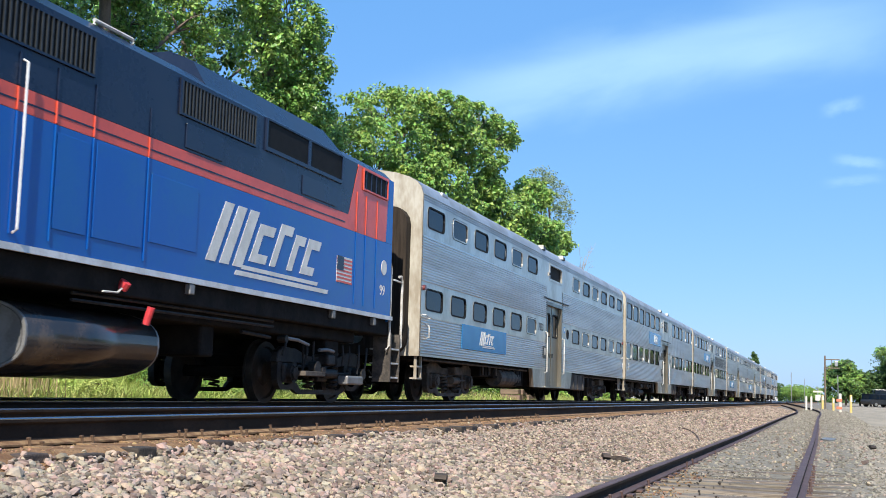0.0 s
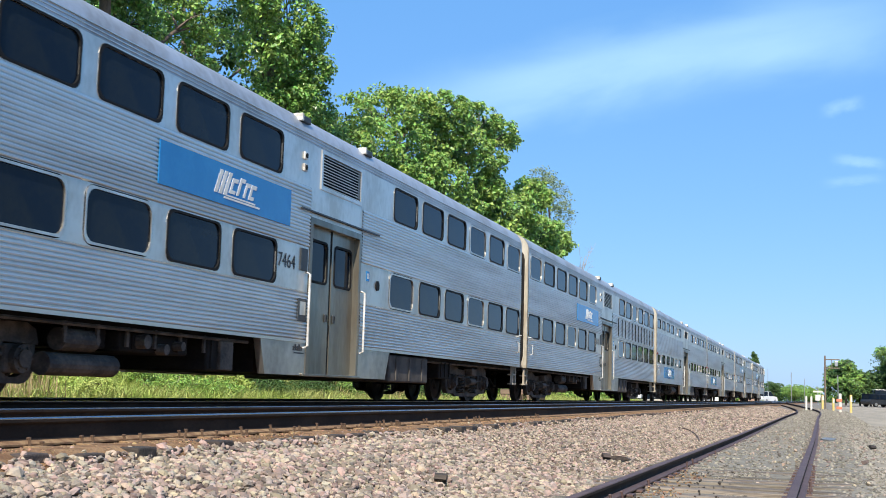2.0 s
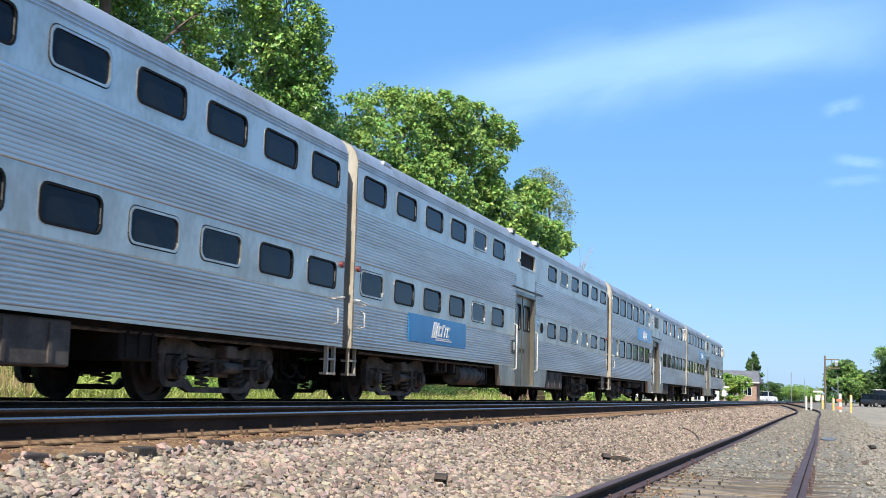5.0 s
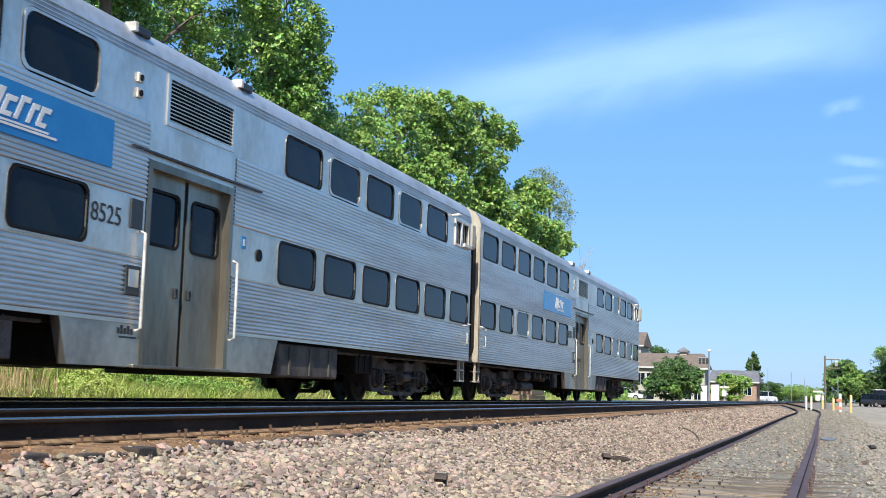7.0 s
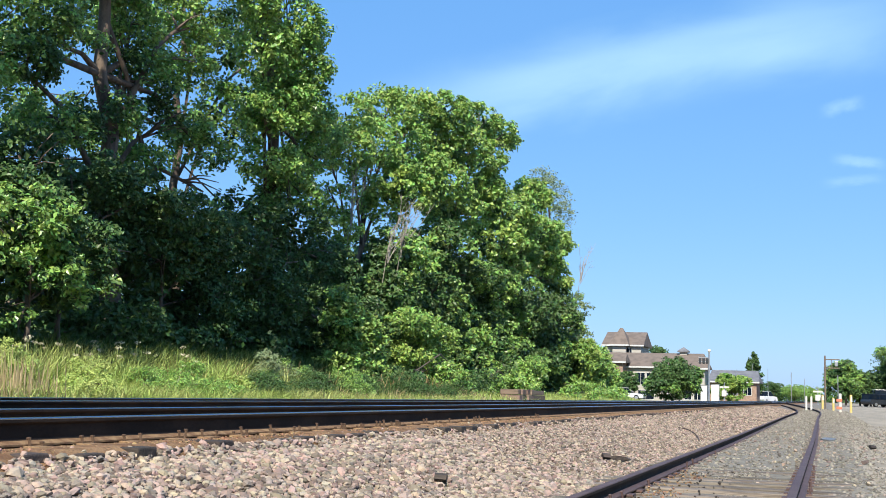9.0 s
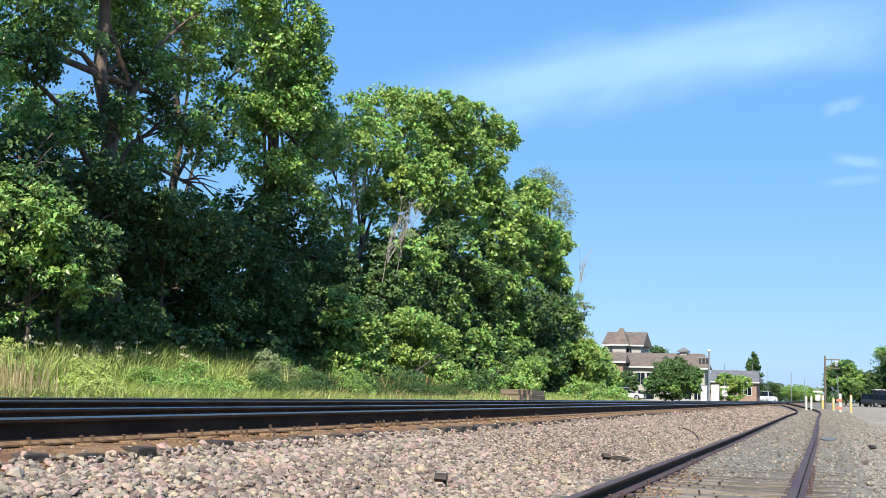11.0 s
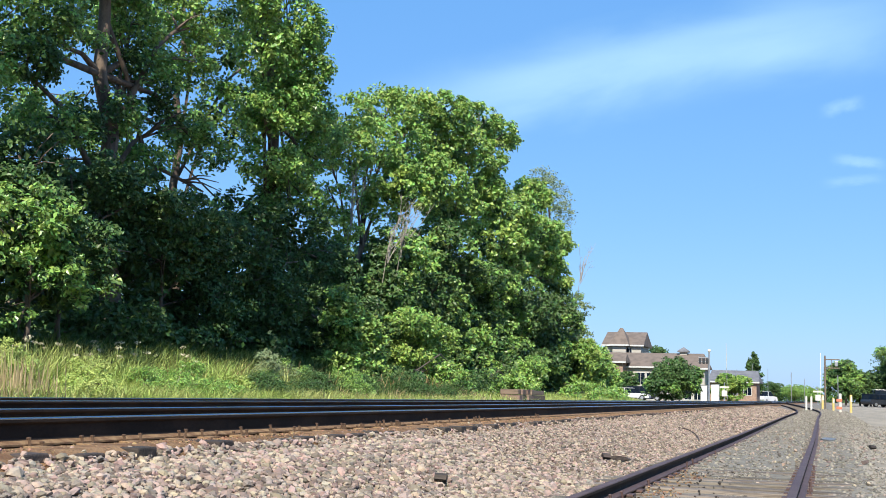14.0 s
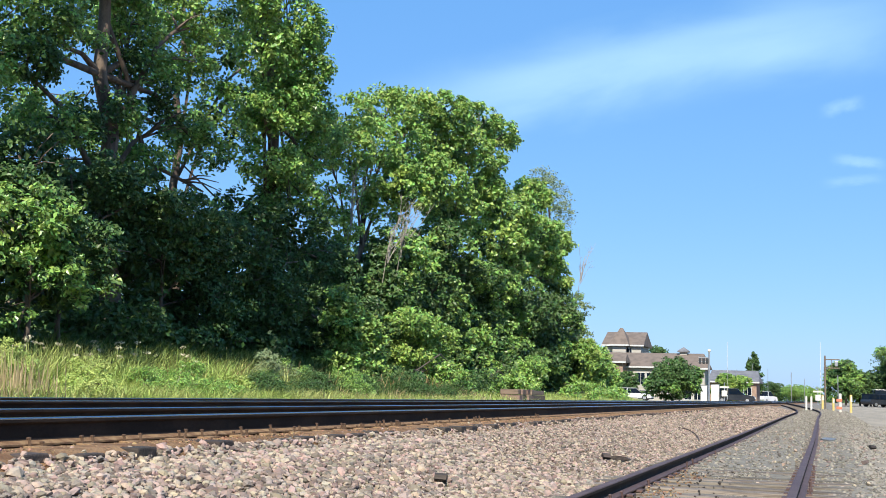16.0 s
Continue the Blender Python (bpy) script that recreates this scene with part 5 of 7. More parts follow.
def build_woods():
    # tall trees whose tops leave the picture
    tree("tall tree with pale trunk on the bank", (-18.0, 26.9, 0.5), (-18.1, 25.9, 13.0), 0.30,
         [(-18.0, 22.9, 8.9, 1.2, 1.2, 0.7), (-18.0, 22.4, 7.6, 1.2, 1.1, 0.5), (-18.2, 24.7, 8.7, 0.9, 0.8, 0.5), (-18.3, 27.6, 10.2, 0.9, 0.9, 0.7), (-18.2, 28.2, 8.7, 1.1, 1.3, 0.8),
          (-18.2, 29.6, 7.7, 1.3, 1.3, 0.6), (-18.0, 30.6, 11.2, 0.9, 1.4, 0.7), (-18.0, 31.2, 7.1, 0.9, 1.2, 0.5), (-18.3, 28.6, 6.3, 0.9, 1.0, 0.5), (-18.6, 30.5, 13.4, 1.2, 2.0, 0.8),
          (-18.2, 20.6, 6.6, 1.2, 1.4, 0.8), (-18.4, 26.6, 7.4, 1.0, 1.1, 0.7), (-18.4, 30.2, 9.6, 1.1, 1.3, 0.7), (-18.4, 26.2, 11.0, 1.0, 1.4, 0.7), (-18.3, 24.6, 6.6, 1.0, 1.2, 0.5), (-18.4, 32.2, 6.2, 1.0, 1.2, 0.6)],
         LEAF, 11, 0.34, 34, 0.115, 0.36, second=LEAF_DARK_SHADED, gap=-0.13, share=0.15)
    tree("tree with open crown deeper in the woods", (-21.6, 36.0, 0.6), (-21.4, 35.4, 13.5), 0.2,
         [(-21.4, 30.0, 11.4, 1.3, 2.2, 1.2), (-21.4, 36.0, 12.6, 1.3, 2.4, 1.2), (-21.4, 29.4, 7.6, 1.3, 2.4, 0.9), (-21.4, 39.0, 10.2, 1.3, 1.8, 1.2), (-21.4, 41.4, 13.6, 1.3, 1.8, 1.4)],
         LEAF, 37, 0.55, 28, 0.17, 0.42, second=LEAF_DARK_SHADED, gap=-0.10, share=0.5)
    tree("tall leafy tree at the edge of the woods", (-18.6, 36.9, 0.4), (-18.4, 36.9, 15.0), 0.26,
         [(-17.8, 36.2, 12.8, 1.2, 2.0, 1.2), (-17.8, 37.0, 11.4, 1.2, 1.4, 1.1), (-17.8, 36.2, 9.7, 1.2, 1.3, 1.0), (-17.8, 37.8, 9.1, 0.9, 1.5, 0.9), (-17.8, 35.6, 7.7, 0.9, 1.2, 0.9), (-17.8, 34.0, 12.7, 0.8, 1.2, 0.7), (-17.8, 38.5, 7.8, 0.9, 1.4, 0.9), (-17.8, 35.7, 15.1, 1.3, 3.0, 1.3),
          (-17.8, 34.8, 11.4, 1.0, 1.3, 0.9), (-17.8, 35.0, 9.0, 1.0, 1.1, 0.8), (-17.8, 38.4, 10.4, 0.9, 1.0, 0.9), (-17.8, 37.0, 6.8, 1.0, 1.6, 0.8)],
         LEAF, 12, 0.36, 28, 0.135, 0.34, gap=-0.20, dome=0.4)
    # Leaf colour darkened for the shade below the tall tree
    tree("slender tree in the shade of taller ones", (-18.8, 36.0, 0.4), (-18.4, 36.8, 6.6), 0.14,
         [(-18.2, 35.3, 6.0, 1.2, 1.5, 0.9), (-18.2, 38.4, 5.9, 1.2, 1.3, 1.0), (-18.2, 41.8, 4.8, 0.9, 1.6, 1.1)], LEAF_DARK_SHADED, 19, 0.36, 28, 0.13, 0.32, core=0.7)
    tree("tall overhanging tree that shades the bank", (-17.6, 12.0, 0.5), (-15.0, 15.5, 13.5), 0.30,
         [(-14.6, 15.0, 14.0, 2.3, 2.6, 2.2), (-14.6, 19.0, 15.0, 2.5, 2.6, 2.2), (-14.9, 22.8, 15.6, 2.5, 2.6, 2.2)],
         LEAF, 17, 0.8, 22, 0.30, 0.6)
    # middle trees
    tree("light green tree with sparse leaves and thin stems", (-19.6, 47.5, 0.4), (-19.0, 47.6, 12.4), 0.15,
         [(-18.6, 43.9, 11.3, 1.0, 1.9, 0.8), (-18.6, 48.2, 12.6, 1.0, 2.1, 0.8), (-18.6, 52.3, 13.5, 1.0, 2.4, 0.9), (-18.6, 43.3, 9.8, 1.0, 1.6, 0.9), (-18.6, 47.2, 10.7, 1.0, 1.9, 0.9), (-18.6, 51.3, 11.7, 1.0, 2.4, 1.1), (-18.6, 42.3, 8.0, 0.8, 1.3, 0.7), (-18.6, 45.9, 8.5, 0.8, 1.6, 0.7), (-18.6, 41.2, 9.4, 0.9, 1.3, 0.9), (-18.8, 43.6, 6.6, 0.9, 1.8, 0.7), (-18.8, 48.6, 8.0, 0.9, 1.8, 0.8)],
         LEAF_YELLOW, 13, 0.42, 26, 0.155, 0.40, second=LEAF, gap=-0.12)
    tree("broad green tree with ragged crown behind the tracks", (-18.9, 56.0, 0.3), (-18.4, 56.0, 13.0), 0.26,
         [(-17.8, 54.5, 13.8, 1.1, 2.4, 1.0), (-17.8, 60.2, 14.8, 1.0, 2.2, 0.7), (-17.8, 65.2, 15.1, 0.9, 2.2, 0.7), (-17.8, 55.5, 12.4, 1.4, 2.1, 1.2), (-17.8, 60.1, 12.8, 1.3, 2.4, 1.0), (-17.8, 52.6, 10.2, 1.4, 2.5, 1.1), (-17.8, 48.9, 9.1, 1.0, 2.1, 0.9), (-17.8, 55.6, 9.3, 1.4, 2.8, 1.2), (-17.8, 61.3, 11.2, 1.1, 2.6, 0.9)],
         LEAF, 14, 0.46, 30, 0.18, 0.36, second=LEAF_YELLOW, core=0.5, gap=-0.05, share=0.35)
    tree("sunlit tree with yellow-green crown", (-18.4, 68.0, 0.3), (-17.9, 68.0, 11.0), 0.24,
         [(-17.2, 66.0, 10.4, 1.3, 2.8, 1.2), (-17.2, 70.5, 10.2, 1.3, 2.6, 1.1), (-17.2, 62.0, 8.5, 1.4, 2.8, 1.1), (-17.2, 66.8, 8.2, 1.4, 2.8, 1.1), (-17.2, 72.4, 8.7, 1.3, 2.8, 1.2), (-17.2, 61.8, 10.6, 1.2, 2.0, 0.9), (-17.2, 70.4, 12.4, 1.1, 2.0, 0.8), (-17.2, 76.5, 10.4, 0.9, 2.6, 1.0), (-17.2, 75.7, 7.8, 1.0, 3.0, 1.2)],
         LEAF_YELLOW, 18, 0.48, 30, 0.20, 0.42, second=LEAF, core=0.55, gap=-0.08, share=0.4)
    tree("thin tree with sparse pale leaves", (-19.0, 80.5, 0.2), (-18.6, 80.5, 14.0), 0.12,
         [(-18.5, 81.2, 14.4, 1.0, 3.2, 1.3), (-18.5, 78.6, 14.8, 0.9, 2.2, 0.8), (-18.5, 84.0, 12.6, 0.9, 2.4, 1.1)], LEAF_PALE, 16, 0.50, 15, 0.13, 0.44, gap=-0.04)
    # Lower trees mix in darker leaves that stand in for shade under the crowns
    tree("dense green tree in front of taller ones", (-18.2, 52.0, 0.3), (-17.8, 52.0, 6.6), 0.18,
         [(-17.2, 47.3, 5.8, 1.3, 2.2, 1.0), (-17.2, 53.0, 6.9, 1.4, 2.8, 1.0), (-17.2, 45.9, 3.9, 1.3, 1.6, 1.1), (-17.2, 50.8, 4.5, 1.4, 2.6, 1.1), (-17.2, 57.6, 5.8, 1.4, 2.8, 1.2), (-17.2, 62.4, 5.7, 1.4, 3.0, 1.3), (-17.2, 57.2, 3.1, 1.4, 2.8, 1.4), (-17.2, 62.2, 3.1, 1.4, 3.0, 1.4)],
         LEAF, 15, 0.42, 30, 0.165, 0.36, second=LEAF_DARK_SHADED, core=0.6, gap=-0.06, share=0.62)
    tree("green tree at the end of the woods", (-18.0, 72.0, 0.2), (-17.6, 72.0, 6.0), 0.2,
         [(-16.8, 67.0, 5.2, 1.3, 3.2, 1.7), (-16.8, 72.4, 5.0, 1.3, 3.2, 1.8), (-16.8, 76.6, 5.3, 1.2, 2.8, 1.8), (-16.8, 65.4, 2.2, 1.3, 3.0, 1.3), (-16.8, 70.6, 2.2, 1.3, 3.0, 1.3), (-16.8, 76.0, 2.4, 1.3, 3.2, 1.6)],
         LEAF, 20, 0.50, 30, 0.20, 0.42, second=LEAF_DARK_SHADED, core=0.6, gap=-0.06, share=0.62)
    tree("small grey-green tree at the end of the woods", (-17.2, 81.0, 0.2), (-16.9, 81.2, 6.2), 0.1,
         [(-16.8, 82.2, 6.3, 0.9, 2.6, 0.9), (-16.8, 80.0, 4.2, 1.2, 2.8, 1.5)], LEAF_PALE, 35, 0.5, 24, 0.18, 0.40, second=LEAF, gap=-0.05)

    # undergrowth
    def bush(label, lobes, mat, seed, spacing=0.30, per=30, size=0.105, twig=0.26, second=None, **more):
        x = sum(l[0] for l in lobes) / len(lobes)
        y = sum(l[1] for l in lobes) / len(lobes)
        tree(label, (x, y, height(x, y)), (x, y, max(l[2] for l in lobes)), 0.07, lobes, mat, seed, spacing, per, size, twig, "bush", "undergrowth", second, **more)
    bush("large leafy bush on the grassy bank", [(-15.6, 20.0, 3.4, 1.0, 1.3, 0.7), (-15.6, 22.2, 3.1, 1.0, 1.1, 0.6), (-15.6, 20.4, 2.4, 1.0, 1.1, 0.6), (-15.6, 22.0, 2.2, 0.9, 0.9, 0.5), (-15.7, 18.2, 3.0, 1.1, 1.2, 0.9), (-15.9, 20.4, 1.4, 1.0, 1.6, 0.5)], LEAF, 21, second=LEAF_DARK_SHADED, core=0.6, share=0.2)
    # Shrubs under the trees carry part of their shade in the leaf colour
    bush("dense dark shrub in tree shade", [(-16.6, 21.2, 5.1, 1.0, 1.6, 0.6), (-16.6, 24.0, 5.0, 1.0, 1.5, 0.6), (-16.6, 20.8, 4.2, 1.0, 1.2, 0.5), (-16.6, 25.8, 4.8, 1.0, 1.0, 0.6)], LEAF_DARK_SHADED, 22, core=0.65)
    bush("dense dark shrub in tree shade", [(-17.2, 28.4, 4.6, 1.1, 1.9, 0.9), (-17.2, 31.4, 4.2, 1.1, 2.2, 1.0), (-17.2, 28.0, 3.2, 1.1, 2.0, 0.9), (-17.4, 25.4, 3.4, 1.1, 1.6, 1.0)], LEAF_DARK_SHADED, 23, 0.34, 32, 0.115, 0.30, core=0.7)
    bush("dense dark shrub in tree shade", [(-17.2, 34.0, 3.1, 1.1, 2.4, 1.1), (-17.2, 30.8, 2.4, 1.1, 2.1, 0.9), (-17.4, 37.0, 4.2, 1.1, 1.5, 1.1), (-17.2, 38.2, 2.4, 1.1, 1.6, 1.1)], LEAF_DARK_SHADED, 24, 0.36, 32, 0.12, 0.32, core=0.7)
    bush("dark undergrowth under the shrubs", [(-16.9, 25.6, 1.7, 1.0, 2.0, 0.6), (-16.9, 30.0, 1.3, 1.0, 2.6, 0.6), (-16.8, 34.6, 1.2, 1.0, 2.6, 0.6)], LEAF_DARK_SHADED, 36, 0.36, 26, 0.13, 0.30)
    bush("dark thicket behind the shrubs", [(-19.5, 16.0, 3.8, 1.6, 4.0, 3.4), (-20.0, 42.5, 3.0, 1.6, 4.5, 2.8), (-20.0, 30.0, 3.4, 1.6, 5.0, 3.0), (-20.5, 51.0, 3.6, 1.6, 5.0, 3.6), (-20.5, 60.0, 4.2, 1.6, 5.0, 4.2), (-20.0, 70.0, 4.0, 1.6, 5.5, 4.0), (-20.0, 80.0, 3.0, 1.6, 5.5, 3.2)], LEAF_DARK_SHADED, 25, 0.62, 16, 0.29, 0.5)
    bush("low dark undergrowth at the foot of the trees", [(-17.8, 14.0 + 4.6 * k, 1.0, 1.3, 3.0, 1.2) for k in range(16)], LEAF_DARK_SHADED, 33, 0.55, 14, 0.20, 0.38)
    bush("tall thicket deep in the woods", [(-24.5, 24 + 9.5 * k, 3.4, 2.0, 5.5, 3.4) for k in range(8)] + [(-22.5, 20 + 7.5 * k, 1.3, 1.2, 4.6, 1.3) for k in range(7)], LEAF_DARK_SHADED, 34, 0.85, 15, 0.40, 0.7)
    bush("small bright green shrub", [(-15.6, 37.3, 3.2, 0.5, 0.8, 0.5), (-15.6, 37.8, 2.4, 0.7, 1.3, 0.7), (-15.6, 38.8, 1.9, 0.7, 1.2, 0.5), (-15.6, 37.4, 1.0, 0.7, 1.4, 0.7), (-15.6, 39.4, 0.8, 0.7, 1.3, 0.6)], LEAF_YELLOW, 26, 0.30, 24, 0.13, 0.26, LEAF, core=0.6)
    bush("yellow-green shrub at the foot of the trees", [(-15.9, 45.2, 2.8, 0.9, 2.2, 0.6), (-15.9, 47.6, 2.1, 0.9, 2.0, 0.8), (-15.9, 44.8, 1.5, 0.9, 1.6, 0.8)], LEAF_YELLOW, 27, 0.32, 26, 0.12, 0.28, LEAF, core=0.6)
    bush("green shrub at the foot of the trees", [(-16.6, 41.5, 2.2, 1.2, 1.8, 1.4)], LEAF_DARK_SHADED, 28, 0.36, 28, 0.13, 0.3, core=0.6)
    # Foot shrubs also darkened by leaf colour, for the shade low in the woods
    bush("rounded green shrub beside the tracks", [(-16.4, 55.2, 1.4, 1.2, 2.6, 1.0), (-16.4, 61.0, 1.2, 1.2, 3.2, 0.9)], LEAF_DARK_SHADED, 29, 0.40, 26, 0.16, 0.34, second=LEAF, share=0.3, core=0.6)
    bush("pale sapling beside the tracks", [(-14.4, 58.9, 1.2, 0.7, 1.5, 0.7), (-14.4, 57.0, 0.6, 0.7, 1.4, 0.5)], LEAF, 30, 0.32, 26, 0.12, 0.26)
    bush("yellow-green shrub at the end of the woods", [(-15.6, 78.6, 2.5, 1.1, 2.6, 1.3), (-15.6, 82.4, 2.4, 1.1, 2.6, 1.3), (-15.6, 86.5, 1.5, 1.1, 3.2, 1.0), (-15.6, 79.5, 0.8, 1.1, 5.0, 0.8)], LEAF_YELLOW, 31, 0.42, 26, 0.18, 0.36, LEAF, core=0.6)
    bush("low green shrubs beside the tracks", [(-14.9 - 0.3 * (k % 2), 40.5 + 3.1 * k, 0.45, 0.9, 1.7, 0.55 + 0.25 * (k % 3)) for k in range(8)], LEAF_DARK_SHADED, 39, 0.34, 26, 0.12, 0.30, second=LEAF, share=0.35, core=0.5)
    bush("grey-green sapling in the long grass", [(-14.6, 29.4, 0.75, 0.3, 0.4, 0.4), (-14.6, 30.3, 0.5, 0.35, 0.6, 0.35), (-14.6, 28.8, 0.4, 0.3, 0.4, 0.3)], LEAF_PALE, 38, 0.18, 24, 0.07, 0.16)
    bush("low weeds at the end of the woods", [(-13.8, 70.0, 0.3, 0.8, 5.0, 0.6), (-13.9, 80.0, 0.2, 0.8, 6.0, 0.5)], LEAF, 32, 0.5, 20, 0.15, 0.3)
    for k in range(44):
        rng = random.Random(300 + k)
        y = 14.0 + k * 0.72 + rng.uniform(-0.4, 0.4)
        x = rng.uniform(-15.6, -13.4)
        z = height(x, y)
        bush("bright leafy weeds in the long grass", [(x, y, z + 0.25, 0.5, 0.8, rng.uniform(0.2, 0.5)), (x - 0.3, y + 0.5, z + 0.3, 0.4, 0.5, rng.uniform(0.2, 0.7)), (x + 0.2, y - 0.5, z + 0.15, 0.3, 0.6, rng.uniform(0.2, 0.4))], rng.choice((LEAF, GRASS, GRASS) if y < 27 else (LEAF, LEAF_DARK_SHADED, LEAF_DARK_SHADED)), 310 + k, 0.16, 24, 0.048, 0.15)
    # dead branches
    for seed, base, reach in ((41, (-16.9, 44.6, 6.0), (2.4, 2.4)), (42, (-16.7, 45.6, 6.2), (2.2, 2.0)), (44, (-17.9, 43.0, 7.0), (2.0, 3.0)), (43, (-17.4, 86.5, 9.2), (3.6, 3.4))):
        rng = random.Random(seed)
        dead = thing("dead_branch", "bare grey dead branches among the leaves", "branch", group="dead branches")
        bm = bmesh.new()
        b = Vector(base)
        tube(bm, [(b.x - 0.6, b.y - 0.3, 0.2), b - Vector((0.2, 0, 1.5)), b], 0.02, 6, 0.014)
        for k in range(12):
            tip = b + Vector((rng.uniform(-0.6, 0.8), rng.uniform(-0.2, 1) * reach[0], rng.uniform(0.1, 1) * reach[1]))
            mid = b.lerp(tip, 0.5) + Vector((rng.uniform(-0.2, 0.2), rng.uniform(-0.2, 0.2), 0.15))
            tube(bm, [b - Vector((0, 0, rng.uniform(0, 0.8))), mid, tip], 0.018, 5, 0.006)
            for j in range(3):
                q = mid.lerp(tip, rng.random())
                tube(bm, [q, q + Vector((rng.uniform(-0.3, 0.3), rng.uniform(-0.3, 0.5), rng.uniform(0, 0.5)))], 0.010, 4, 0.004)
        part("twig_spray", bm, DEADWOOD, dead)


def blades(name, label, mat, count, x_range, y_range, h, seed, lean=0.35, width=0.012, patch=None):
    rng = np.random.default_rng(seed)
    x, y = rng.uniform(*x_range, count), rng.uniform(*y_range, count)
    if patch is not None:
        keep = np.array([noise.noise((a * 0.8, b * 0.5, patch)) > -0.05 for a, b in zip(x, y)])
        x, y = x[keep], y[keep]
    n = len(x)
    z = np.array([height(a, b) for a, b in zip(x, y)])
    hh = h * rng.uniform(0.45, 1.25, n)
    a = rng.uniform(0, 2 * math.pi, n)
    d = np.stack([np.cos(a), np.sin(a), np.zeros(n)], 1)
    s = np.stack([-np.sin(a), np.cos(a), np.zeros(n)], 1)
    base = np.stack([x, y, z - 0.05], 1)
    bend = d * (hh * lean * rng.uniform(0.1, 1.0, n))[:, None]
    up = np.array([0, 0, 1.0])[None] * hh[:, None]
    w = s * width * rng.uniform(0.6, 1.6, n)[:, None]
    v = np.stack([base - w, base + w, base + bend * 0.3 + up * 0.55 + w * 0.8, base + bend * 0.3 + up * 0.55 - w * 0.8, base + bend + up], 1)
    f = np.array([[0, 1, 2], [0, 2, 3], [3, 2, 4]])[None] + (np.arange(n) * 5)[:, None, None]
    return tagged(arrays(name, v.reshape(-1, 3), f.reshape(-1, 3), mat), label, "grass", kind="stuff")


def build_grass():
    blades("long_grass", "sunlit long green grass on the bank", GRASS, 42000, (-16.5, -12.6), (10, 31), 0.46, 51, 1.5, 0.0095)
    blades("long_grass", "sunlit long green grass on the bank", GRASS, 9000, (-14.2, -12.6), (31, 44), 0.40, 58, 1.3, 0.010)
    blades("tall_weeds", "green weeds along the foot of the woods", LEAF_DARK_SHADED, 10000, (-16.0, -13.4), (30, 46), 0.60, 59, 1.1, 0.014)
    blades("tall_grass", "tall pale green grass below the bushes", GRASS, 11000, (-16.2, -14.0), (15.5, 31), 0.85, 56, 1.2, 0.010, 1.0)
    blades("tall_weeds", "tall dark green weeds at the edge of the woods", LEAF_DARK_SHADED, 14000, (-17.0, -15.4), (15, 44), 0.95, 57, 1.0, 0.016)
    blades("long_grass", "sunlit long green grass on the bank", GRASS, 9000, (-14.6, -12.9), (44, 88), 0.40, 52, 1.2, 0.014)
    blades("dry_grass", "tall dry straw grass on the bank", STRAW, 750, (-13.6, -12.7), (13, 18.0), 0.90, 53, 0.22, 0.009)
    blades("dry_grass", "dry straw patches among the grass", STRAW, 5200, (-14.6, -12.8), (28, 46), 0.50, 54, 0.9, 0.010, 3.0)
    blades("seed_heads", "rust brown seed heads on tall stems", SEEDHEAD, 900, (-15.4, -14.0), (24, 44), 0.85, 55, 1.1, 0.014, 6.0)
    # white umbels on stems
    rng = random.Random(8)
    bm, tops = bmesh.new(), []
    for k in range(46):
        x, y = rng.uniform(-15.6, -14.6), rng.uniform(15.8, 27)
        z = height(x, y)
        h = rng.uniform(0.7, 1.05)
        tube(bm, [(x, y, z), (x + 0.03, y, z + h)], 0.008, 4)
        tops.append((x + 0.03, y, z + h))
    stick = bmesh.new()
    for dy, dz in ((-0.10, 0.42), (0.12, 0.50), (0.02, 0.30)):
        tube(stick, [(-13.4, 22.6, height(-13.4, 22.6)), (-13.4, 22.6 + dy * 0.4, 0.05), (-13.4, 22.6 + dy * 2.2, dz - 0.1)], 0.012, 5, 0.005)
    part("dead_twigs", stick, DEADWOOD, thing("dead_weed", "bare forked grey weed stalk in the grass", "weed"))
    w = tagged(part("wild_flowers", bm, GRASS), "white flowering weeds in the long grass", "flowers", kind="stuff")
    leaves("umbel", PETAL, w, tops, [0.085] * len(tops), 16, 0.05, 9, flat=0.45)


build_woods()
build_grass()


# ---------------------------------------------------------------- distance
def plain(name, base, rough=0.7, metal=0.0, **more):
    return material(name, base, rough, metal, **more)


SIDING_CREAM = plain("cream_house_siding", (0.40, 0.37, 0.32), second=(0.32, 0.30, 0.26), scale=0.6, stretch=(0.3, 0.3, 8))
SHINGLE = plain("brown_shingles", (0.164, 0.127, 0.102), 0.9, second=(0.115, 0.0902, 0.0738), scale=1.2, bump=0.4, bump_scale=6)
SHINGLE_GREY = plain("grey_shingles", (0.16, 0.16, 0.17), 0.9, second=(0.11, 0.11, 0.12), scale=1.2, bump=0.4, bump_scale=6)
BRICK_TAN = plain("tan_brick_wall", (0.32, 0.22, 0.16), 0.9, second=(0.24, 0.16, 0.12), scale=3.0, bump=0.3)
TRIM_WHITE = plain("white_trim", (0.52, 0.52, 0.50), 0.6)
CAR_WHITE = plain("white_car_paint", (0.64, 0.64, 0.64), 0.25, second=(0.59, 0.59, 0.59), scale=1.0)
CAR_DARK = plain("dark_car_paint", (0.02, 0.024, 0.032), 0.2, second=(0.03, 0.034, 0.04), scale=1.0)
TYRE = plain("tyre_rubber", (0.02, 0.02, 0.02), 0.85)
POLE_WOOD = plain("grey_pole_wood", (0.16, 0.12, 0.09), 0.9, second=(0.10, 0.08, 0.06), scale=2, stretch=(3, 3, 0.3), bump=0.3)
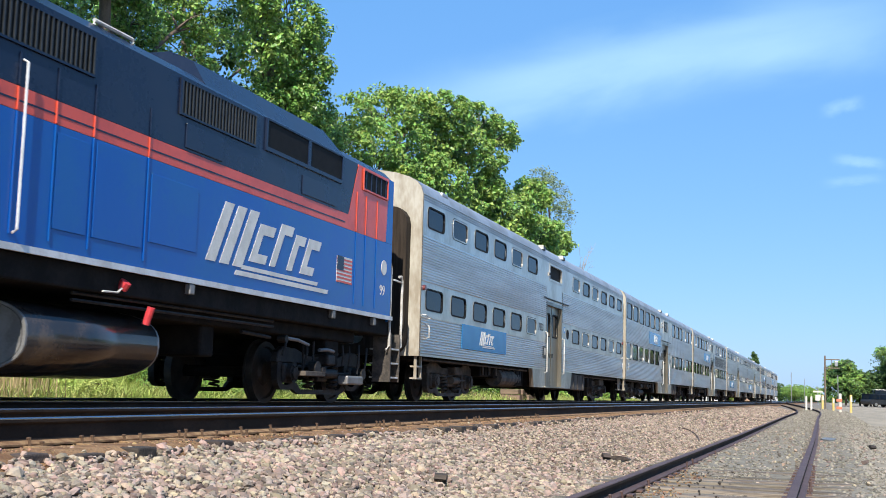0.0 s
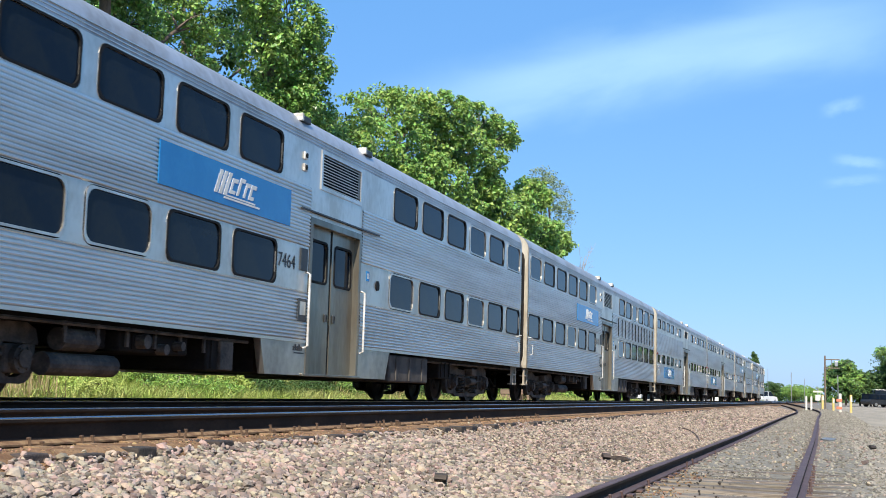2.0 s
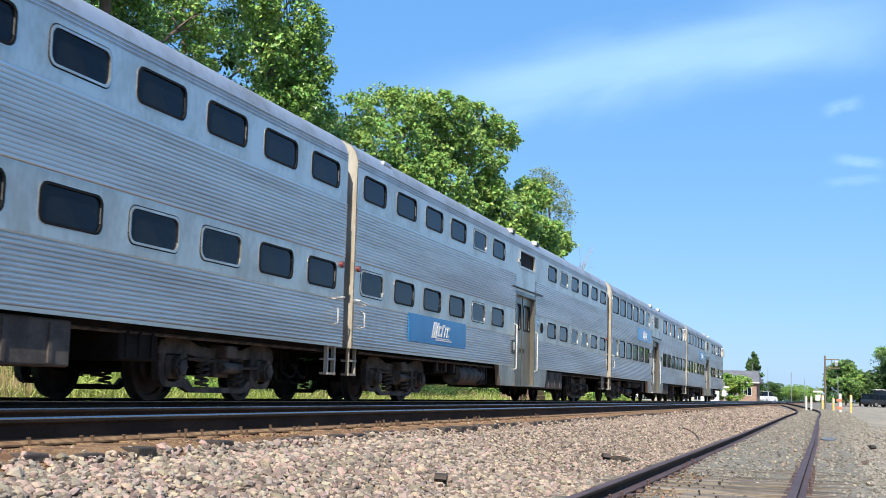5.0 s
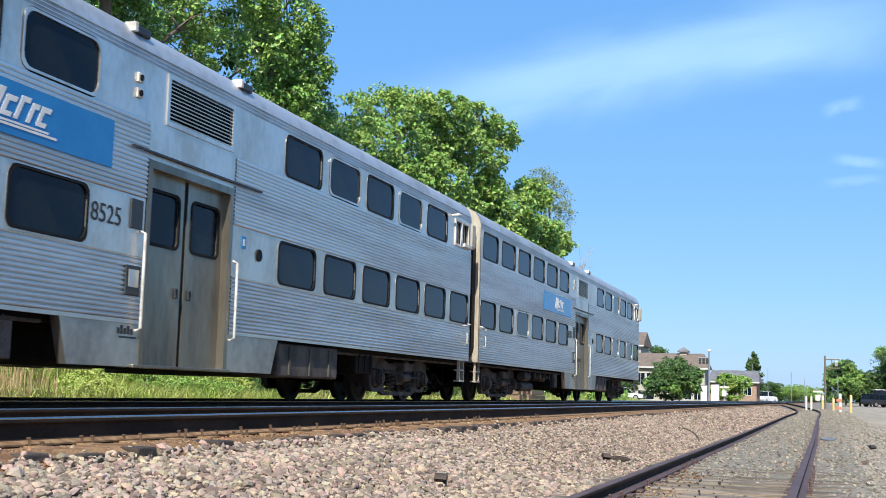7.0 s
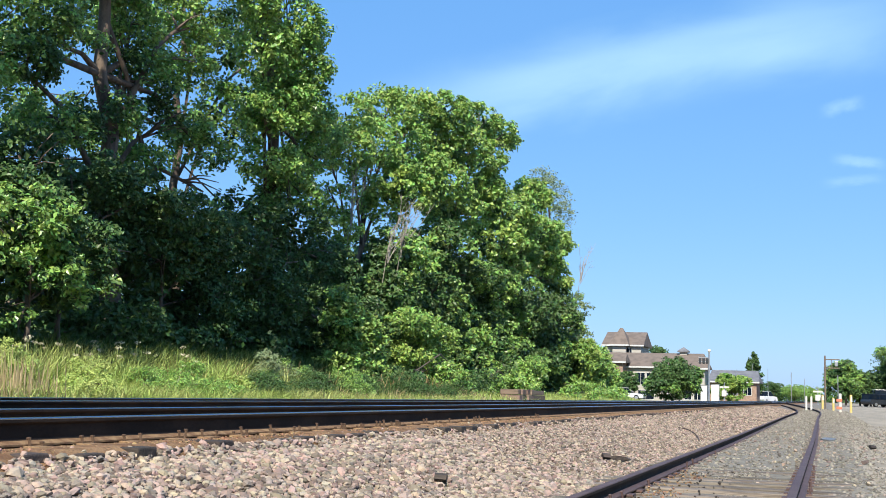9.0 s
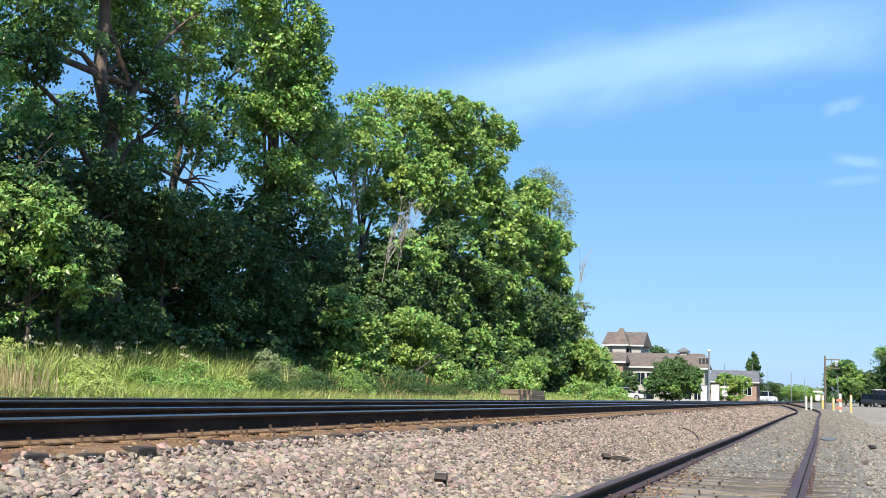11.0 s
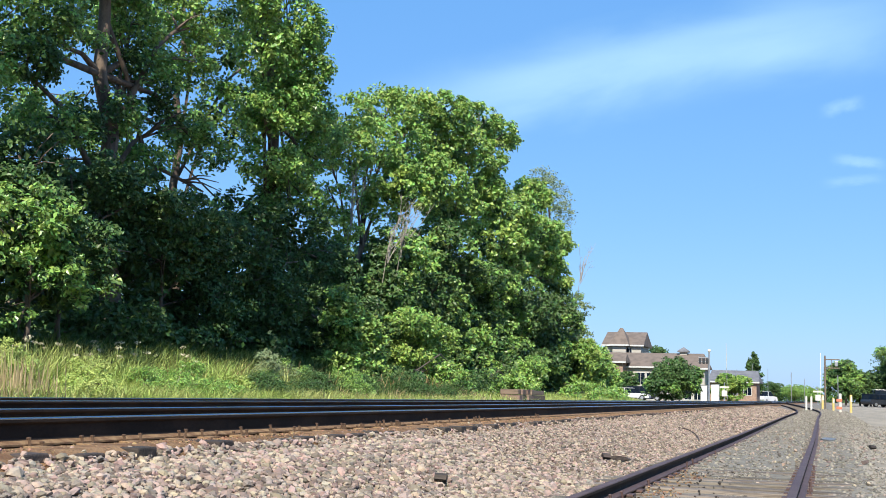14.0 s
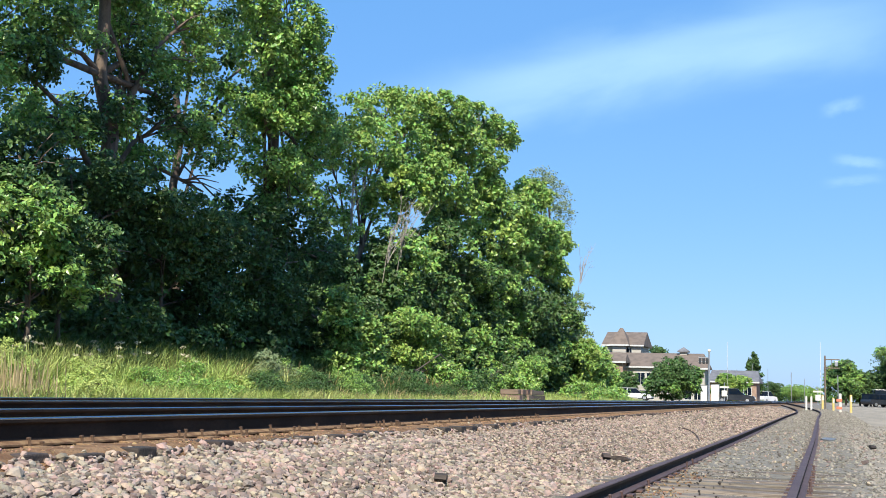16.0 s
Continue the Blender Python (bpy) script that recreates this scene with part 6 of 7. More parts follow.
GALV = plain("galvanised_steel", (0.45, 0.46, 0.47), 0.45, 0.8, second=(0.36, 0.36, 0.37), scale=4)
YELLOW = plain("yellow_bollard_paint", (0.58, 0.42, 0.13), 0.6, second=(0.52, 0.41, 0.20), scale=3)
POST_WHITE = plain("white_post_paint", (0.64, 0.615, 0.541), 0.6, second=(0.541, 0.508, 0.426), scale=3)
ORANGE = plain("safety_orange", (0.55, 0.17, 0.09), 0.6, second=(0.45, 0.15, 0.09), scale=3)
ASPHALT = plain("asphalt", (0.055, 0.054, 0.052), 0.9, second=(0.08, 0.078, 0.075), scale=1.0, bump=0.3)
TIMBER = plain("old_stacked_tie", (0.20, 0.14, 0.105), 0.9, second=(0.11, 0.08, 0.06), scale=5, stretch=(0.3, 3, 3), bump=0.4, per_object=0.3)


def cloud(name, label, centre, length, breadth, tilt, dense, seed):
    """A thin cirrus sheet far away, facing the tracks."""
    me = bpy.data.meshes.new(name)
    me.from_pydata([(-0.5, 0, -0.5), (0.5, 0, -0.5), (0.5, 0, 0.5), (-0.5, 0, 0.5)], [], [(0, 1, 2, 3)])
    m = bpy.data.materials.new("thin_cirrus")
    m.use_nodes = True
    n, l = m.node_tree.nodes, m.node_tree.links
    n.clear()
    co = n.new("ShaderNodeTexCoord")
    sep = n.new("ShaderNodeSeparateXYZ")
    l.new(co.outputs["Object"], sep.inputs[0])
    mp = n.new("ShaderNodeMapping")
    mp.inputs["Scale"].default_value = (3.2, 1, 1.6)
    mp.inputs["Location"].default_value = (seed, 0, seed)
    l.new(co.outputs["Object"], mp.inputs["Vector"])
    nz = n.new("ShaderNodeTexNoise")
    nz.inputs["Scale"].default_value, nz.inputs["Detail"].default_value, nz.inputs["Distortion"].default_value = 1.6, 5, 0.4
    l.new(mp.outputs[0], nz.inputs["Vector"])
    def op(kind, a, b=None):
        o = n.new("ShaderNodeMath")
        o.operation = kind
        for i, q in enumerate((a, b)):
            if q is None:
                continue
            if isinstance(q, (int, float)):
                o.inputs[i].default_value = q
            else:
                l.new(q, o.inputs[i])
        return o.outputs[0]
    def fall(v, width):
        r = n.new("ShaderNodeMapRange")
        r.interpolation_type = "SMOOTHERSTEP"
        r.inputs["From Min"].default_value, r.inputs["From Max"].default_value = 0.5, 0.5 - width
        l.new(op("ABSOLUTE", v), r.inputs["Value"])
        return r.outputs[0]
    bend = op("ADD", sep.outputs["Z"], op("MULTIPLY", op("SUBTRACT", nz.outputs["Fac"], 0.5), 0.35))
    body = op("MULTIPLY", fall(bend, 0.48), fall(sep.outputs["X"], 0.42))
    thick = n.new("ShaderNodeMapRange")
    thick.inputs["From Min"].default_value, thick.inputs["From Max"].default_value = 0.25, 0.75
    thick.inputs["To Min"].default_value, thick.inputs["To Max"].default_value = 0.55, 1.0
    l.new(nz.outputs["Fac"], thick.inputs["Value"])
    fac = op("MULTIPLY", op("MULTIPLY", body, thick.outputs[0]), dense)
    em = n.new("ShaderNodeEmission")
    em.inputs["Color"].default_value = (0.52, 0.83, 1.0, 1)
    em.inputs["Strength"].default_value = 0.70
    tr = n.new("ShaderNodeBsdfTransparent")
    mix = n.new("ShaderNodeMixShader")
    l.new(fac, mix.inputs[0])
    l.new(tr.outputs[0], mix.inputs[1])
    l.new(em.outputs[0], mix.inputs[2])
    out = n.new("ShaderNodeOutputMaterial")
    l.new(mix.outputs[0], out.inputs["Surface"])
    me.materials.append(m)
    ob = tagged(new(name, me), label, "cloud", kind="structure")
    ob.matrix_basis = Matrix.Translation(centre) @ Euler((0, radians(tilt), 0)).to_matrix().to_4x4() @ Matrix.Diagonal((length, 1, breadth, 1))
    ob.visible_shadow = False
    return ob


def build_clouds():
    cloud("backdrop_cirrus", "long thin white cirrus streak in the sky", (-360, 2400, 680), 1560, 265, -8.2, 0.80, 1.3)
    cloud("backdrop_cirrus", "small faint cirrus wisp", (33, 2400, 577), 110, 42, -14, 0.40, 4.1)
    cloud("backdrop_cirrus", "small faint cirrus wisp", (63, 2400, 465), 130, 36, 8, 0.50, 7.7)
    cloud("backdrop_cirrus", "small faint cirrus wisp", (52, 2400, 428), 150, 30, -3, 0.32, 9.2)


def gable_roof(bm, x0, x1, y0, y1, z0, z1, over=0.4, hip=0.0):
    """Ridge along x, with hipped ends when hip > 0, and a thickness of 0.2."""
    x0, x1, y0, y1 = x0 - over, x1 + over, y0 - over, y1 + over
    ym = (y0 + y1) / 2
    base = [(x0, y0, z0), (x1, y0, z0), (x1, y1, z0), (x0, y1, z0)]
    r0, r1 = (x0 + hip, ym, z1), (x1 - hip, ym, z1)
    v = [bm.verts.new(p) for p in base + [r0, r1]]
    w = [bm.verts.new((p[0], p[1], p[2] - 0.2)) for p in base]
    for f in ((0, 1, 5, 4), (2, 3, 4, 5), (1, 2, 5), (3, 0, 4)):
        bm.faces.new([v[i] for i in f])
    bm.faces.new(w[::-1])
    for i in range(4):
        bm.faces.new((v[i], w[i], w[(i + 1) % 4], v[(i + 1) % 4]))
    return bm


def house(label, blocks, roof_mat):
    h = thing("house", label, "house", group="houses beyond the crossing")
    for x0, x1, y0, y1, z0, z1, ridge, hip, wall, windows in blocks:
        w = part("wall", boxed(x0, x1, y0, y1, z0, z1), wall, h)
        part("roof", gable_roof(bmesh.new(), x0, x1, y0, y1, z1 + 0.2, ridge, 0.5, hip), roof_mat, h, "shingled pitched roof")
        part("fascia", boxed(x0 - 0.5, x1 + 0.5, y0 - 0.54, y0 - 0.50, z1 - 0.05, z1 + 0.18), TRIM_WHITE, h)
        for wx, wz, ww, wh in windows:
            win = part("window", boxed(wx - 0.08, wx + ww + 0.08, y0 - 0.05, y0, wz - 0.08, wz + wh + 0.08), TRIM_WHITE, h)
            part("pane", boxed(wx, wx + ww / 2 - 0.03, y0 - 0.07, y0 - 0.05, wz, wz + wh), GLASS_DARK, win)
            part("pane", boxed(wx + ww / 2 + 0.03, wx + ww, y0 - 0.07, y0 - 0.05, wz, wz + wh), GLASS_DARK, win)
    return h


def build_houses():
    house("cream house with brown hipped roofs beyond the crossing", [
        (-31.9, -26.5, 178, 186, -0.3, 7.7, 10.0, 0.15, SIDING_CREAM, [(-28.6, 6.4, 0.7, 1.0)]),
        (-30.6, -28.6, 176.9, 181, 4.0, 7.7, 10.45, 1.3, SIDING_CREAM, []),
        (-31.5, -16.6, 171, 178, -0.3, 4.35, 6.6, 0.8, SIDING_CREAM, [(-26.0, 2.0, 1.1, 1.6), (-24.6, 2.0, 1.1, 1.6), (-29.5, 2.2, 1.1, 1.5), (-22.5, 2.0, 1.1, 1.6), (-19.0, 2.6, 1.0, 1.4), (-25.8, -0.1, 2.2, 1.2)]),
        (-21.5, -16.2, 168, 172, -0.3, 4.2, 5.9, 0.3, SIDING_CREAM, [(-18.9, 2.4, 0.9, 1.5), (-17.6, 2.4, 0.9, 1.5), (-18.9, 0.0, 0.9, 1.5), (-17.6, 0.0, 0.9, 1.5)]),
        (-31.0, -27.5, 167.5, 171, -0.3, 4.9, 6.3, 0.2, BRICK_TAN, [(-30.2, 2.5, 1.2, 1.5)])], SHINGLE)
    house("low house with grey roof behind the crossing", [
        (-18.5, -11.0, 200, 210, -0.3, 2.9, 5.0, 0.5, BRICK_TAN, [(-17.5, 0.9, 1.2, 1.2), (-15.2, 0.9, 1.2, 1.2), (-13.0, 0.9, 1.2, 1.2)])], SHINGLE_GREY)
    house("small white house far along the line", [
        (-21.0, -17.5, 330, 340, -0.3, 3.2, 5.0, 0.5, TRIM_WHITE, [(-20.3, 1.0, 0.9, 1.2), (-19.0, 1.0, 0.9, 1.2)])], SHINGLE_GREY)
    cup = thing("cupola", "small dark roof cupola on the house", "cupola", pose(-19.8, 174.5, 6.35))
    part("box", boxed(-0.5, 0.5, -0.5, 0.5, 0, 0.5), SIDING_CREAM, cup)
    part("cap", gable_roof(bmesh.new(), -0.6, 0.6, -0.6, 0.6, 0.6, 1.15, 0.2, 0.75), SHINGLE_GREY, cup)


def far_tree(label, x, y, w, h, mat, seed, cone=False, second=None):
    z = height(x, y)
    if cone:
        lobes = [(x, y, z + h * (0.25 + 0.17 * k), w * (0.56 - 0.09 * k), w * (0.56 - 0.09 * k), h * 0.18) for k in range(5)]
    else:
        rng = random.Random(seed)
        lobes = [(x + rng.uniform(-0.28, 0.28) * w, y + rng.uniform(-0.25, 0.25) * w, z + h * rng.uniform(0.35, 0.78), w * rng.uniform(0.22, 0.34), w * rng.uniform(0.22, 0.34), h * rng.uniform(0.18, 0.26)) for _ in range(7)]
        lobes.append((x, y, z + h * 0.35, w * 0.46, w * 0.4, h * 0.26))
    tree(label, (x, y, z), (x, y, z + h * 0.8), 0.14, lobes, mat, seed, w * 0.085, 26, 0.24, w * 0.07, "tree", "trees beyond the crossing", second, share=0.55)


def build_far_trees():
    far_tree("round dense green tree before the house", -15.6, 127, 6.4, 5.0, LEAF, 61, second=LEAF_DARK_SHADED)
    far_tree("small dark tree before the house", -26.0, 158, 4.2, 4.0, LEAF_DARK_SHADED, 62)
    far_tree("yellow-green street tree by the crossing", -13.4, 176, 5.0, 3.9, LEAF_YELLOW, 63, second=LEAF)
    far_tree("conical dark tree behind a roof", -15.1, 262, 5.0, 9.4, LEAF_DARK_SHADED, 64, True)
    far_tree("green tree beside the wooden pole", 2.5, 184, 6.4, 7.2, LEAF, 65, second=LEAF_DARK_SHADED)
    far_tree("low green tree beside the wooden pole", 4.6, 188, 6.0, 5.4, LEAF, 66, second=LEAF_DARK_SHADED)
    far_tree("large green tree over the parked cars", 11.2, 186, 8.5, 9.4, LEAF, 67, second=LEAF_DARK_SHADED)
    far_tree("dark green tree over the parked cars", 8.2, 194, 5.6, 5.6, LEAF_DARK_SHADED, 68)
    far_tree("far green tree beside the line", -10.6, 420, 9.0, 7.4, LEAF, 69)
    far_tree("far green tree beside the line", -17.5, 430, 7.0, 6.6, LEAF_DARK_SHADED, 70)
    far_tree("far green tree beside the line", -5.6, 440, 8.0, 6.4, LEAF, 71)
    far_tree("dark tree behind the cream house", -27.5, 212, 7.0, 9.4, LEAF_DARK_SHADED, 72)
    far_tree("green tree behind the cream house", -40.0, 205, 9.0, 9.0, LEAF, 73)
    # trees over the way, which the coach windows mirror
    for k in range(9):
        x, y = 31.0 + 4.0 * math.sin(k * 1.7), 16.0 + 21.0 * k
        rng = random.Random(500 + k)
        h = rng.uniform(6.5, 9.5)
        lobes = [(x + rng.uniform(-3, 3), y + rng.uniform(-7, 7), -0.7 + h * rng.uniform(0.25, 0.8), rng.uniform(2.5, 4), rng.uniform(3, 5), h * 0.2) for _ in range(9)]
        tree("leafy tree across the gravel yard", (x, y, -0.7), (x, y, h * 0.75), 0.25, lobes, LEAF, 500 + k, 1.5, 11, 0.88, 1.1, "tree", "trees across the yard", LEAF_DARK_SHADED)
    c = twig_centres([(-70 + 11.5 * k, 560 + 12 * math.sin(k * 2.1), 1.2 + 1.1 * math.sin(k * 1.3), 8, 6, 3.6 + 1.2 * math.sin(k * 3.1)) for k in range(15)], 1.9, 91)
    tagged(leaves("far_woods", LEAF_DARK_SHADED, None, c, [1.3] * len(c), 9, 1.1, 92), "dark green line of trees on the horizon", "woods", kind="stuff")
    far_tree("small tree far along the road", -24.5, 330, 5.0, 5.0, LEAF, 74)


def vehicle(name, label, paint, length, tall, m, group="vehicles", box_body=False):
    v = thing(name, label, "car", m, group)
    l, w = length, 0.92
    waist = tall * 0.58
    roof = [(-l * 0.46, 0.30), (-l * 0.5, 0.62), (-l * 0.485, waist), (l * 0.24, waist), (l * 0.46, waist * 0.86), (l * 0.5, 0.55), (l * 0.49, 0.28)]
    bm = prism(bmesh.new(), roof, -w, w)
    bmesh.ops.bevel(bm, geom=list(bm.edges), offset=0.05, segments=2, affect="EDGES")
    part("body", bm, paint, v)
    tail = -l * (0.47 if box_body else 0.40)
    cab = prism(bmesh.new(), [(-l * 0.48, waist - 0.03), (tail, tall - 0.04), (l * 0.06, tall - 0.04), (l * 0.25, waist - 0.03)], -w * 0.86, w * 0.86)
    bmesh.ops.bevel(cab, geom=list(cab.edges), offset=0.05, segments=2, affect="EDGES")
    part("cabin_glass", cab, GLASS_DARK, v, "dark tinted windows")
    part("roof", boxed(-w * 0.82, w * 0.82, tail - 0.02, l * 0.07, tall - 0.06, tall, bevel=0.025), paint, v)
    for y in (-l * 0.31, l * 0.31):
        for s in (1, -1):
            bm = bmesh.new()
            tube(bm, [(s * 0.70, y, 0.33), (s * 0.94, y, 0.33)], 0.33, 18)
            wh = part("wheel", bm, TYRE, v)
            bm = bmesh.new()
            tube(bm, [(s * 0.94, y, 0.33), (s * 0.955, y, 0.33)], 0.2, 14)
            part("rim", bm, GALV, wh)
    for s in (1, -1):
        part("pillar", boxed(s * (w * 0.86 - 0.01), s * (w * 0.86 + 0.015), -l * 0.16, -l * 0.14, waist - 0.02, tall - 0.05), paint, v)
        part("headlight", boxed(s * 0.55, s * 0.85, l * 0.485, l * 0.505, 0.60, 0.74, bevel=0.02), GALV, v)
    return v


def build_vehicles():
    white = vehicle("car", "white car waiting on the crossing road", CAR_WHITE, 4.6, 1.5, pose(-22.9, 146.2, -0.27, 0, 0, -90))
    dark = vehicle("car", "dark blue sport utility car crossing the tracks", CAR_DARK, 4.8, 1.75, pose(-40, 148.8, -0.22, 0, 0, -90), box_body=True)
    vehicle("car", "dark parked sport utility car", CAR_DARK, 4.6, 1.62, pose(6.2, 160, height(6.2, 160), 0, 0, -48), box_body=True)
    vehicle("car", "dark parked pickup on the gravel yard", CAR_DARK, 5.0, 1.7, pose(9.6, 158, height(9.6, 158), 0, 0, -62), box_body=True)
    vehicle("van", "white van parked behind dark cars", CAR_WHITE, 4.9, 2.3, pose(6.6, 173.0, height(6.6, 173.0), 0, 0, 6), box_body=True)
    vehicle("car", "white car far along the road", CAR_WHITE, 4.5, 1.6, pose(-15.2, 232, -0.3, 0, 0, -80))
    vehicle("car", "dark car far along the road", CAR_DARK, 4.5, 1.6, pose(-19.5, 236, -0.3, 0, 0, -80))
    vehicle("van", "white van far along the road", CAR_WHITE, 5.2, 2.3, pose(-12.2, 262, -0.3, 0, 0, -30), box_body=True)
    return white, dark


def post(name, label, category, x, y, h, r, mat, z=None, group=""):
    z = height(x, y) if z is None else z
    p = thing(name, label, category, pose(x, y, z), group)
    bm = bmesh.new()
    tube(bm, [(0, 0, -0.2), (0, 0, h - r * 0.5), (0, 0, h)], r, 14)
    for v in bm.verts:
        if v.co.z > h - 1e-4:
            v.co.x *= 0.6
            v.co.y *= 0.6
    part("shaft", bm, mat, p)
    return p


def build_crossing():
    road = boxed(-160, 60, 143.2, 152.5, -0.4, -0.245)
    tagged(part("road", road, ASPHALT), "grey asphalt road over the level crossing", "road", kind="structure")
    for x, y in ((-1.64, 100), (-1.25, 100)):
        post("marker_post", "white plastic marker post beside the siding", "post", x, y, 1.12, 0.085, POST_WHITE, group="marker posts")
    for x, y, h in ((-0.42, 108, 1.25), (0.46, 108, 1.1), (1.75, 100, 1.43)):
        b = post("bollard", "yellow steel bollard at the edge of the yard", "bollard", x, y, h, 0.10, YELLOW, group="bollards")
        # Pale patch on the sun-facing quarter only, painting the light on the bollard
        part("sleeve", boxed(-0.02, 0.105, -0.105, 0.0, h * 0.62, h * 0.9), POST_WHITE, b)
    b = post("barricade", "orange and white barricade post", "barricade", 0.95, 100, 1.5, 0.11, POST_WHITE)
    for z in (0.25, 0.85):
        part("stripe", boxed(-0.30, 0.14, -0.14, 0.14, z, z + 0.22, bevel=0.02), ORANGE, b)
    p = post("sign_pole", "thin steel sign pole", "pole", 0.82, 104, 3.0, 0.035, GALV)
    # wooden utility pole with cross arms
    p = post("utility_pole", "wooden utility pole with two cross arms", "pole", -0.2, 112, 4.75, 0.075, POLE_WOOD)
    for z in (3.6, 4.35):
        part("cross_arm", boxed(-0.1, 1.25, -0.06, 0.06, z, z + 0.09), POLE_WOOD, p)
    part("transformer", boxed(0.82, 1.10, -0.14, 0.14, 3.80, 4.28, bevel=0.06), GALV, p)
    part("brace", boxed(0.55, 0.62, -0.05, 0.05, 3.6, 4.4), POLE_WOOD, p)
    # signal mast with lights and cantilever
    s = post("signal_mast", "grey crossing signal mast with lamp heads", "signal", -13.45, 145, 6.1, 0.10, GALV)
    part("arm", boxed(-1.25, 0.1, -0.05, 0.05, 4.85, 4.95), GALV, s)
    part("arm", boxed(-1.25, 0.1, -0.05, 0.05, 5.35, 5.43), GALV, s)
    for k in range(3):
        part("lamp_head", boxed(-1.2 + 0.42 * k, -0.92 + 0.42 * k, -0.2, 0.1, 4.62, 5.3, bevel=0.04), DARK_GREY, s)
    bm = bmesh.new()
    bmesh.ops.create_icosphere(bm, subdivisions=2, radius=0.2, matrix=Matrix.Translation((0, 0, 6.2)))
    part("globe", bm, POST_WHITE, s)
    for x0, x1, y, h in ((-14.5, -13.75, 146, 2.0), (-13.3, -12.4, 146.5, 2.15)):
        c = thing("equipment_cabinet", "white metal railway equipment cabinet", "cabinet", pose((x0 + x1) / 2, y, -0.25), "cabinets")
        w = (x1 - x0) / 2
        part("body", boxed(-w, w, -0.5, 0.5, 0.0, h, bevel=0.02), POST_WHITE, c)
        part("lid", boxed(-w - 0.04, w + 0.04, -0.55, 0.55, h, h + 0.06), GALV, c)
        part("door", boxed(-w * 0.85, w * 0.85, -0.515, -0.5, 0.15, h - 0.12), CAR_WHITE, c)
    gates = []
    for x, y, arm, z in ((-11.67, 145, 6.1, -0.25), (-1.12, 151, 6.7, -0.45)):
        g = thing("crossing_gate", "white crossing gate mast with mechanism box", "crossing gate", pose(x, y, z), "crossing gates")
        bm = bmesh.new()
        tube(bm, [(0, 0, -0.1), (0, 0, 2.4)], 0.06, 10)
        part("mast", bm, GALV, g)
        part("mechanism", boxed(-0.30, 0.30, -0.25, 0.25, 0.75, 1.45, bevel=0.05), POST_WHITE, g)
        part("cross_board", boxed(-0.55, 0.55, -0.10, -0.07, 1.75, 1.95), POST_WHITE, g)
        a = new("arm")
        a.parent = g
        part("boom", boxed(0.31, 0.35, -0.05, 0.05, 0.0, arm, bevel=0.01), POST_WHITE, a)
        part("counterweight", boxed(0.28, 0.40, -0.12, 0.12, -0.7, -0.2, bevel=0.03), GALV, a)
        for k in range(4):
            part("band", boxed(0.306, 0.354, -0.054, 0.054, arm * 0.16 + k * arm * 0.10, arm * 0.16 + k * arm * 0.10 + 0.3), GALV, a)
        gates.append(a)
    for x, y, h in ((-14.0, 240, 7.5), (-11.5, 250, 6.8), (-8.0, 290, 7.0), (-17.0, 300, 9.0), (-9.8, 350, 8.5), (-4.2, 240, 4.8), (-13.2, 186, 5.0)):
        post("street_pole", "thin pale street pole in the distance", "pole", x, y, h, 0.045, GALV, group="street poles")
    return gates


def build_tie_stack():
    st = thing("tie_stack", "stack of old brown timber ties by the track", "timber stack", pose(-13.2, 53.6, -0.33))
    rng = random.Random(3)
    for row in range(3):
        for k in range(5):
            y = -2.6 + k * 0.52 + rng.uniform(-0.04, 0.04)
            part("tie", boxed(-0.6, 0.3 + rng.uniform(-0.08, 0.05), y, y + 0.46, row * 0.25, row * 0.25 + 0.235, bevel=0.015), TIMBER, st)
    part("tie", boxed(-0.2, 0.25, 0.1, 2.5, 0.0, 0.24, bevel=0.015), TIMBER, st)
    part("tie", boxed(-0.2, 0.27, 0.15, 2.45, 0.25, 0.48, bevel=0.015), TIMBER, st)
    part("tie", boxed(-0.2, 0.22, 0.05, 2.4, 0.50, 0.70, bevel=0.015), TIMBER, st)


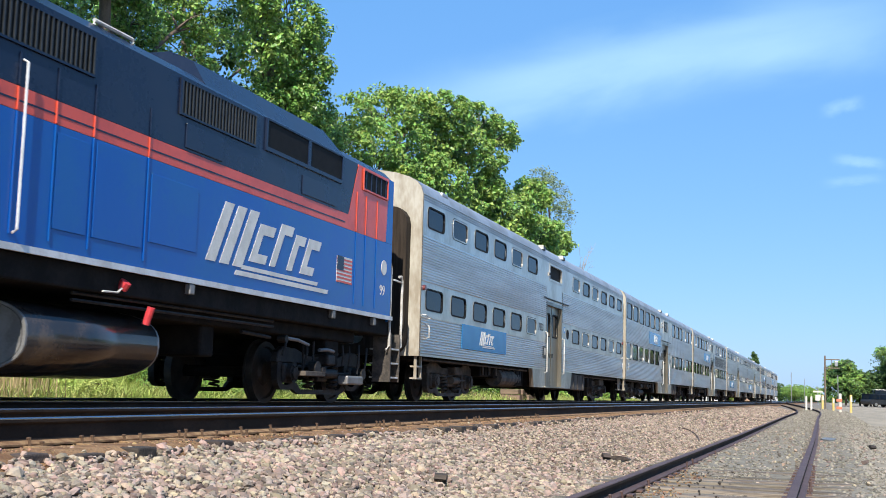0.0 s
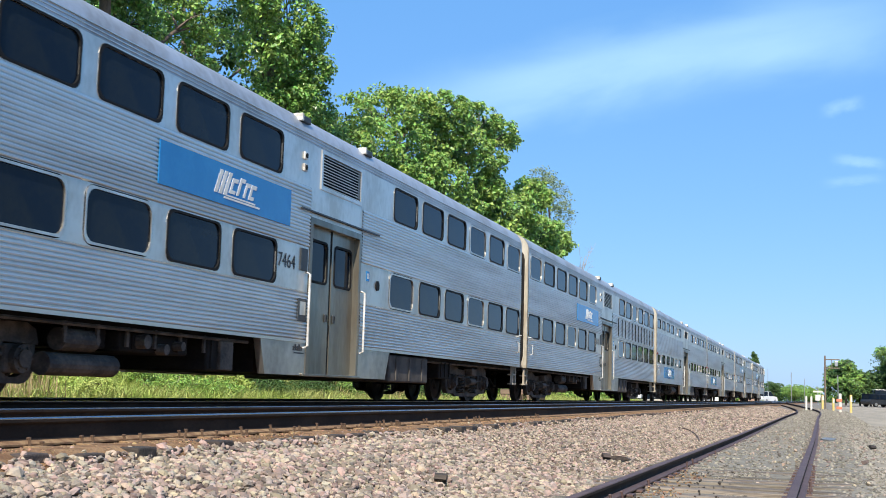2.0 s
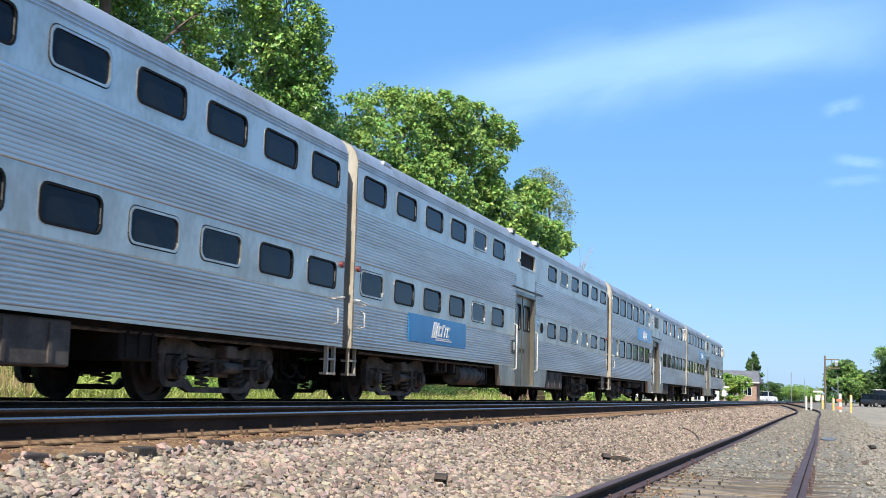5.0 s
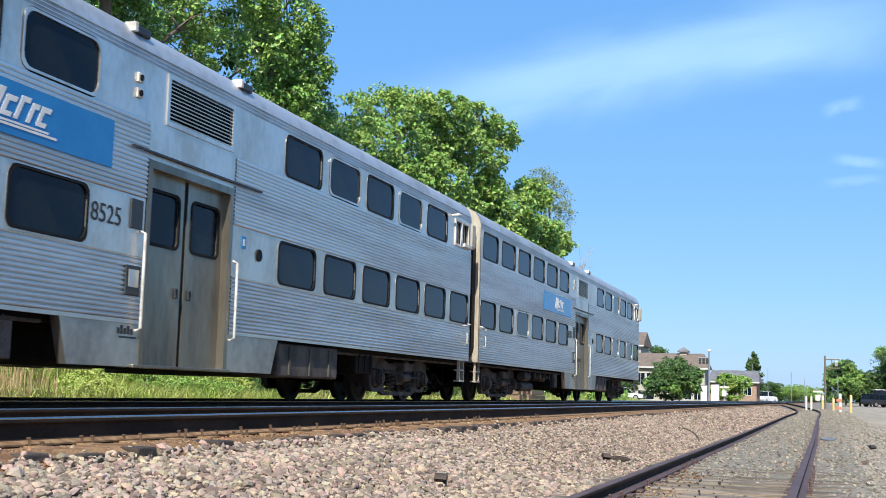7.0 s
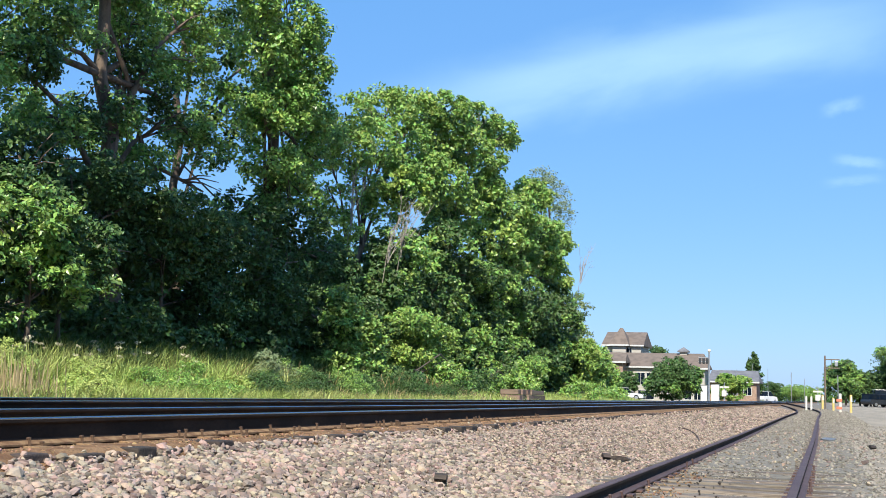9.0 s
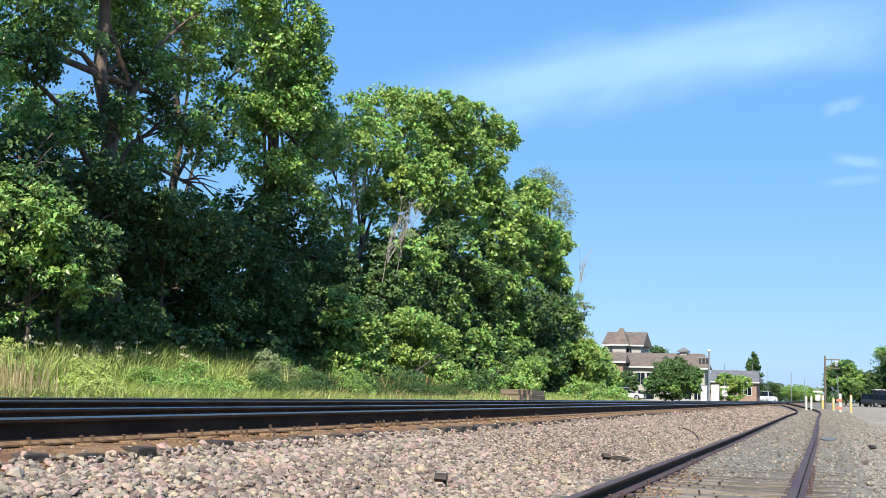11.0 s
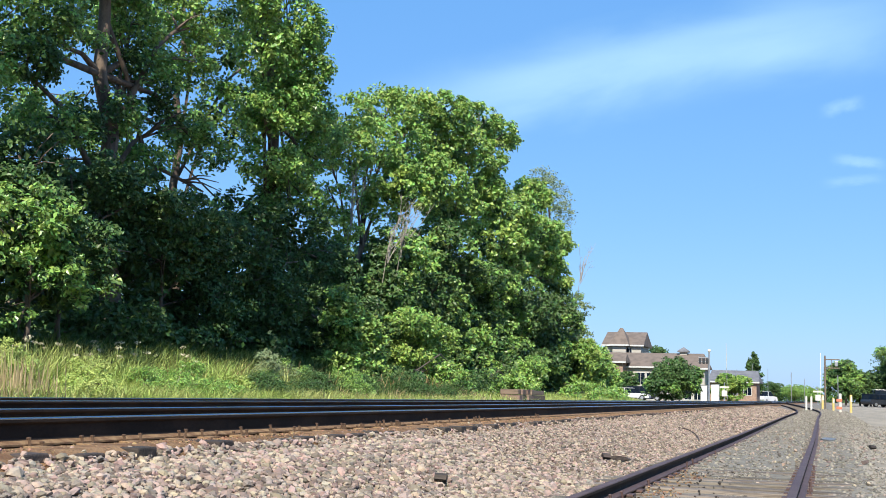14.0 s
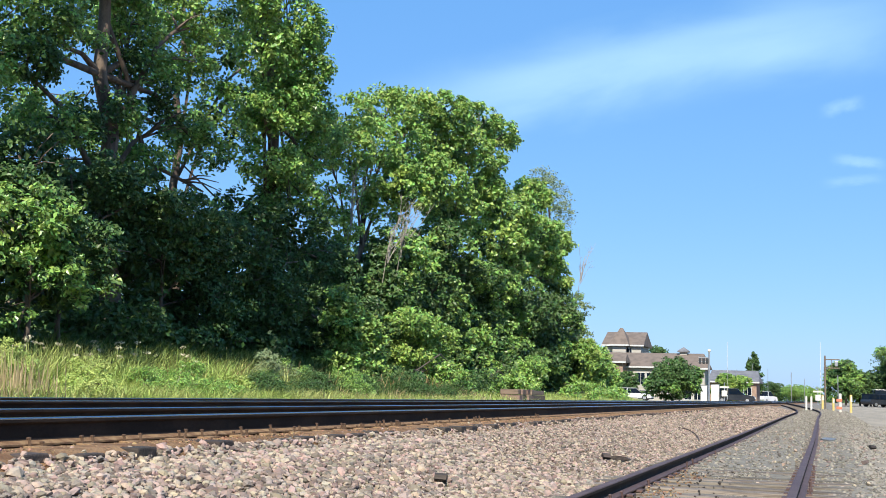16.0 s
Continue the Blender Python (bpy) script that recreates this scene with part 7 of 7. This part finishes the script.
def build_litter():
    """Scraps of wood and loose pieces on the ballast."""
    for x, y, l, turn, lift in ((-2.62, 15.7, 0.34, 80, 0.0), (-2.75, 15.5, 0.22, 20, 0.0), (0.80, 24.2, 0.30, 8, 0.0), (-3.0, 9.3, 0.10, 10, 0.02)):
        sc = thing("wood_scrap", "dark splintered wood scrap on the ballast", "wood scrap", pose(x, y, height(x, y) + 0.045 + lift, 0, 4, turn), "wood scraps")
        bm = prism(bmesh.new(), [(-l / 2, 0), (-l * 0.3, 0.035), (l * 0.1, 0.045), (l / 2, 0.015), (l * 0.3, -0.02), (-l * 0.2, -0.025)], -0.05, 0.05)
        part("splinter", bm, TIE, sc)
    lid = thing("metal_lid", "flat bluish grey steel lid in the gravel", "lid", pose(0.0, 29.0, height(0.0, 29.0)))
    bm = bmesh.new()
    tube(bm, [(0, 0, 0), (0, 0, 0.03)], 0.17, 20)
    bmesh.ops.scale(bm, vec=(1, 5, 1), verts=list(bm.verts))
    part("plate", bm, GALV_DULL, lid)
    bm = bmesh.new()
    tube(bm, [(x, y, height(x, y) + 0.045) for x, y in ((-3.22, 27.4), (-3.09, 27.7), (-2.94, 27.4), (-2.79, 26.8), (-2.62, 25.8), (-2.5, 24.8))], 0.012, 6)
    w = thing("bent_rod", "bent rusty rod lying on the ballast", "rod")
    part("bar", bm, RUST_RAIL, w)


build_clouds()
build_houses()
build_far_trees()
WHITE_CAR, DARK_CAR = build_vehicles()
GATE_ARMS = build_crossing()
build_tie_stack()
build_litter()


# ---------------------------------------------------------------- what moves
def motions():
    times = sorted({0.5 * i for i in range(33)} - {5.0, 6.0} | {4.2, 6.3})
    walk(LOCO, [(t, pose(TRACK_FAR, head_place(t) - 1.55, 0)) for t in times])
    for k, coach in enumerate(COACHES):
        walk(coach, [(t, pose(TRACK_FAR, head_place(t) + COACH * k + SLACK[k], 0)) for t in times])

    # crossing gates rise once the train is gone
    near = ((0.0, 82), (9.4, 82), (11.3, 48), (12.0, 43), (12.5, 32), (13.2, 25), (14.0, 15), (14.6, 5), (15.0, 0), (16.0, 0))
    far = ((0.0, 82), (11.8, 82), (12.5, 75), (13.0, 63), (13.8, 40), (14.3, 27), (15.0, 11), (15.5, 0), (16.0, 0))
    for arm, side, turns in ((GATE_ARMS[0], 1, near), (GATE_ARMS[1], -1, far)):
        walk(arm, [(t, pose(0, 0, 1.1, side * a, 0, 0)) for t, a in turns])
    # traffic on the crossing road
    walk(WHITE_CAR, [(t, pose(x, 146.2, -0.245, 0, 0, -90)) for t, x in ((0, -24.0), (9.0, -23.6), (12.5, -23.3), (14.0, -22.9), (15.0, -22.75), (16.0, -22.6))])
    walk(DARK_CAR, [(t, pose(x, 148.8, -0.245, 0, 0, -90)) for t, x in ((0, -46.0), (9.0, -46.0), (12.0, -36.0), (14.0, -21.5), (15.0, -14.6), (15.5, -12.4), (16.0, -10.7))])


motions()
